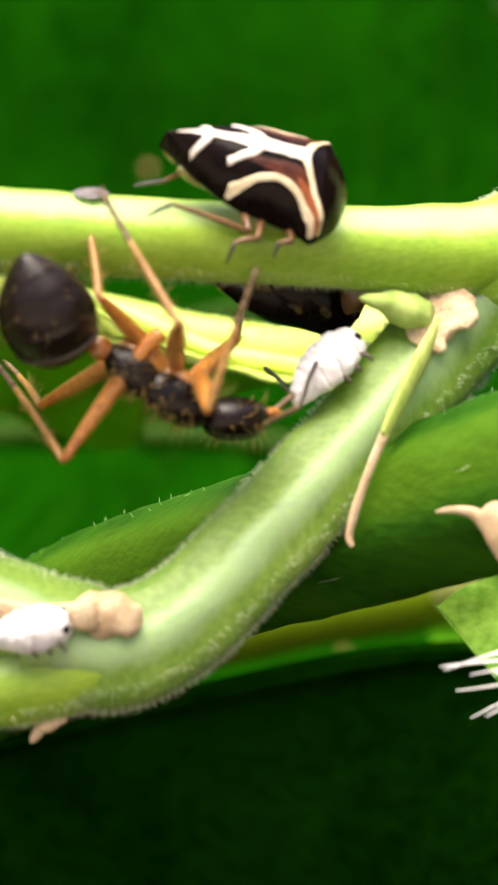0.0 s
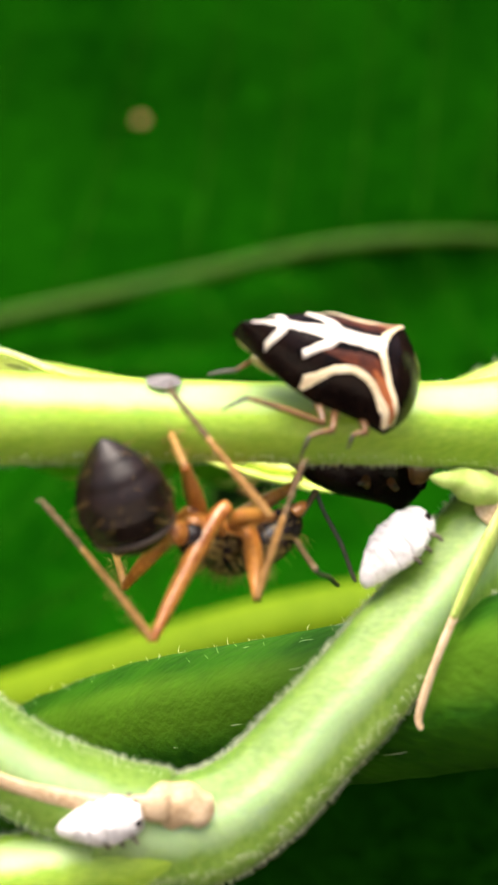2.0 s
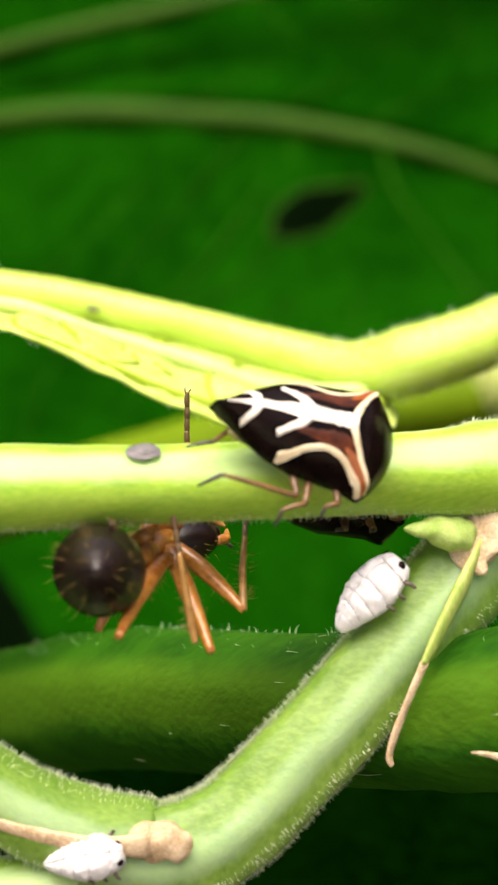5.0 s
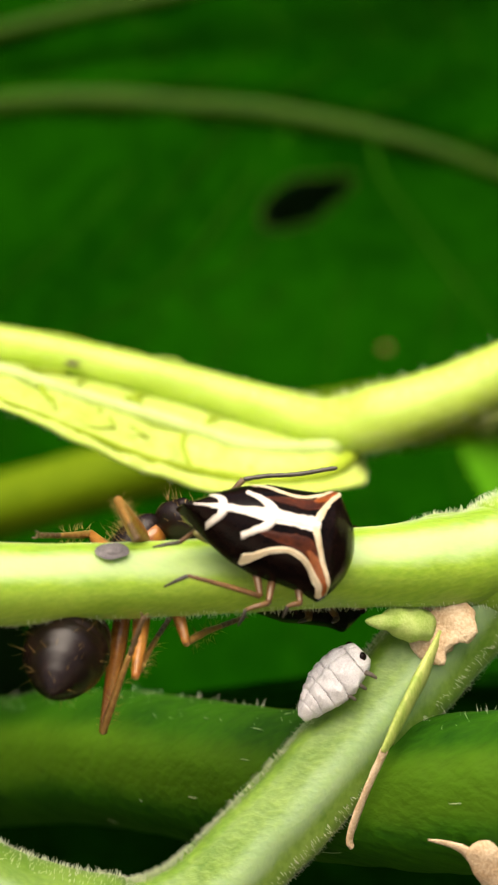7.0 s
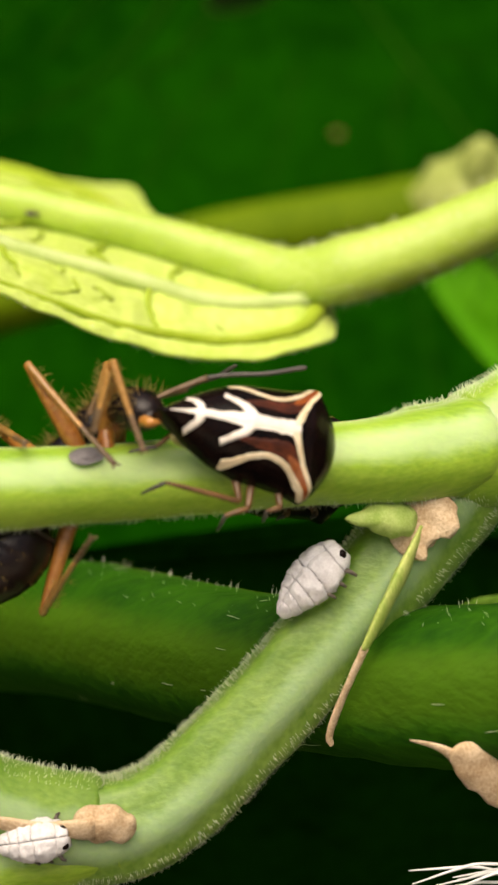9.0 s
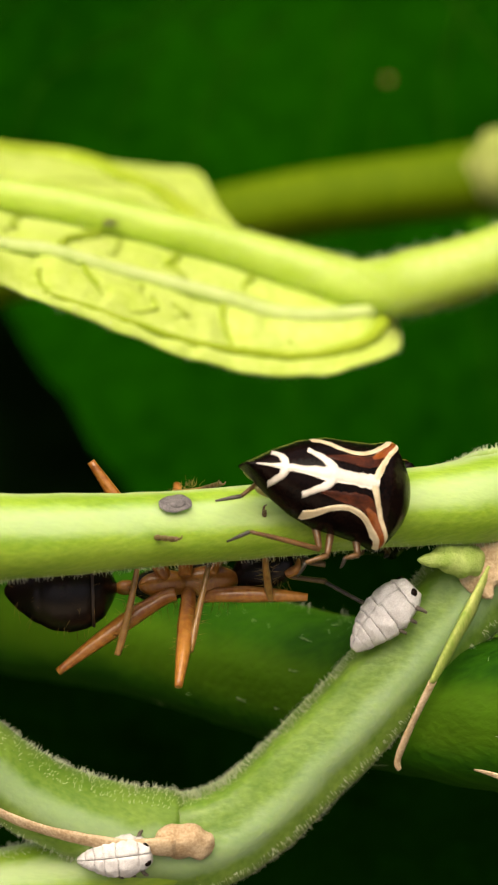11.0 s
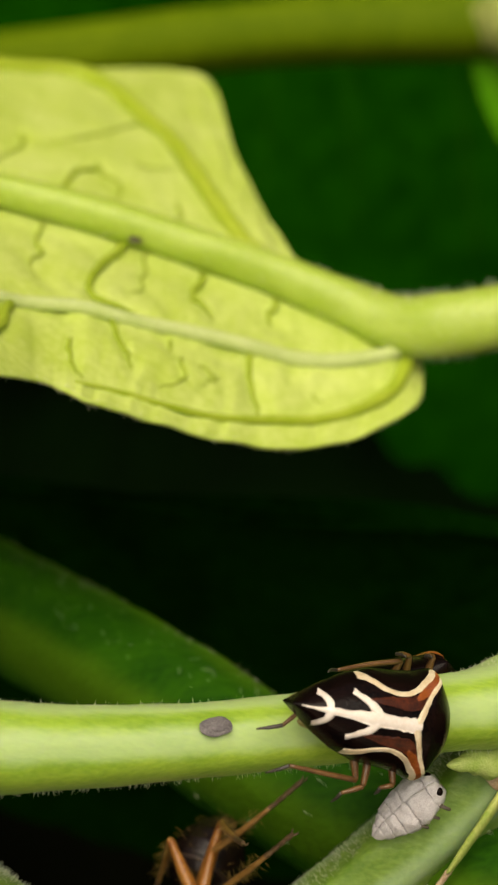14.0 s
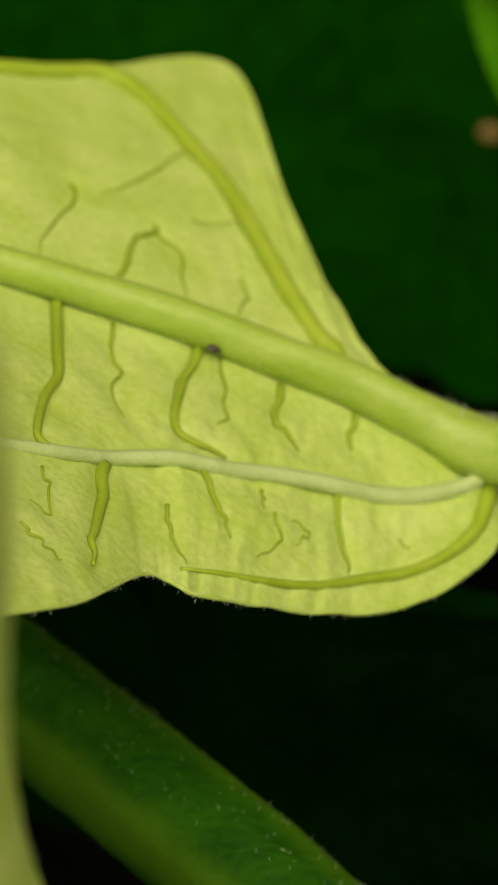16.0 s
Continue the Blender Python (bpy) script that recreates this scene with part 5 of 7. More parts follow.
    walk(ANT_PARTS['shin0'], [
        (0.00, pose(0.00302, 0.00283, 0.00095, -145.3, 63.5, 127.5)),
        (0.50, pose(0.00220, 0.00233, 0.00143, -122.9, 86.0, 170.0)),
        (1.00, pose(0.00162, 0.00156, 0.00170, 160.1, 63.3, 108.3)),
        (1.50, pose(0.00153, 0.00228, 0.00111, 94.0, 82.1, 34.3)),
        (2.00, pose(0.00156, 0.00186, 0.00150, 158.7, 75.1, 106.5)),
        (2.50, pose(0.00111, 0.00177, 0.00120, 132.0, 71.9, 85.7)),
        (3.00, pose(0.00121, 0.00274, -0.00062, 58.6, 35.4, -9.3)),
        (3.50, pose(0.00195, 0.00304, -0.00122, 56.8, 36.0, -15.7)),
        (4.12, pose(0.00197, 0.00303, -0.00127, 42.9, 32.5, -31.3)),
        (4.75, pose(0.00200, 0.00302, -0.00131, 31.1, 26.3, -44.8)),
        (5.38, pose(0.00202, 0.00302, -0.00136, 21.7, 18.0, -56.1)),
        (6.00, pose(0.00204, 0.00301, -0.00140, 14.4, 8.4, -65.5)),
        (6.50, pose(0.00065, 0.00191, -0.00150, -40.0, 35.1, -71.7)),
        (6.67, pose(0.00090, 0.00166, -0.00195, 5.0, 39.7, -12.3)),
        (6.83, pose(0.00114, 0.00142, -0.00240, 33.0, 13.9, 32.1)),
        (7.00, pose(0.00139, 0.00117, -0.00284, 37.6, -21.5, 62.9)),
        (7.50, pose(0.00093, 0.00199, -0.00192, 44.6, 26.3, 12.0)),
        (7.67, pose(0.00143, 0.00124, -0.00236, 30.3, 34.8, -45.4)),
        (7.83, pose(0.00193, 0.00050, -0.00279, 14.2, 28.7, -104.0)),
        (8.00, pose(0.00243, -0.00025, -0.00323, 11.0, 14.1, -155.2)),
        (8.25, pose(0.00212, 0.00099, -0.00286, -22.0, 32.7, -147.7)),
        (8.50, pose(0.00182, 0.00223, -0.00248, -63.2, 51.8, -155.3)),
        (8.67, pose(0.00280, 0.00110, -0.00142, -4.6, 64.4, -143.0)),
        (8.83, pose(0.00378, -0.00003, -0.00037, 72.4, 63.0, -111.0)),
        (9.00, pose(0.00476, -0.00116, 0.00068, 127.3, 49.6, -102.8)),
        (9.50, pose(0.00360, -0.00106, 0.00167, 165.3, 43.7, -88.6)),
        (9.70, pose(0.00442, -0.00141, 0.00080, 156.4, 49.2, -77.3)),
        (10.40, pose(0.00444, -0.00022, -0.00016, 108.8, 54.0, -91.1)),
        (11.10, pose(0.00447, 0.00097, -0.00111, 60.0, 50.7, -106.1)),
        (11.80, pose(0.00449, 0.00216, -0.00207, 18.7, 41.9, -112.2)),
        (12.00, pose(0.00462, -0.00055, -0.00247, 34.0, -11.7, -75.7)),
        (12.25, pose(0.00454, 0.00017, -0.00039, 91.3, -8.1, -94.4)),
        (12.50, pose(0.00445, 0.00090, 0.00170, 145.2, 9.2, -101.9)),
        (13.00, pose(0.00476, 0.00041, 0.00150, 134.0, 22.2, -128.3)),
        (13.50, pose(0.00504, 0.00060, 0.00119, 71.1, 44.0, -160.8)),
        (14.00, pose(0.00476, 0.00100, 0.00142, 21.8, 59.1, -156.7)),
        (14.17, pose(0.00326, 0.00078, 0.00041, -37.2, 52.1, -170.6)),
        (14.33, pose(0.00176, 0.00055, -0.00060, -83.9, 41.7, -169.4)),
        (14.50, pose(0.00027, 0.00032, -0.00161, -125.2, 34.7, -159.5)),
        (14.75, pose(0.00278, 0.00090, -0.00156, -107.7, 82.7, 166.5)),
        (15.00, pose(0.00529, 0.00148, -0.00151, 107.3, 47.9, -27.1)),
        (15.30, pose(0.00520, 0.00144, -0.00174, 98.4, 39.2, -20.6)),
        (16.00, pose(0.00520, 0.00144, -0.00174, 98.4, 39.2, -20.6)),
    ])
    walk(ANT_PARTS['femur1'], [
        (0.00, pose(0.00196, 0.00056, -0.00067, -122.1, -7.5, 105.7)),
        (0.50, pose(0.00196, 0.00056, -0.00067, -128.3, -13.5, 114.6)),
        (1.00, pose(0.00196, 0.00056, -0.00067, -131.4, -12.0, 126.9)),
        (1.50, pose(0.00196, 0.00056, -0.00067, -136.3, -7.7, 124.9)),
        (2.00, pose(0.00196, 0.00056, -0.00067, -130.6, -5.1, 131.6)),
        (2.50, pose(0.00196, 0.00056, -0.00067, -135.5, -6.8, 129.5)),
        (3.00, pose(0.00196, 0.00056, -0.00067, -169.2, -37.2, 126.0)),
        (3.50, pose(0.00196, 0.00056, -0.00067, -169.2, -35.0, 116.2)),
        (4.12, pose(0.00196, 0.00056, -0.00067, -155.1, -20.9, 116.9)),
        (4.75, pose(0.00196, 0.00056, -0.00067, -141.7, -7.4, 120.9)),
        (5.38, pose(0.00196, 0.00056, -0.00067, -127.5, 4.7, 128.0)),
        (6.00, pose(0.00196, 0.00056, -0.00067, -111.4, 14.7, 138.1)),
        (6.17, pose(0.00196, 0.00056, -0.00067, -54.6, 20.9, 152.9)),
        (6.33, pose(0.00196, 0.00056, -0.00067, 1.5, 12.6, 166.5)),
        (6.50, pose(0.00196, 0.00056, -0.00067, 53.8, -2.8, 167.4)),
        (7.00, pose(0.00196, 0.00056, -0.00067, 93.0, 46.7, -164.3)),
        (7.50, pose(0.00196, 0.00056, -0.00067, 146.4, 55.3, -161.2)),
        (7.67, pose(0.00196, 0.00056, -0.00067, 89.1, 44.8, -166.6)),
        (7.83, pose(0.00196, 0.00056, -0.00067, 41.2, 35.7, -158.5)),
        (8.00, pose(0.00196, 0.00056, -0.00067, -4.4, 33.9, -145.2)),
        (8.25, pose(0.00196, 0.00056, -0.00067, 68.0, 45.4, -136.0)),
        (8.50, pose(0.00196, 0.00056, -0.00067, 146.6, 41.4, -118.4)),
        (8.75, pose(0.00196, 0.00056, -0.00067, 147.6, 6.3, -79.0)),
        (9.00, pose(0.00196, 0.00056, -0.00067, 125.4, -21.2, -37.0)),
        (9.50, pose(0.00196, 0.00056, -0.00067, 153.1, -43.4, -55.1)),
        (9.57, pose(0.00196, 0.00056, -0.00067, -154.4, -29.8, -111.4)),
        (9.63, pose(0.00196, 0.00056, -0.00067, -131.9, 7.9, -139.3)),
        (9.70, pose(0.00196, 0.00056, -0.00067, -125.8, 51.1, -159.3)),
        (10.40, pose(0.00196, 0.00056, -0.00067, -171.7, 50.2, 140.1)),
        (11.10, pose(0.00196, 0.00056, -0.00067, 165.4, 27.4, 101.1)),
        (11.80, pose(0.00196, 0.00056, -0.00067, 162.1, -1.0, 76.0)),
        (12.00, pose(0.00196, 0.00056, -0.00067, -174.6, 7.1, 70.3)),
        (12.17, pose(0.00196, 0.00056, -0.00067, -124.8, -11.8, 94.7)),
        (12.33, pose(0.00196, 0.00056, -0.00067, -74.9, -42.5, 96.5)),
        (12.50, pose(0.00196, 0.00056, -0.00067, 9.8, -56.8, 53.1)),
        (13.00, pose(0.00196, 0.00056, -0.00067, 106.1, -61.4, -38.5)),
        (13.50, pose(0.00196, 0.00056, -0.00067, 117.0, -69.8, -92.3)),
        (14.00, pose(0.00196, 0.00056, -0.00067, -126.6, -63.3, 163.2)),
        (14.25, pose(0.00196, 0.00056, -0.00067, -133.5, -28.5, 155.2)),
        (14.50, pose(0.00196, 0.00056, -0.00067, -144.0, 5.1, 144.2)),
        (14.75, pose(0.00196, 0.00056, -0.00067, -165.4, 63.0, 160.3)),
        (15.00, pose(0.00196, 0.00056, -0.00067, 6.5, 56.8, 0.9)),
        (15.30, pose(0.00196, 0.00056, -0.00067, 28.2, 58.9, 10.8)),
        (16.00, pose(0.00196, 0.00056, -0.00067, 28.2, 58.9, 10.8)),
    ])
    walk(ANT_PARTS['shin1'], [
        (0.00, pose(0.00106, 0.00377, -0.00023, -95.2, 32.5, -162.1)),
        (0.50, pose(0.00060, 0.00353, 0.00011, -104.5, 38.0, -161.6)),
        (1.00, pose(-0.00001, 0.00319, 0.00003, -105.4, 40.5, -152.8)),
        (1.50, pose(0.00006, 0.00329, -0.00022, -86.3, 46.7, -132.8)),
        (2.00, pose(-0.00026, 0.00306, -0.00037, -92.1, 40.9, -135.6)),
        (2.50, pose(-0.00016, 0.00313, -0.00027, -84.2, 45.6, -125.7)),
        (3.00, pose(0.00039, 0.00273, 0.00136, -49.5, 78.6, -96.4)),
        (3.50, pose(0.00075, 0.00303, 0.00125, -73.0, 80.8, -130.4)),
        (4.12, pose(0.00044, 0.00296, 0.00056, -54.4, 61.2, -103.1)),
        (4.75, pose(0.00014, 0.00288, -0.00013, -54.7, 41.0, -94.0)),
        (5.38, pose(-0.00016, 0.00281, -0.00083, -58.4, 21.1, -86.5)),
        (6.00, pose(-0.00046, 0.00273, -0.00152, -64.3, 1.7, -78.3)),
        (6.17, pose(-0.00074, 0.00225, -0.00118, -90.1, -44.2, -77.4)),
        (6.33, pose(-0.00103, 0.00177, -0.00084, 171.1, -70.9, 3.9)),
        (6.50, pose(-0.00131, 0.00129, -0.00051, 109.4, -31.3, 47.1)),
        (7.00, pose(-0.00026, -0.00006, -0.00312, 59.7, -37.6, 55.4)),
        (7.50, pose(0.00015, -0.00006, -0.00343, 19.0, -14.4, 42.5)),
        (7.67, pose(-0.00001, -0.00038, -0.00314, -2.6, -13.9, 102.7)),
        (7.83, pose(-0.00017, -0.00070, -0.00284, -13.3, 4.1, 158.6)),
        (8.00, pose(-0.00033, -0.00103, -0.00255, -4.0, 23.0, -144.3)),
        (8.25, pose(0.00022, -0.00134, -0.00272, 55.4, 40.4, -154.1)),
        (8.50, pose(0.00076, -0.00166, -0.00289, 134.6, 54.5, -134.4)),
        (9.00, pose(0.00446, -0.00132, 0.00054, 122.9, 25.1, -97.2)),
        (9.50, pose(0.00335, -0.00144, 0.00164, 158.4, 26.8, -84.5)),
        (9.57, pose(0.00223, -0.00102, -0.00000, -139.2, 41.1, -55.9)),
        (9.63, pose(0.00111, -0.00060, -0.00165, -77.2, 26.3, -27.8)),
        (9.70, pose(-0.00001, -0.00018, -0.00329, -30.6, -1.1, -25.9)),
        (10.40, pose(0.00091, 0.00115, -0.00240, -12.8, -4.0, -51.6)),
        (11.10, pose(0.00184, 0.00249, -0.00150, 4.6, 1.1, -76.9)),
        (11.80, pose(0.00277, 0.00382, -0.00061, 18.4, 12.8, -100.1)),
        (12.00, pose(0.00308, 0.00370, -0.00109, -5.6, 16.7, -112.0)),
        (12.17, pose(0.00308, 0.00314, -0.00001, -67.4, 12.1, -125.6)),
        (12.33, pose(0.00307, 0.00259, 0.00106, -126.0, -1.6, -128.1)),
        (12.50, pose(0.00307, 0.00203, 0.00214, 174.6, -10.8, -117.7)),
        (13.00, pose(0.00322, -0.00044, 0.00228, 152.4, 7.4, -114.2)),
        (13.50, pose(0.00191, -0.00060, 0.00248, 155.0, -43.2, -136.0)),
        (13.75, pose(0.00121, 0.00020, 0.00240, -179.8, -2.0, -142.3)),
        (14.00, pose(0.00051, 0.00100, 0.00233, -152.8, 37.8, -129.1)),
        (14.50, pose(-0.00076, 0.00252, -0.00097, -73.1, 52.3, -108.5)),
        (14.75, pose(0.00152, 0.00155, -0.00223, -17.8, 48.4, -40.1)),
        (15.00, pose(0.00380, 0.00059, -0.00348, 3.8, 18.5, -3.4)),
        (15.30, pose(0.00367, 0.00089, -0.00355, 16.6, 31.1, -5.1)),
        (16.00, pose(0.00367, 0.00089, -0.00355, 16.6, 31.1, -5.1)),
    ])
    walk(ANT_PARTS['femur2'], [
        (0.00, pose(0.00118, 0.00047, -0.00062, 147.8, -71.4, -98.2)),
        (0.50, pose(0.00118, 0.00047, -0.00062, 123.8, -67.3, -112.9)),
        (0.75, pose(0.00118, 0.00047, -0.00062, 163.5, -68.3, -111.7)),
        (1.00, pose(0.00118, 0.00047, -0.00062, -154.8, -69.4, -112.5)),
        (1.50, pose(0.00118, 0.00047, -0.00062, -149.2, -75.2, -144.3)),
        (2.00, pose(0.00118, 0.00047, -0.00062, -168.6, -69.9, -151.3)),
        (2.50, pose(0.00118, 0.00047, -0.00062, -151.7, -56.6, -165.6)),
        (3.00, pose(0.00118, 0.00047, -0.00062, -91.9, -44.8, -156.8)),
        (3.50, pose(0.00118, 0.00047, -0.00062, -153.9, -53.7, -163.9)),
        (4.12, pose(0.00118, 0.00047, -0.00062, -115.2, -39.7, 173.6)),
        (4.75, pose(0.00118, 0.00047, -0.00062, -89.8, -19.8, 167.1)),
        (5.38, pose(0.00118, 0.00047, -0.00062, -68.1, 0.7, 169.8)),
        (6.00, pose(0.00118, 0.00047, -0.00062, -44.2, 18.5, -179.6)),
        (6.25, pose(0.00118, 0.00047, -0.00062, -90.2, 17.5, 167.4)),
        (6.50, pose(0.00118, 0.00047, -0.00062, -134.1, 8.0, 159.1)),
        (7.00, pose(0.00118, 0.00047, -0.00062, -142.7, 26.2, 163.9)),
        (7.50, pose(0.00118, 0.00047, -0.00062, -117.6, 18.4, 145.1)),
        (8.00, pose(0.00118, 0.00047, -0.00062, -105.5, 17.8, 141.5)),
        (8.50, pose(0.00118, 0.00047, -0.00062, -127.6, 7.8, 159.6)),
        (9.00, pose(0.00118, 0.00047, -0.00062, -112.4, 29.9, -166.8)),
        (9.50, pose(0.00118, 0.00047, -0.00062, -103.1, 35.8, -160.6)),
        (9.70, pose(0.00118, 0.00047, -0.00062, -112.5, 34.1, -150.4)),
        (10.40, pose(0.00118, 0.00047, -0.00062, -106.7, 6.9, 178.1)),
        (11.10, pose(0.00118, 0.00047, -0.00062, -87.3, -13.1, 143.4)),
        (11.80, pose(0.00118, 0.00047, -0.00062, -58.8, -16.9, 102.2)),
        (12.00, pose(0.00118, 0.00047, -0.00062, -71.6, -14.8, 95.5)),
        (12.50, pose(0.00118, 0.00047, -0.00062, -33.9, -60.7, 48.6)),
        (13.00, pose(0.00118, 0.00047, -0.00062, -13.5, -67.8, 30.6)),
        (13.50, pose(0.00118, 0.00047, -0.00062, 72.3, -42.1, -6.6)),
        (14.00, pose(0.00118, 0.00047, -0.00062, 91.6, -44.4, 3.1)),
        (14.17, pose(0.00118, 0.00047, -0.00062, -168.0, -79.4, -116.5)),
        (14.33, pose(0.00118, 0.00047, -0.00062, -127.2, -33.9, -177.3)),
        (14.50, pose(0.00118, 0.00047, -0.00062, -138.1, 13.4, 161.3)),
        (14.67, pose(0.00118, 0.00047, -0.00062, -118.1, 23.6, 114.2)),
        (14.83, pose(0.00118, 0.00047, -0.00062, -112.1, 44.6, 64.1)),
        (15.00, pose(0.00118, 0.00047, -0.00062, -138.5, 59.0, -10.6)),
        (15.15, pose(0.00118, 0.00047, -0.00062, -80.4, 66.0, -13.4)),
        (15.30, pose(0.00118, 0.00047, -0.00062, -5.3, 70.0, 2.2)),
        (16.00, pose(0.00118, 0.00047, -0.00062, -5.3, 70.0, 2.2)),
    ])
    walk(ANT_PARTS['shin2'], [
        (0.00, pose(0.00100, -0.00077, 0.00310, 168.5, 31.1, -135.0)),
        (0.50, pose(0.00059, -0.00092, 0.00300, 157.8, 32.0, -179.1)),
        (0.75, pose(0.00062, -0.00086, 0.00303, 172.7, 40.3, -131.9)),
        (1.00, pose(0.00065, -0.00080, 0.00305, -169.2, 36.7, -82.3)),
        (1.50, pose(0.00036, -0.00012, 0.00317, -170.8, 35.0, -109.0)),
        (2.00, pose(-0.00000, -0.00018, 0.00307, -174.7, 42.3, -137.0)),
        (2.50, pose(-0.00092, -0.00007, 0.00265, -158.7, 44.1, -126.2)),
        (2.75, pose(-0.00115, -0.00035, 0.00240, -138.7, 35.7, -82.6)),
        (3.00, pose(-0.00138, -0.00063, 0.00215, -131.2, 19.7, -48.4)),
        (3.50, pose(-0.00105, -0.00017, 0.00254, -153.9, 53.8, -120.8)),
        (4.12, pose(-0.00142, -0.00002, 0.00144, -128.0, 39.8, -79.0)),
        (4.75, pose(-0.00180, 0.00014, 0.00034, -120.0, 18.5, -52.3)),
        (5.38, pose(-0.00217, 0.00029, -0.00076, -122.5, -3.8, -30.0)),
        (6.00, pose(-0.00254, 0.00044, -0.00186, -134.1, -23.2, -4.6)),
        (6.25, pose(-0.00250, 0.00115, -0.00151, -86.5, -8.9, -39.7)),
        (6.50, pose(-0.00245, 0.00185, -0.00116, -51.1, 24.0, -55.8)),
        (7.00, pose(-0.00220, 0.00144, -0.00235, -33.3, 8.0, -39.9)),
        (7.50, pose(-0.00187, 0.00260, -0.00185, -57.4, 3.7, -71.8)),
        (8.00, pose(-0.00174, 0.00280, -0.00182, -67.4, 6.4, -101.5)),
        (8.50, pose(-0.00246, 0.00182, -0.00115, -71.1, 33.9, -88.9)),
        (9.00, pose(-0.00213, -0.00031, -0.00257, -53.3, 1.4, -39.0)),
        (9.50, pose(-0.00182, -0.00058, -0.00291, -52.8, -7.3, -39.5)),
        (9.70, pose(-0.00165, -0.00113, -0.00282, -50.0, 3.4, -28.1)),
        (10.40, pose(-0.00097, 0.00062, -0.00170, -74.4, 14.0, -52.1)),
        (11.10, pose(-0.00029, 0.00238, -0.00059, -101.5, 13.2, -78.7)),
        (11.80, pose(0.00038, 0.00414, 0.00053, -125.1, 1.1, -101.8)),
        (12.00, pose(0.00081, 0.00424, 0.00038, -112.8, 5.7, -108.7)),
        (12.50, pose(0.00244, 0.00191, 0.00280, -164.2, 3.7, -160.7)),
        (13.00, pose(0.00245, 0.00122, 0.00301, -174.9, -5.9, -162.5)),
        (13.50, pose(0.00407, 0.00014, 0.00201, 131.8, 18.4, -141.5)),
        (14.00, pose(0.00397, 0.00062, 0.00213, 113.4, 38.9, -140.0)),
        (14.17, pose(0.00184, 0.00098, 0.00091, 155.5, 34.9, -147.4)),
        (14.33, pose(-0.00030, 0.00133, -0.00031, -163.1, 35.8, -156.0)),
        (14.50, pose(-0.00244, 0.00169, -0.00152, -120.2, 41.3, -161.8)),
        (14.67, pose(-0.00057, 0.00116, -0.00234, -135.9, 48.0, -116.4)),
        (14.83, pose(0.00129, 0.00063, -0.00316, -139.5, 60.9, -63.0)),
        (15.00, pose(0.00316, 0.00010, -0.00398, -114.1, 68.1, 16.5)),
        (15.15, pose(0.00284, 0.00031, -0.00414, -53.2, 59.8, 17.1)),
        (15.30, pose(0.00252, 0.00052, -0.00430, -3.2, 54.9, 4.6)),
        (16.00, pose(0.00252, 0.00052, -0.00430, -3.2, 54.9, 4.6)),
    ])
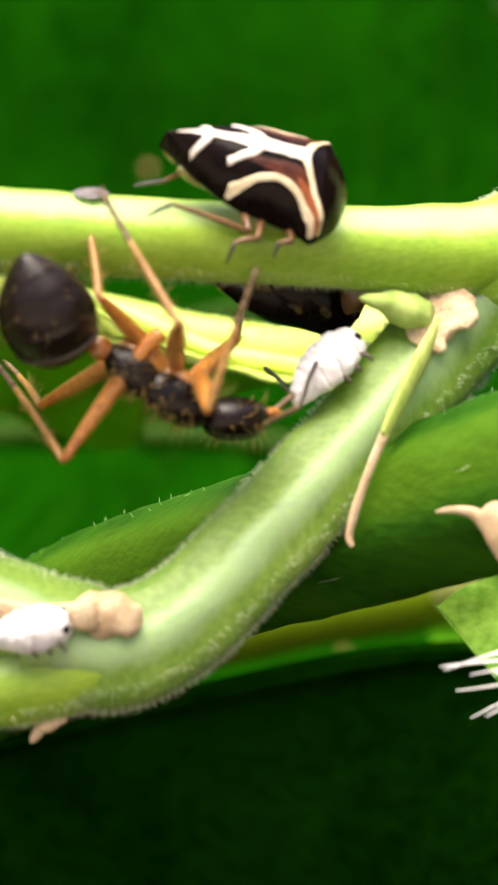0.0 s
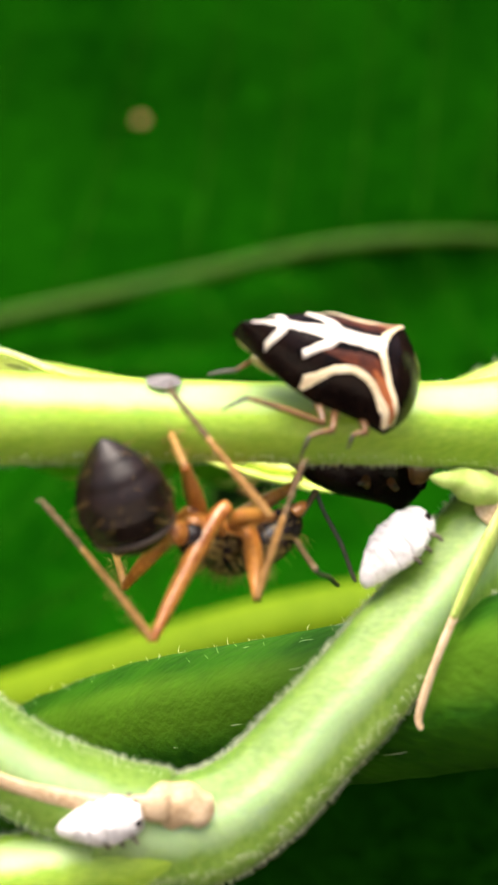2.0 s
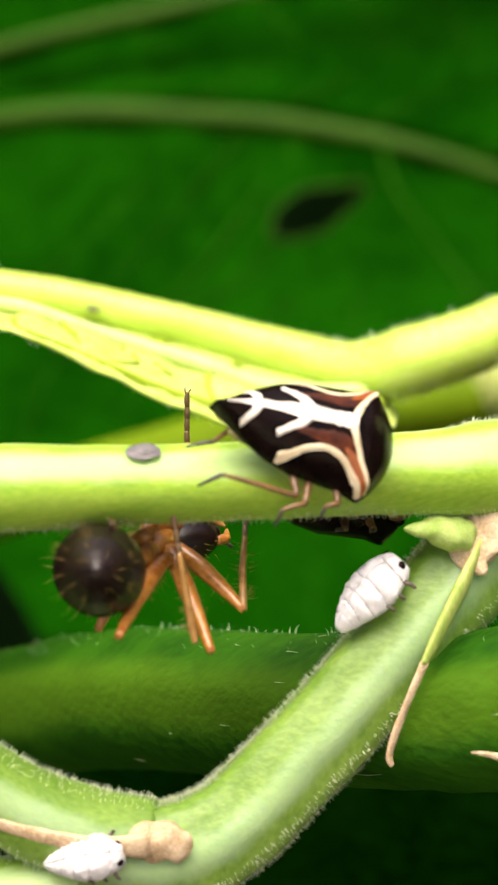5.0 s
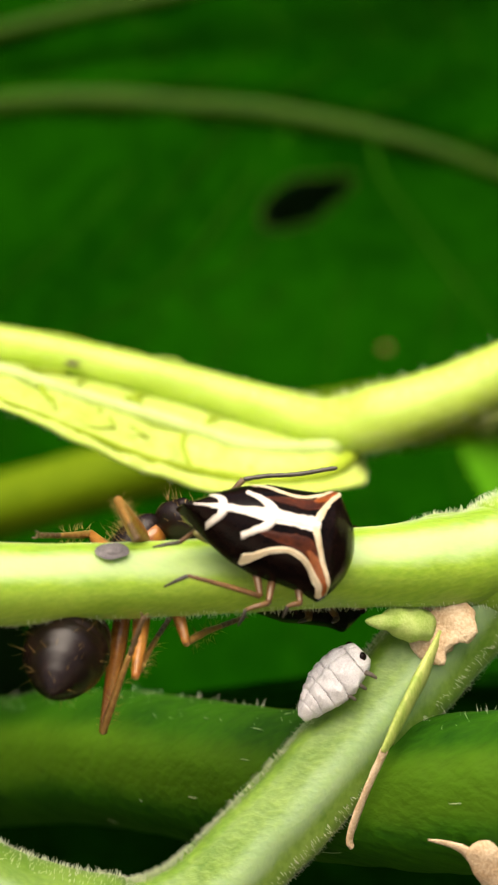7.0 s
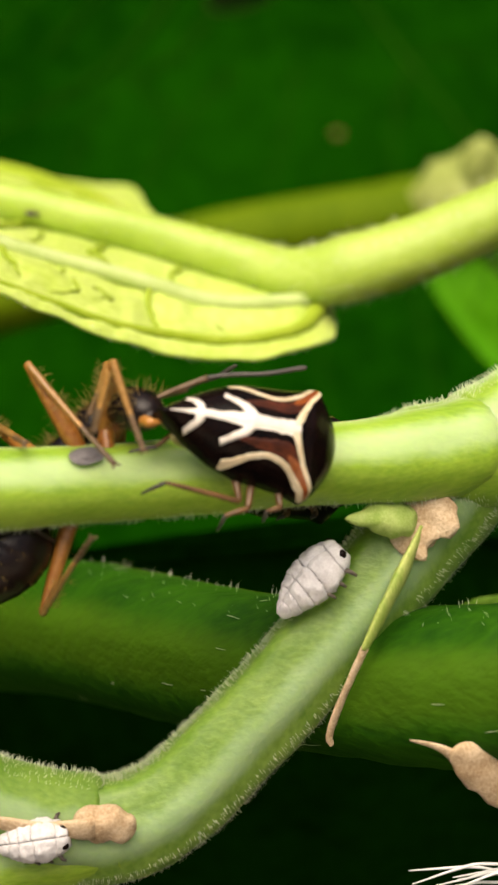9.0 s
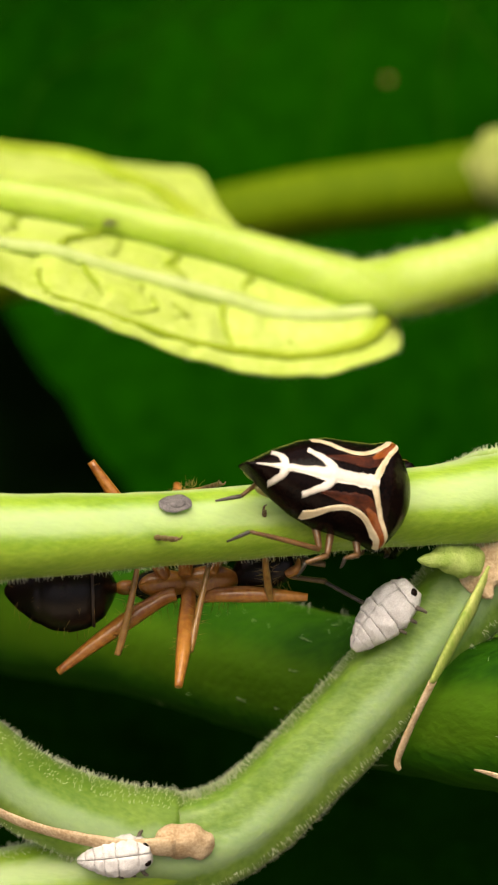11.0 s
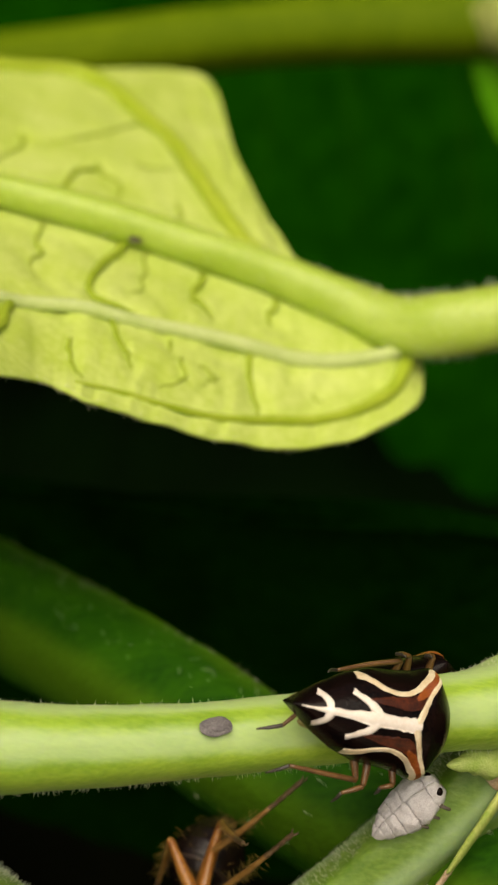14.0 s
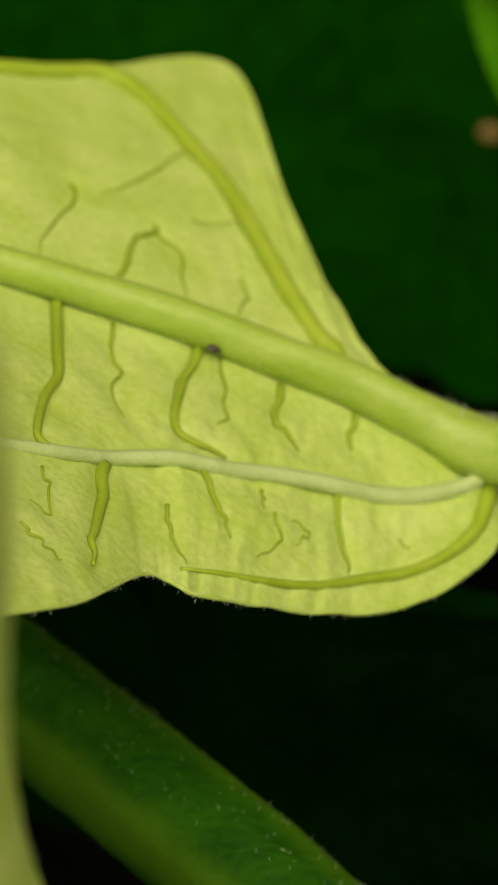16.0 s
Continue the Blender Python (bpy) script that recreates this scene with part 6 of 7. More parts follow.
    walk(ANT_PARTS['femur3'], [
        (0.00, pose(0.00286, -0.00047, -0.00056, 65.8, 61.3, -57.6)),
        (0.50, pose(0.00286, -0.00047, -0.00056, 26.7, 60.6, -59.9)),
        (1.00, pose(0.00286, -0.00047, -0.00056, 115.6, 39.2, 22.3)),
        (1.50, pose(0.00286, -0.00047, -0.00056, 113.2, 47.7, 40.5)),
        (2.00, pose(0.00286, -0.00047, -0.00056, 87.1, 39.0, 24.0)),
        (2.50, pose(0.00286, -0.00047, -0.00056, 94.1, 29.1, 37.4)),
        (3.00, pose(0.00286, -0.00047, -0.00056, 90.3, 32.0, 66.4)),
        (3.50, pose(0.00286, -0.00047, -0.00056, 103.3, 30.7, 65.5)),
        (4.12, pose(0.00286, -0.00047, -0.00056, 108.3, 14.4, 45.9)),
        (4.75, pose(0.00286, -0.00047, -0.00056, 118.3, 0.7, 25.7)),
        (5.38, pose(0.00286, -0.00047, -0.00056, 132.6, -8.6, 3.2)),
        (6.00, pose(0.00286, -0.00047, -0.00056, 149.6, -11.3, -21.3)),
        (6.25, pose(0.00286, -0.00047, -0.00056, 178.0, -30.5, 23.6)),
        (6.50, pose(0.00286, -0.00047, -0.00056, -176.5, -62.9, 74.7)),
        (6.67, pose(0.00286, -0.00047, -0.00056, -152.7, -34.0, 9.8)),
        (6.83, pose(0.00286, -0.00047, -0.00056, -166.6, -4.0, -31.8)),
        (7.00, pose(0.00286, -0.00047, -0.00056, 163.1, 8.2, -79.3)),
        (7.50, pose(0.00286, -0.00047, -0.00056, 177.5, -2.6, -120.3)),
        (7.75, pose(0.00286, -0.00047, -0.00056, 117.1, 16.5, -108.3)),
        (8.00, pose(0.00286, -0.00047, -0.00056, 49.3, 35.7, -121.6)),
        (8.25, pose(0.00286, -0.00047, -0.00056, -10.4, 83.4, -156.4)),
        (8.50, pose(0.00286, -0.00047, -0.00056, -144.2, 43.6, 93.9)),
        (8.67, pose(0.00286, -0.00047, -0.00056, 146.2, 30.3, 46.3)),
        (8.83, pose(0.00286, -0.00047, -0.00056, 104.3, -8.0, 35.4)),
        (9.00, pose(0.00286, -0.00047, -0.00056, 54.8, -43.0, 56.8)),
        (9.50, pose(0.00286, -0.00047, -0.00056, 3.0, -61.7, 92.3)),
        (9.70, pose(0.00286, -0.00047, -0.00056, 17.0, -51.3, 97.5)),
        (10.40, pose(0.00286, -0.00047, -0.00056, 133.4, -79.8, -19.4)),
        (11.10, pose(0.00286, -0.00047, -0.00056, 176.6, -38.9, -63.0)),
        (11.80, pose(0.00286, -0.00047, -0.00056, -179.0, 5.0, -68.0)),
        (12.00, pose(0.00286, -0.00047, -0.00056, 163.2, -6.8, -102.8)),
        (12.25, pose(0.00286, -0.00047, -0.00056, -158.7, -3.8, -121.0)),
        (12.50, pose(0.00286, -0.00047, -0.00056, -123.0, 9.6, -133.8)),
        (13.00, pose(0.00286, -0.00047, -0.00056, -172.4, 19.5, -173.4)),
        (13.50, pose(0.00286, -0.00047, -0.00056, 134.7, 22.4, 146.0)),
        (14.00, pose(0.00286, -0.00047, -0.00056, 84.8, -20.0, 116.0)),
        (14.25, pose(0.00286, -0.00047, -0.00056, 81.5, -18.5, 58.2)),
        (14.50, pose(0.00286, -0.00047, -0.00056, 78.4, -20.3, 0.3)),
        (14.75, pose(0.00286, -0.00047, -0.00056, 77.5, -53.3, 49.9)),
        (15.00, pose(0.00286, -0.00047, -0.00056, 15.7, -61.5, 152.6)),
        (15.30, pose(0.00286, -0.00047, -0.00056, 9.2, -69.8, 158.4)),
        (16.00, pose(0.00286, -0.00047, -0.00056, 9.2, -69.8, 158.4)),
    ])
    walk(ANT_PARTS['shin3'], [
        (0.00, pose(0.00358, -0.00161, -0.00302, 38.8, 45.6, -90.6)),
        (0.50, pose(0.00355, -0.00166, -0.00300, 19.2, 47.8, -69.1)),
        (1.00, pose(0.00486, 0.00035, -0.00233, 78.0, 44.4, -31.8)),
        (1.50, pose(0.00429, 0.00075, -0.00263, 47.9, 33.6, -48.1)),
        (2.00, pose(0.00484, 0.00042, -0.00232, 60.1, 26.4, -23.6)),
        (2.50, pose(0.00480, 0.00101, -0.00192, 69.2, 21.2, -17.2)),
        (3.00, pose(0.00381, 0.00170, -0.00205, 59.2, 9.3, -9.1)),
        (3.50, pose(0.00385, 0.00172, -0.00199, 63.9, 21.4, -12.6)),
        (4.12, pose(0.00424, 0.00092, -0.00150, 67.6, 30.0, -48.3)),
        (4.75, pose(0.00463, 0.00013, -0.00100, 64.5, 38.9, -87.3)),
        (5.38, pose(0.00502, -0.00067, -0.00051, 54.0, 43.8, -131.5)),
        (6.00, pose(0.00541, -0.00147, -0.00001, 41.7, 41.7, -177.1)),
        (6.25, pose(0.00430, -0.00035, 0.00096, 14.5, 52.3, -143.4)),
        (6.50, pose(0.00319, 0.00076, 0.00193, -5.0, 71.6, -107.0)),
        (6.67, pose(0.00325, -0.00056, 0.00097, 58.7, 67.3, -92.2)),
        (6.83, pose(0.00331, -0.00188, 0.00001, 107.3, 60.6, -93.7)),
        (7.00, pose(0.00337, -0.00319, -0.00096, 148.8, 56.4, -103.6)),
        (7.50, pose(0.00144, -0.00289, -0.00043, 177.1, 31.1, -121.9)),
        (7.75, pose(0.00155, -0.00265, -0.00131, 101.6, 26.8, -148.8)),
        (8.00, pose(0.00166, -0.00241, -0.00219, 38.1, 3.2, -153.2)),
        (8.25, pose(0.00219, -0.00043, -0.00234, 2.5, 21.4, -139.3)),
        (8.50, pose(0.00272, 0.00155, -0.00249, -36.1, 44.0, -139.4)),
        (8.67, pose(0.00314, 0.00145, -0.00121, 29.5, 51.5, -116.1)),
        (8.83, pose(0.00356, 0.00135, 0.00007, 91.8, 40.6, -96.8)),
        (9.00, pose(0.00398, 0.00124, 0.00135, 139.3, 23.4, -98.0)),
        (9.50, pose(0.00280, 0.00086, 0.00190, 178.4, 23.2, -85.6)),
        (9.70, pose(0.00263, 0.00127, 0.00162, 167.5, 32.5, -75.9)),
        (10.40, pose(0.00305, -0.00018, 0.00082, 165.3, 61.3, -79.8)),
        (11.10, pose(0.00348, -0.00162, 0.00001, 73.0, 87.0, -173.5)),
        (11.80, pose(0.00390, -0.00306, -0.00080, -2.1, 60.5, 110.1)),
        (12.00, pose(0.00224, -0.00318, -0.00023, 36.2, 60.9, 107.8)),
        (12.25, pose(0.00159, -0.00282, -0.00063, -38.9, 54.1, 28.2)),
        (12.50, pose(0.00095, -0.00246, -0.00103, -61.3, 19.6, 0.4)),
        (13.00, pose(0.00023, -0.00077, -0.00149, -7.7, 20.2, 1.4)),
        (13.50, pose(0.00071, 0.00098, -0.00163, 45.5, 22.7, 8.5)),
        (13.75, pose(0.00121, 0.00144, -0.00061, 79.5, 9.9, 40.9)),
        (14.00, pose(0.00170, 0.00190, 0.00040, 102.8, -16.3, 62.1)),
        (14.17, pose(0.00296, 0.00111, 0.00040, 95.6, -5.9, 112.2)),
        (14.33, pose(0.00422, 0.00033, 0.00041, 98.9, 6.2, 160.9)),
        (14.50, pose(0.00548, -0.00045, 0.00041, 110.3, 11.5, -148.6)),
        (14.75, pose(0.00358, -0.00015, 0.00116, 130.0, 39.4, -92.0)),
        (15.00, pose(0.00167, 0.00015, 0.00190, 171.0, 34.5, -18.7)),
        (15.30, pose(0.00196, -0.00011, 0.00207, 176.0, 37.1, -15.4)),
        (16.00, pose(0.00196, -0.00011, 0.00207, 176.0, 37.1, -15.4)),
    ])
    walk(ANT_PARTS['femur4'], [
        (0.00, pose(0.00196, -0.00056, -0.00067, -138.7, -1.9, 144.7)),
        (0.50, pose(0.00196, -0.00056, -0.00067, -136.9, 1.0, 151.2)),
        (1.00, pose(0.00196, -0.00056, -0.00067, -149.5, 8.4, 158.4)),
        (1.50, pose(0.00196, -0.00056, -0.00067, -135.3, 12.5, 176.0)),
        (2.00, pose(0.00196, -0.00056, -0.00067, -149.7, 13.6, 157.4)),
        (2.50, pose(0.00196, -0.00056, -0.00067, -155.8, 3.2, 151.1)),
        (3.00, pose(0.00196, -0.00056, -0.00067, -164.0, -2.2, 155.7)),
        (3.50, pose(0.00196, -0.00056, -0.00067, -153.2, 4.9, 164.2)),
        (4.12, pose(0.00196, -0.00056, -0.00067, -146.7, -19.4, 158.0)),
        (4.75, pose(0.00196, -0.00056, -0.00067, -135.0, -42.5, 146.5)),
        (5.38, pose(0.00196, -0.00056, -0.00067, -107.0, -61.3, 118.6)),
        (6.00, pose(0.00196, -0.00056, -0.00067, -51.1, -63.6, 62.8)),
        (6.50, pose(0.00196, -0.00056, -0.00067, 33.7, -66.9, 43.0)),
        (7.00, pose(0.00196, -0.00056, -0.00067, -14.7, -65.0, 87.0)),
        (7.50, pose(0.00196, -0.00056, -0.00067, -6.0, -46.0, 50.9)),
        (7.75, pose(0.00196, -0.00056, -0.00067, 109.7, -78.1, -72.8)),
        (8.00, pose(0.00196, -0.00056, -0.00067, 146.6, -30.8, -118.3)),
        (8.50, pose(0.00196, -0.00056, -0.00067, 143.9, -12.2, -105.9)),
        (8.75, pose(0.00196, -0.00056, -0.00067, 162.0, -38.9, -74.9)),
        (9.00, pose(0.00196, -0.00056, -0.00067, 157.0, -70.0, -31.6)),
        (9.50, pose(0.00196, -0.00056, -0.00067, -134.9, -73.5, -114.3)),
        (9.70, pose(0.00196, -0.00056, -0.00067, -152.6, -70.1, -84.1)),
        (10.40, pose(0.00196, -0.00056, -0.00067, -161.3, -51.6, -82.7)),
        (11.10, pose(0.00196, -0.00056, -0.00067, -167.2, -33.2, -85.0)),
        (11.80, pose(0.00196, -0.00056, -0.00067, -173.1, -15.0, -88.9)),
        (12.00, pose(0.00196, -0.00056, -0.00067, 175.4, -23.8, -99.4)),
        (12.25, pose(0.00196, -0.00056, -0.00067, 163.2, -0.6, -126.5)),
        (12.50, pose(0.00196, -0.00056, -0.00067, 141.3, 13.7, -158.7)),
        (13.00, pose(0.00196, -0.00056, -0.00067, 89.5, 14.3, 177.6)),
        (13.25, pose(0.00196, -0.00056, -0.00067, 89.7, -4.7, 145.9)),
        (13.50, pose(0.00196, -0.00056, -0.00067, 100.4, -20.7, 111.9)),
        (14.00, pose(0.00196, -0.00056, -0.00067, 112.6, -32.5, 122.2)),
        (14.17, pose(0.00196, -0.00056, -0.00067, 119.8, -37.3, 172.6)),
        (14.33, pose(0.00196, -0.00056, -0.00067, 119.6, -44.9, -132.8)),
        (14.50, pose(0.00196, -0.00056, -0.00067, 110.1, -48.7, -71.3)),
        (14.75, pose(0.00196, -0.00056, -0.00067, 164.4, -44.5, -143.4)),
        (15.00, pose(0.00196, -0.00056, -0.00067, -176.6, -11.6, 176.0)),
        (15.30, pose(0.00196, -0.00056, -0.00067, 173.1, -15.4, 167.4)),
        (16.00, pose(0.00196, -0.00056, -0.00067, 173.1, -15.4, 167.4)),
    ])
    walk(ANT_PARTS['shin4'], [
        (0.00, pose(-0.00078, 0.00138, -0.00056, -88.6, 48.7, -121.8)),
        (0.50, pose(-0.00098, 0.00106, -0.00073, -76.5, 45.4, -101.1)),
        (1.00, pose(-0.00113, 0.00066, -0.00116, -46.7, 46.3, -64.0)),
        (1.50, pose(-0.00131, -0.00033, -0.00140, -67.6, 42.1, -74.5)),
        (2.00, pose(-0.00106, 0.00069, -0.00146, -37.9, 37.0, -55.5)),
        (2.50, pose(-0.00098, 0.00106, -0.00086, -34.9, 44.3, -56.3)),
        (3.00, pose(-0.00110, 0.00082, -0.00054, -23.9, 47.2, -41.7)),
        (3.50, pose(-0.00126, 0.00035, -0.00096, -38.5, 43.7, -47.1)),
        (4.12, pose(-0.00029, 0.00046, -0.00013, -81.5, 57.0, -89.9)),
        (4.75, pose(0.00069, 0.00056, 0.00069, -127.4, 46.3, -135.6)),
        (5.38, pose(0.00167, 0.00066, 0.00151, -148.9, 22.1, -156.9)),
        (6.00, pose(0.00264, 0.00077, 0.00234, -159.7, -5.8, -167.4)),
        (6.25, pose(0.00278, 0.00055, 0.00238, 179.5, 5.9, -137.7)),
        (6.50, pose(0.00292, 0.00034, 0.00242, 166.0, 26.0, -111.7)),
        (7.00, pose(0.00203, 0.00086, 0.00237, -173.3, 23.9, -103.7)),
        (7.50, pose(0.00343, 0.00125, 0.00175, -175.8, -0.5, -133.4)),
        (8.00, pose(0.00059, -0.00310, 0.00105, 149.7, 20.2, -148.4)),
        (8.50, pose(0.00106, -0.00372, 0.00004, 101.3, 54.0, 169.2)),
        (9.00, pose(0.00294, -0.00116, 0.00249, 143.4, 77.1, -89.2)),
        (9.50, pose(0.00157, -0.00143, 0.00255, -161.8, 50.1, -56.2)),
        (9.70, pose(0.00208, -0.00170, 0.00249, -166.5, 48.0, -48.0)),
        (10.40, pose(0.00206, -0.00240, 0.00172, -144.3, 68.6, -34.1)),
        (11.10, pose(0.00204, -0.00310, 0.00096, -61.9, 77.0, 40.7)),
        (11.80, pose(0.00202, -0.00381, 0.00020, -13.4, 59.9, 81.3)),
        (12.00, pose(0.00146, -0.00359, 0.00068, 7.6, 56.4, 85.0)),
        (12.50, pose(-0.00108, -0.00174, -0.00147, 45.0, 30.8, 59.2)),
        (13.00, pose(-0.00129, -0.00042, -0.00150, 76.7, -5.4, 68.0)),
        (13.50, pose(0.00079, 0.00236, 0.00052, 113.1, 0.1, 49.1)),
        (14.00, pose(0.00045, 0.00184, 0.00114, 128.1, -8.8, 81.0)),
        (14.25, pose(0.00156, -0.00041, 0.00149, 116.4, 14.1, 131.4)),
        (14.50, pose(0.00267, -0.00266, 0.00185, 129.0, 37.2, -172.1)),
        (14.75, pose(0.00067, -0.00149, 0.00093, 136.3, 73.9, 163.0)),
        (15.00, pose(-0.00132, -0.00033, 0.00000, -8.6, 67.5, -11.3)),
        (15.30, pose(-0.00120, 0.00015, 0.00022, 19.3, 69.5, 3.8)),
        (16.00, pose(-0.00120, 0.00015, 0.00022, 19.3, 69.5, 3.8)),
    ])
    walk(ANT_PARTS['femur5'], [
        (0.00, pose(0.00118, -0.00047, -0.00062, -174.0, -26.6, -107.8)),
        (0.50, pose(0.00118, -0.00047, -0.00062, 176.8, -31.1, -110.7)),
        (1.00, pose(0.00118, -0.00047, -0.00062, -164.5, -14.2, -68.7)),
        (1.50, pose(0.00118, -0.00047, -0.00062, -173.1, -21.4, -83.2)),
        (2.00, pose(0.00118, -0.00047, -0.00062, -165.8, -27.4, -59.0)),
        (2.50, pose(0.00118, -0.00047, -0.00062, -163.4, -30.8, -53.1)),
        (3.00, pose(0.00118, -0.00047, -0.00062, -160.7, -42.5, -57.1)),
        (3.50, pose(0.00118, -0.00047, -0.00062, -175.9, -47.5, -54.4)),
        (4.12, pose(0.00118, -0.00047, -0.00062, 179.8, -56.3, -35.6)),
        (4.75, pose(0.00118, -0.00047, -0.00062, 168.3, -63.5, -10.2)),
        (5.38, pose(0.00118, -0.00047, -0.00062, 147.7, -66.9, 23.9)),
        (6.00, pose(0.00118, -0.00047, -0.00062, 125.7, -64.8, 59.4)),
        (6.50, pose(0.00118, -0.00047, -0.00062, 98.6, -67.1, 98.1)),
        (7.00, pose(0.00118, -0.00047, -0.00062, 95.7, -59.8, 125.8)),
        (7.50, pose(0.00118, -0.00047, -0.00062, 121.9, -45.0, 79.0)),
        (8.00, pose(0.00118, -0.00047, -0.00062, 91.3, -38.3, 83.4)),
        (8.50, pose(0.00118, -0.00047, -0.00062, 120.1, -66.3, 111.2)),
        (8.75, pose(0.00118, -0.00047, -0.00062, 49.4, -64.9, 119.5)),
        (9.00, pose(0.00118, -0.00047, -0.00062, -13.8, -61.2, 119.6)),
        (9.50, pose(0.00118, -0.00047, -0.00062, -62.4, -55.4, 166.0)),
        (9.70, pose(0.00118, -0.00047, -0.00062, -100.1, -56.9, -139.5)),
        (10.40, pose(0.00118, -0.00047, -0.00062, -140.0, -22.1, -118.2)),
        (11.10, pose(0.00118, -0.00047, -0.00062, -165.4, 15.7, -122.6)),
        (11.80, pose(0.00118, -0.00047, -0.00062, 153.8, 45.7, -150.8)),
        (11.90, pose(0.00118, -0.00047, -0.00062, 161.3, 5.4, -136.0)),
        (12.00, pose(0.00118, -0.00047, -0.00062, 158.7, -35.4, -124.0)),
        (12.50, pose(0.00118, -0.00047, -0.00062, 130.8, 4.3, -166.0)),
        (13.00, pose(0.00118, -0.00047, -0.00062, 95.0, 0.4, 178.8)),
        (13.25, pose(0.00118, -0.00047, -0.00062, 79.6, -12.0, 145.8)),
        (13.50, pose(0.00118, -0.00047, -0.00062, 72.9, -30.6, 113.6)),
        (14.00, pose(0.00118, -0.00047, -0.00062, 73.7, -30.9, 120.9)),
        (14.17, pose(0.00118, -0.00047, -0.00062, 82.4, -40.3, 172.4)),
        (14.33, pose(0.00118, -0.00047, -0.00062, 76.9, -51.4, -127.0)),
        (14.50, pose(0.00118, -0.00047, -0.00062, 57.9, -52.5, -55.3)),
        (14.75, pose(0.00118, -0.00047, -0.00062, 154.9, -58.9, -151.6)),
        (15.00, pose(0.00118, -0.00047, -0.00062, -173.2, -14.6, 177.3)),
        (15.30, pose(0.00118, -0.00047, -0.00062, 172.7, -16.8, 168.6)),
        (16.00, pose(0.00118, -0.00047, -0.00062, 172.7, -16.8, 168.6)),
    ])
    walk(ANT_PARTS['shin5'], [
        (0.00, pose(0.00010, -0.00381, 0.00114, -174.0, 25.8, -102.5)),
        (0.50, pose(-0.00001, -0.00361, 0.00141, 176.6, 35.1, -114.3)),
        (1.00, pose(0.00256, -0.00401, 0.00035, -164.0, 19.5, -59.3)),
        (1.50, pose(0.00161, -0.00409, 0.00081, -173.0, 24.7, -77.7)),
        (2.00, pose(0.00297, -0.00345, 0.00119, -165.8, 27.2, -45.7)),
        (2.50, pose(0.00320, -0.00317, 0.00139, -164.6, 22.5, -38.5)),
        (3.00, pose(0.00275, -0.00290, 0.00203, -165.2, 16.9, -39.4)),
        (3.50, pose(0.00272, -0.00263, 0.00227, -176.8, 29.4, -49.9)),
        (4.12, pose(0.00254, -0.00173, 0.00244, -174.1, 7.7, -33.7)),
        (4.75, pose(0.00237, -0.00083, 0.00260, -177.6, -13.9, -18.2)),
        (5.38, pose(0.00220, 0.00007, 0.00277, 171.8, -33.6, 1.4)),
        (6.00, pose(0.00203, 0.00097, 0.00293, 149.3, -47.4, 31.5)),
        (6.50, pose(0.00096, 0.00104, 0.00299, 138.0, -54.8, 53.8)),
        (7.00, pose(0.00002, 0.00113, 0.00277, 112.8, -57.1, 105.7)),
        (7.50, pose(0.00171, 0.00225, 0.00215, 135.8, -30.5, 56.7)),
        (8.00, pose(0.00153, 0.00259, 0.00181, 119.6, -25.5, 32.6)),
        (8.25, pose(0.00107, 0.00179, 0.00239, 135.7, -35.0, 55.9)),
        (8.50, pose(0.00061, 0.00100, 0.00297, 147.8, -49.3, 79.0)),
        (8.67, pose(0.00049, 0.00106, 0.00292, -167.3, -36.0, 11.1)),
        (8.83, pose(0.00037, 0.00111, 0.00287, -157.6, -2.1, -28.6)),
        (9.00, pose(0.00025, 0.00117, 0.00282, -172.4, 29.9, -68.8)),
        (9.50, pose(-0.00098, 0.00007, 0.00261, -147.4, 20.7, -58.8)),
        (9.70, pose(-0.00045, -0.00186, 0.00267, -142.1, 29.0, -40.9)),
        (10.40, pose(-0.00070, -0.00184, 0.00064, -100.9, 56.5, -21.3)),
        (11.10, pose(-0.00096, -0.00182, -0.00139, -22.6, 58.0, 37.5)),
        (11.80, pose(-0.00121, -0.00180, -0.00342, 21.1, 31.2, 59.9)),
        (12.00, pose(-0.00061, -0.00312, 0.00165, 28.5, 51.6, 66.3)),
        (12.50, pose(-0.00262, -0.00142, -0.00091, 52.8, 18.6, 41.8)),
        (13.00, pose(-0.00274, -0.00039, -0.00064, 86.7, 3.8, 52.2)),
        (13.50, pose(-0.00018, 0.00262, 0.00138, 114.9, -24.9, 34.6)),
        (14.00, pose(-0.00055, 0.00242, 0.00140, 123.0, -10.8, 17.4)),
        (14.17, pose(0.00048, 0.00080, 0.00176, 121.2, 4.5, 65.2)),
        (14.33, pose(0.00151, -0.00082, 0.00213, 131.7, 16.0, 114.8)),
        (14.50, pose(0.00253, -0.00244, 0.00249, 147.7, 15.2, 166.8)),
        (14.75, pose(-0.00004, -0.00136, 0.00143, 152.2, 62.0, 160.7)),
        (15.00, pose(-0.00261, -0.00029, 0.00037, -20.7, 71.0, -20.6)),
        (15.30, pose(-0.00250, 0.00027, 0.00052, 29.7, 75.8, 15.4)),
        (16.00, pose(-0.00250, 0.00027, 0.00052, 29.7, 75.8, 15.4)),
    ])
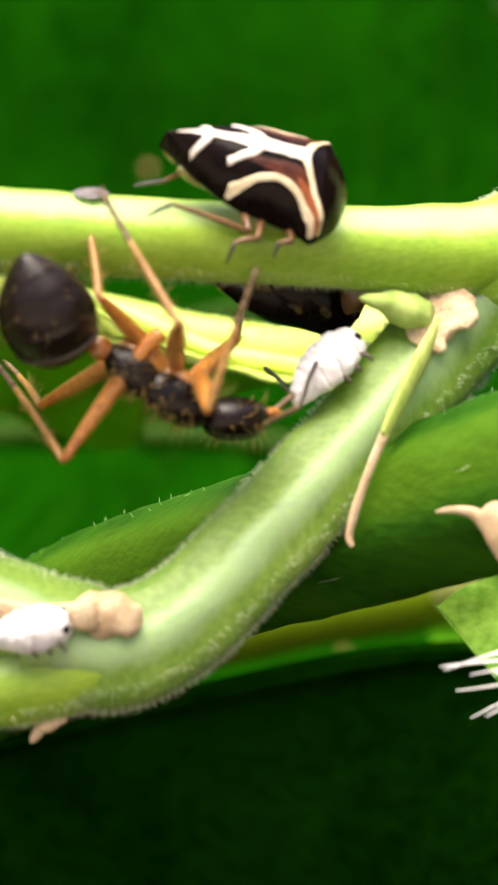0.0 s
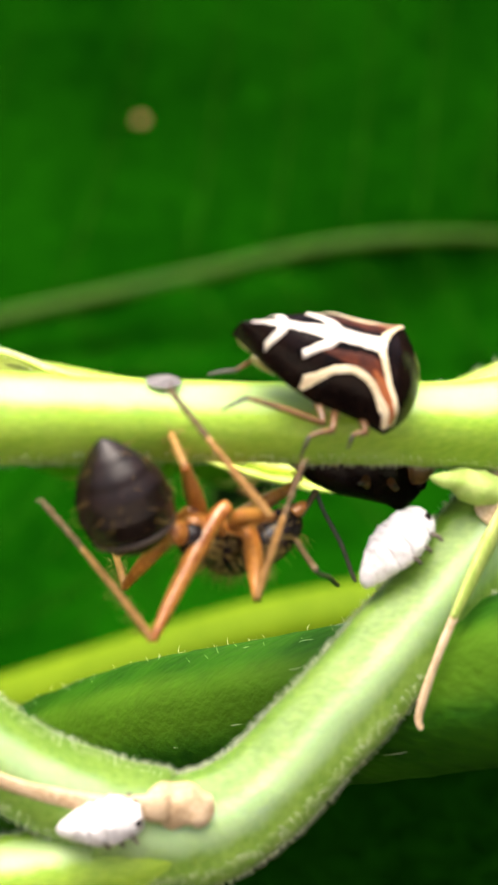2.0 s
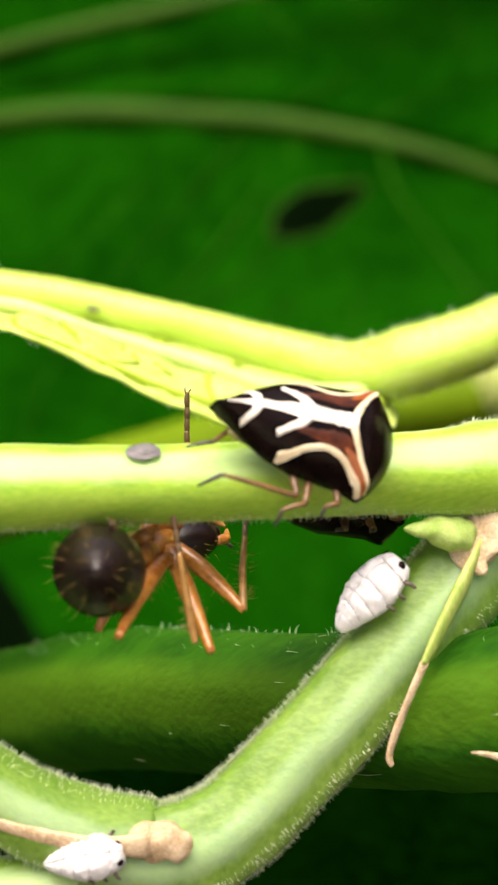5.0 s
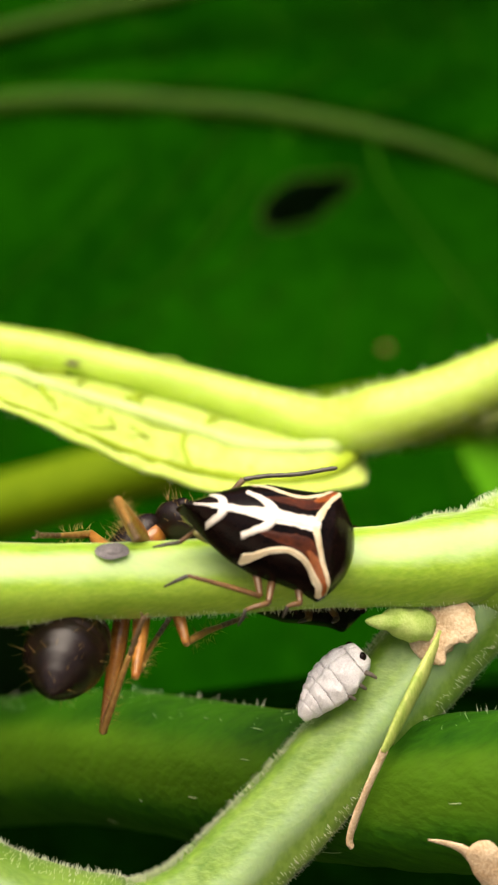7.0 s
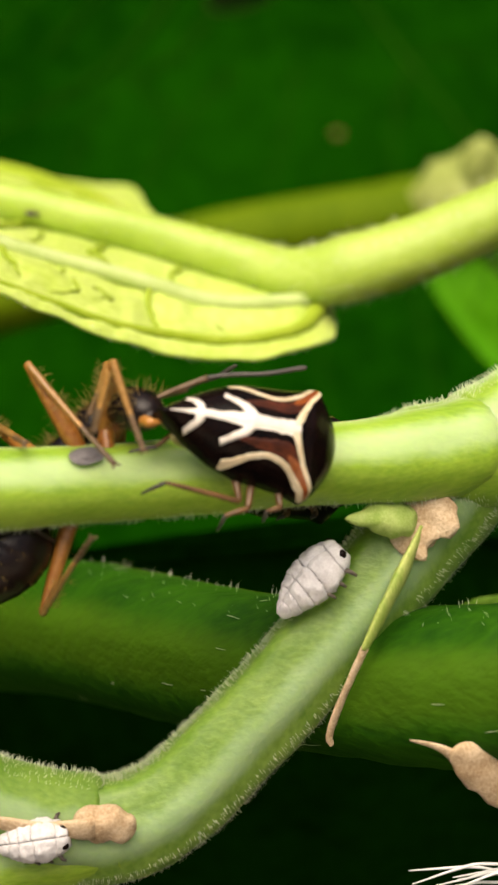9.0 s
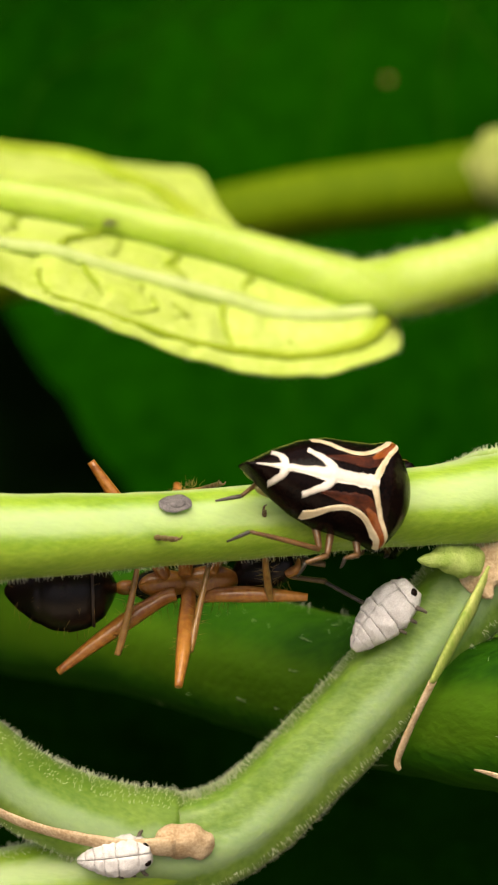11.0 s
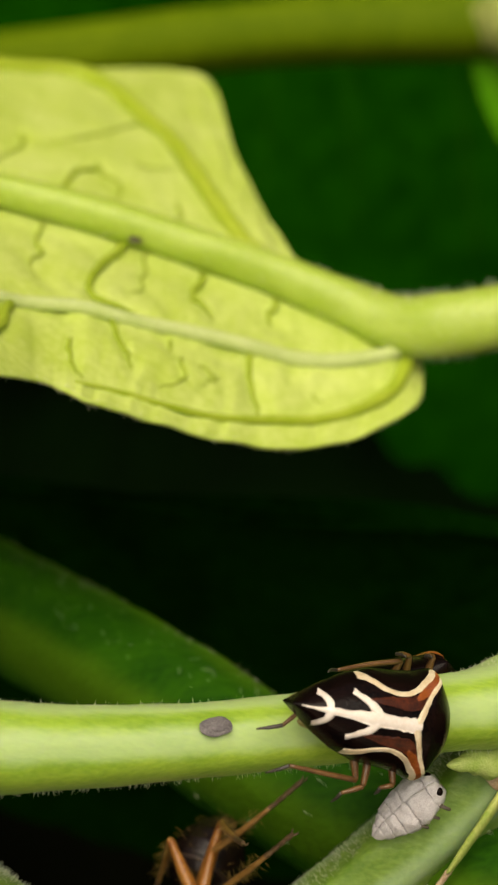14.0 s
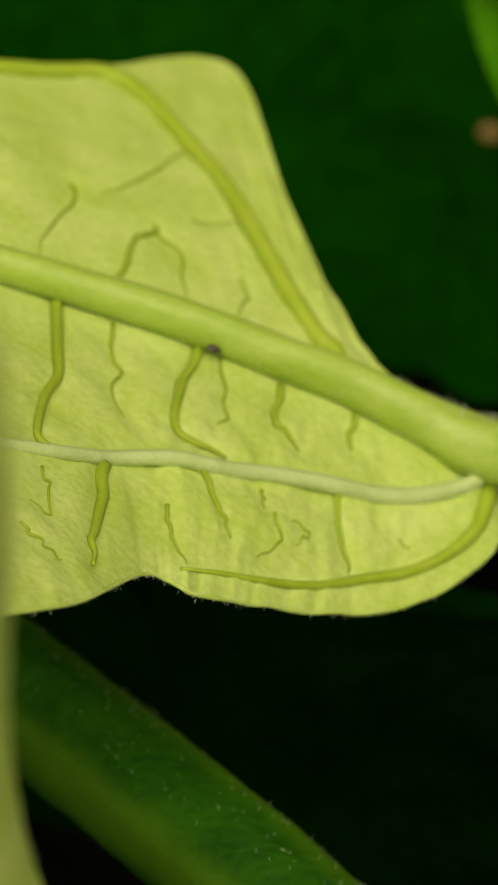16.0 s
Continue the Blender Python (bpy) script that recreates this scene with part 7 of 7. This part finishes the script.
    walk(ANT_PARTS['scape0'], [
        (0.00, pose(0.00495, 0.00001, -0.00051, 27.2, 21.5, 74.0)),
        (0.50, pose(0.00496, 0.00029, -0.00036, 16.6, -34.5, 80.4)),
        (1.00, pose(0.00313, 0.00133, -0.00035, 10.9, -40.9, 89.7)),
        (1.25, pose(0.00364, 0.00125, -0.00050, 19.0, 7.0, 77.3)),
        (1.50, pose(0.00416, 0.00117, -0.00066, 16.9, 55.6, 66.4)),
        (1.75, pose(0.00417, 0.00109, -0.00075, 19.9, 6.4, 86.3)),
        (2.00, pose(0.00419, 0.00102, -0.00084, 3.9, -40.6, 109.8)),
        (2.50, pose(0.00366, 0.00107, -0.00098, 13.8, -72.0, 92.5)),
        (3.00, pose(0.00382, 0.00126, -0.00070, -9.3, -60.6, 81.1)),
        (3.17, pose(0.00382, 0.00121, -0.00076, 7.7, -65.8, 114.1)),
        (3.33, pose(0.00382, 0.00116, -0.00083, 16.9, -74.6, 153.8)),
        (3.50, pose(0.00381, 0.00112, -0.00090, -11.7, -82.0, -129.9)),
        (4.12, pose(0.00411, 0.00093, -0.00066, -52.0, -51.3, -82.1)),
        (4.75, pose(0.00441, 0.00073, -0.00042, -52.1, -18.4, -72.7)),
        (5.38, pose(0.00470, 0.00054, -0.00019, -46.9, 14.1, -63.6)),
        (6.00, pose(0.00500, 0.00034, 0.00005, -33.0, 44.8, -47.2)),
        (6.50, pose(0.00422, 0.00101, -0.00083, -15.0, 2.5, -20.7)),
        (7.00, pose(0.00451, 0.00064, -0.00092, 0.1, 3.5, 0.2)),
        (7.25, pose(0.00421, 0.00004, -0.00111, -13.1, 36.9, -35.5)),
        (7.50, pose(0.00392, -0.00057, -0.00130, -59.7, 49.6, -99.5)),
        (8.00, pose(0.00389, -0.00037, -0.00138, -1.0, 82.3, -1.0)),
        (8.50, pose(0.00364, 0.00116, -0.00088, 26.8, 51.4, 35.4)),
        (9.00, pose(0.00464, -0.00062, -0.00078, 7.6, 21.9, 16.8)),
        (9.25, pose(0.00472, -0.00043, -0.00077, -11.1, -2.4, -18.1)),
        (9.50, pose(0.00480, -0.00025, -0.00075, -13.6, -32.8, -48.9)),
        (9.70, pose(0.00466, -0.00016, -0.00096, 1.0, -29.6, 2.0)),
        (10.40, pose(0.00479, -0.00009, -0.00070, 2.0, -24.9, 5.7)),
        (11.10, pose(0.00491, -0.00001, -0.00044, 3.4, -20.3, 9.4)),
        (11.80, pose(0.00503, 0.00006, -0.00019, 4.9, -15.8, 13.1)),
        (11.90, pose(0.00503, 0.00007, -0.00015, 1.5, 20.9, -11.5)),
        (12.00, pose(0.00503, 0.00009, -0.00011, -26.4, 50.4, -52.9)),
        (12.25, pose(0.00419, -0.00052, 0.00040, 41.0, 32.1, -32.7)),
        (12.50, pose(0.00335, -0.00112, 0.00090, 91.7, 9.8, -41.0)),
        (13.00, pose(0.00432, -0.00123, 0.00024, 87.8, 30.0, -50.8)),
        (13.50, pose(0.00403, -0.00116, -0.00075, 112.1, 59.6, -45.9)),
        (14.00, pose(0.00462, -0.00086, -0.00055, 141.0, 54.3, -24.7)),
        (14.17, pose(0.00473, -0.00046, -0.00050, -169.6, 79.1, -24.8)),
        (14.33, pose(0.00484, -0.00006, -0.00044, -15.2, 70.6, 81.9)),
        (14.50, pose(0.00495, 0.00034, -0.00038, 21.8, 46.9, 67.6)),
        (14.75, pose(0.00498, 0.00020, -0.00007, 7.7, 27.2, 23.4)),
        (15.00, pose(0.00502, 0.00007, 0.00024, 11.5, 4.9, -11.2)),
        (15.30, pose(0.00490, 0.00025, 0.00056, 19.5, -28.3, -32.2)),
        (16.00, pose(0.00490, 0.00025, 0.00056, 19.5, -28.3, -32.2)),
    ])
    walk(ANT_PARTS['whip0'], [
        (0.00, pose(0.00538, 0.00151, -0.00113, -37.6, 49.5, -83.7)),
        (0.25, pose(0.00529, 0.00159, -0.00027, -40.1, -9.9, -90.5)),
        (0.50, pose(0.00519, 0.00166, 0.00060, -30.9, -69.0, -103.0)),
        (0.75, pose(0.00416, 0.00213, 0.00067, -29.5, -33.1, -55.6)),
        (1.00, pose(0.00313, 0.00260, 0.00075, -2.8, -7.0, -16.6)),
        (1.50, pose(0.00454, 0.00204, -0.00204, -5.9, -3.5, -27.2)),
        (2.00, pose(0.00375, 0.00222, 0.00025, -1.3, 2.3, -17.0)),
        (2.50, pose(0.00364, 0.00159, 0.00062, -0.6, -22.6, -3.2)),
        (3.00, pose(0.00395, 0.00207, 0.00077, 0.5, -37.7, -9.7)),
        (3.50, pose(0.00366, 0.00094, 0.00076, -2.2, -40.9, -27.0)),
        (4.12, pose(0.00420, 0.00057, 0.00029, 1.0, -28.5, -14.8)),
        (4.75, pose(0.00474, 0.00020, -0.00018, 6.7, -16.9, -2.9)),
        (5.38, pose(0.00527, -0.00016, -0.00066, 14.3, -6.7, 9.6)),
        (6.00, pose(0.00581, -0.00053, -0.00113, 24.0, 1.6, 23.2)),
        (6.50, pose(0.00579, 0.00042, -0.00090, -0.9, 28.1, -1.2)),
        (7.00, pose(0.00619, 0.00065, -0.00102, 7.0, 36.5, 27.1)),
        (7.50, pose(0.00374, -0.00164, -0.00258, 35.6, 4.0, 51.1)),
        (8.00, pose(0.00411, -0.00037, -0.00304, 30.2, 40.3, 32.9)),
        (8.50, pose(0.00450, 0.00177, -0.00219, 72.8, 52.6, 103.2)),
        (9.00, pose(0.00613, -0.00017, -0.00141, 8.1, 39.2, 17.7)),
        (9.50, pose(0.00573, -0.00131, 0.00015, 13.9, -1.2, 75.7)),
        (9.70, pose(0.00612, -0.00011, -0.00013, 18.8, 7.6, 113.0)),
        (10.40, pose(0.00628, 0.00007, 0.00000, 16.1, 16.6, 74.4)),
        (11.10, pose(0.00644, 0.00025, 0.00014, 7.8, 21.9, 33.5)),
        (11.80, pose(0.00660, 0.00042, 0.00027, -2.2, 20.6, -8.2)),
        (11.90, pose(0.00614, -0.00017, -0.00056, -17.3, 21.8, -47.5)),
        (12.00, pose(0.00568, -0.00077, -0.00140, -29.7, 14.0, -85.1)),
        (12.25, pose(0.00514, -0.00148, -0.00039, 26.2, 0.1, -96.6)),
        (12.50, pose(0.00460, -0.00220, 0.00062, 83.1, 2.0, -114.5)),
        (13.00, pose(0.00524, -0.00236, -0.00060, 62.8, 32.2, -108.4)),
        (13.50, pose(0.00462, -0.00178, -0.00220, 43.5, 50.6, -127.7)),
        (14.00, pose(0.00551, -0.00127, -0.00192, 46.0, 58.8, -130.6)),
        (14.17, pose(0.00547, -0.00038, -0.00181, 39.4, 62.9, 173.4)),
        (14.33, pose(0.00543, 0.00051, -0.00171, 27.9, 62.4, 113.0)),
        (14.50, pose(0.00538, 0.00140, -0.00161, 23.2, 57.7, 58.7)),
        (14.67, pose(0.00581, 0.00085, -0.00104, -9.0, 9.7, 11.7)),
        (14.83, pose(0.00623, 0.00030, -0.00047, -1.7, -43.8, -17.8)),
        (15.00, pose(0.00666, -0.00026, 0.00010, 91.7, -61.6, -125.9)),
        (15.30, pose(0.00616, -0.00053, 0.00135, 71.3, -58.7, -113.2)),
        (16.00, pose(0.00616, -0.00053, 0.00135, 71.3, -58.7, -113.2)),
    ])
    walk(ANT_PARTS['scape1'], [
        (0.00, pose(0.00485, -0.00054, -0.00046, 18.5, 64.7, 31.8)),
        (0.50, pose(0.00497, -0.00027, -0.00036, 33.4, 67.1, 96.3)),
        (0.75, pose(0.00432, 0.00056, -0.00040, 6.9, 38.3, 58.2)),
        (1.00, pose(0.00368, 0.00139, -0.00043, 5.5, 6.0, 41.3)),
        (1.50, pose(0.00456, 0.00079, -0.00074, 16.4, 54.2, 65.9)),
        (2.00, pose(0.00458, 0.00062, -0.00086, 1.4, 59.1, 14.2)),
        (2.25, pose(0.00438, 0.00074, -0.00094, 16.3, 4.7, 39.9)),
        (2.50, pose(0.00418, 0.00086, -0.00102, 6.3, -50.3, 61.2)),
        (3.00, pose(0.00434, 0.00106, -0.00065, -9.1, -59.9, 81.9)),
        (3.50, pose(0.00431, 0.00086, -0.00092, 16.7, -81.0, 80.7)),
        (4.12, pose(0.00449, 0.00059, -0.00069, 35.1, -49.0, 40.7)),
        (4.75, pose(0.00467, 0.00032, -0.00045, 25.3, -17.3, 23.5)),
        (5.38, pose(0.00484, 0.00005, -0.00021, 7.2, 9.9, 2.1)),
        (6.00, pose(0.00502, -0.00022, 0.00002, -22.6, 26.2, -30.1)),
        (6.25, pose(0.00474, 0.00017, -0.00050, 15.1, 23.4, 23.9)),
        (6.50, pose(0.00447, 0.00055, -0.00102, 36.1, -4.1, 65.4)),
        (7.00, pose(0.00467, 0.00011, -0.00096, 15.0, -28.4, 76.8)),
        (7.25, pose(0.00416, -0.00045, -0.00101, 22.9, 6.9, 48.4)),
        (7.50, pose(0.00366, -0.00100, -0.00105, 11.0, 41.4, 16.4)),
        (8.00, pose(0.00376, -0.00087, -0.00115, 108.6, 59.6, 128.9)),
        (8.25, pose(0.00383, -0.00005, -0.00117, 80.0, 40.9, 130.7)),
        (8.50, pose(0.00390, 0.00078, -0.00119, 56.0, 24.6, 141.7)),
        (8.75, pose(0.00412, -0.00015, -0.00091, 36.1, 27.6, 94.3)),
        (9.00, pose(0.00434, -0.00107, -0.00063, 20.3, 16.8, 49.7)),
        (9.50, pose(0.00460, -0.00076, -0.00071, 12.7, -14.6, 60.8)),
        (9.70, pose(0.00449, -0.00069, -0.00090, 17.5, -3.6, 64.6)),
        (10.40, pose(0.00464, -0.00062, -0.00065, 18.0, 14.2, 38.9)),
        (11.10, pose(0.00479, -0.00056, -0.00041, 9.7, 30.3, 10.0)),
        (11.80, pose(0.00494, -0.00049, -0.00016, -8.8, 39.7, -26.4)),
        (12.00, pose(0.00496, -0.00047, -0.00006, -4.1, 15.4, -8.3)),
        (12.25, pose(0.00413, -0.00092, 0.00017, 17.5, -18.4, -18.8)),
        (12.50, pose(0.00329, -0.00137, 0.00041, 54.8, -43.1, -48.8)),
        (13.00, pose(0.00412, -0.00133, -0.00027, 58.5, -8.9, -52.8)),
        (13.50, pose(0.00378, -0.00087, -0.00115, 65.5, 21.0, -62.7)),
        (14.00, pose(0.00444, -0.00059, -0.00101, 77.8, 19.6, -58.6)),
        (14.17, pose(0.00462, -0.00047, -0.00080, 58.2, 5.1, -13.3)),
        (14.33, pose(0.00479, -0.00034, -0.00060, 34.4, 8.9, 33.3)),
        (14.50, pose(0.00497, -0.00022, -0.00039, 19.9, 28.6, 78.2)),
        (14.67, pose(0.00496, -0.00031, -0.00020, -1.1, -2.5, 32.8)),
        (14.83, pose(0.00495, -0.00040, -0.00001, 5.8, -38.9, -10.1)),
        (15.00, pose(0.00495, -0.00048, 0.00017, 56.5, -52.3, -88.1)),
        (15.30, pose(0.00490, -0.00031, 0.00055, 25.0, -21.6, -42.1)),
        (16.00, pose(0.00490, -0.00031, 0.00055, 25.0, -21.6, -42.1)),
    ])
    walk(ANT_PARTS['whip1'], [
        (0.00, pose(0.00546, -0.00016, -0.00198, -31.7, 25.8, -103.2)),
        (0.25, pose(0.00518, 0.00011, -0.00194, -41.4, 52.5, -82.5)),
        (0.50, pose(0.00490, 0.00038, -0.00190, -21.4, 79.2, -36.9)),
        (1.00, pose(0.00493, 0.00249, -0.00061, -5.7, 46.6, -29.1)),
        (1.50, pose(0.00496, 0.00168, -0.00210, 1.5, 68.4, 4.7)),
        (1.75, pose(0.00519, 0.00126, -0.00220, 13.0, 6.8, 23.5)),
        (2.00, pose(0.00541, 0.00083, -0.00231, 3.9, -54.9, 38.6)),
        (2.25, pose(0.00505, 0.00131, -0.00102, 8.9, 3.5, 29.1)),
        (2.50, pose(0.00469, 0.00180, 0.00027, 2.3, 61.8, 18.0)),
        (3.00, pose(0.00446, 0.00189, 0.00080, -2.2, 51.6, 12.9)),
        (3.50, pose(0.00435, 0.00112, 0.00074, 2.7, 5.8, 66.6)),
        (4.12, pose(0.00485, 0.00060, 0.00037, 4.4, 1.3, 53.0)),
        (4.75, pose(0.00534, 0.00007, 0.00001, 7.1, -2.7, 39.1)),
        (5.38, pose(0.00583, -0.00045, -0.00036, 10.7, -5.9, 25.1)),
        (6.00, pose(0.00633, -0.00097, -0.00072, 15.1, -8.2, 10.7)),
        (6.25, pose(0.00574, 0.00055, -0.00081, 30.1, -10.5, 41.9)),
        (6.50, pose(0.00516, 0.00207, -0.00090, 42.1, -20.2, 72.2)),
        (7.00, pose(0.00501, 0.00155, -0.00016, 15.3, -23.1, 76.5)),
        (7.50, pose(0.00487, -0.00064, -0.00217, 34.0, -3.3, 42.3)),
        (8.00, pose(0.00323, -0.00021, -0.00260, 51.1, 17.4, 56.2)),
        (8.50, pose(0.00270, 0.00172, -0.00189, 51.8, -16.2, 94.5)),
        (9.00, pose(0.00539, 0.00016, -0.00111, 26.3, 1.5, 70.7)),
        (9.50, pose(0.00539, 0.00065, -0.00028, 14.4, 6.2, 97.0)),
        (9.70, pose(0.00521, 0.00082, -0.00080, 19.0, -0.0, 107.4)),
        (10.40, pose(0.00551, 0.00019, -0.00094, 12.7, -17.1, 163.1)),
        (11.10, pose(0.00581, -0.00044, -0.00109, -6.1, -20.8, -135.9)),
        (11.80, pose(0.00610, -0.00107, -0.00123, -18.7, -7.3, -78.0)),
        (12.00, pose(0.00656, -0.00070, -0.00051, -28.5, -16.7, -58.0)),
        (12.25, pose(0.00533, -0.00150, 0.00052, 31.4, -32.5, -85.6)),
        (12.50, pose(0.00410, -0.00229, 0.00155, 92.0, -18.0, -114.2)),
        (13.00, pose(0.00512, -0.00265, -0.00001, 68.9, -4.7, -94.9)),
        (13.50, pose(0.00450, -0.00226, -0.00175, 55.4, 31.2, -106.9)),
        (14.00, pose(0.00527, -0.00194, -0.00158, 59.5, 39.0, -113.8)),
        (14.17, pose(0.00527, -0.00089, -0.00145, 45.7, 48.8, -170.4)),
        (14.33, pose(0.00527, 0.00017, -0.00132, 26.0, 45.2, 128.2)),
        (14.50, pose(0.00527, 0.00123, -0.00119, 20.1, 32.1, 77.6)),
        (14.67, pose(0.00517, 0.00031, -0.00029, 69.6, 27.6, 144.7)),
        (14.83, pose(0.00508, -0.00060, 0.00060, 89.9, -10.4, -170.9)),
        (15.00, pose(0.00498, -0.00151, 0.00150, 74.5, -51.2, -121.2)),
        (15.30, pose(0.00605, -0.00135, 0.00117, 60.1, -47.8, -114.2)),
        (16.00, pose(0.00605, -0.00135, 0.00117, 60.1, -47.8, -114.2)),
    ])


motions()
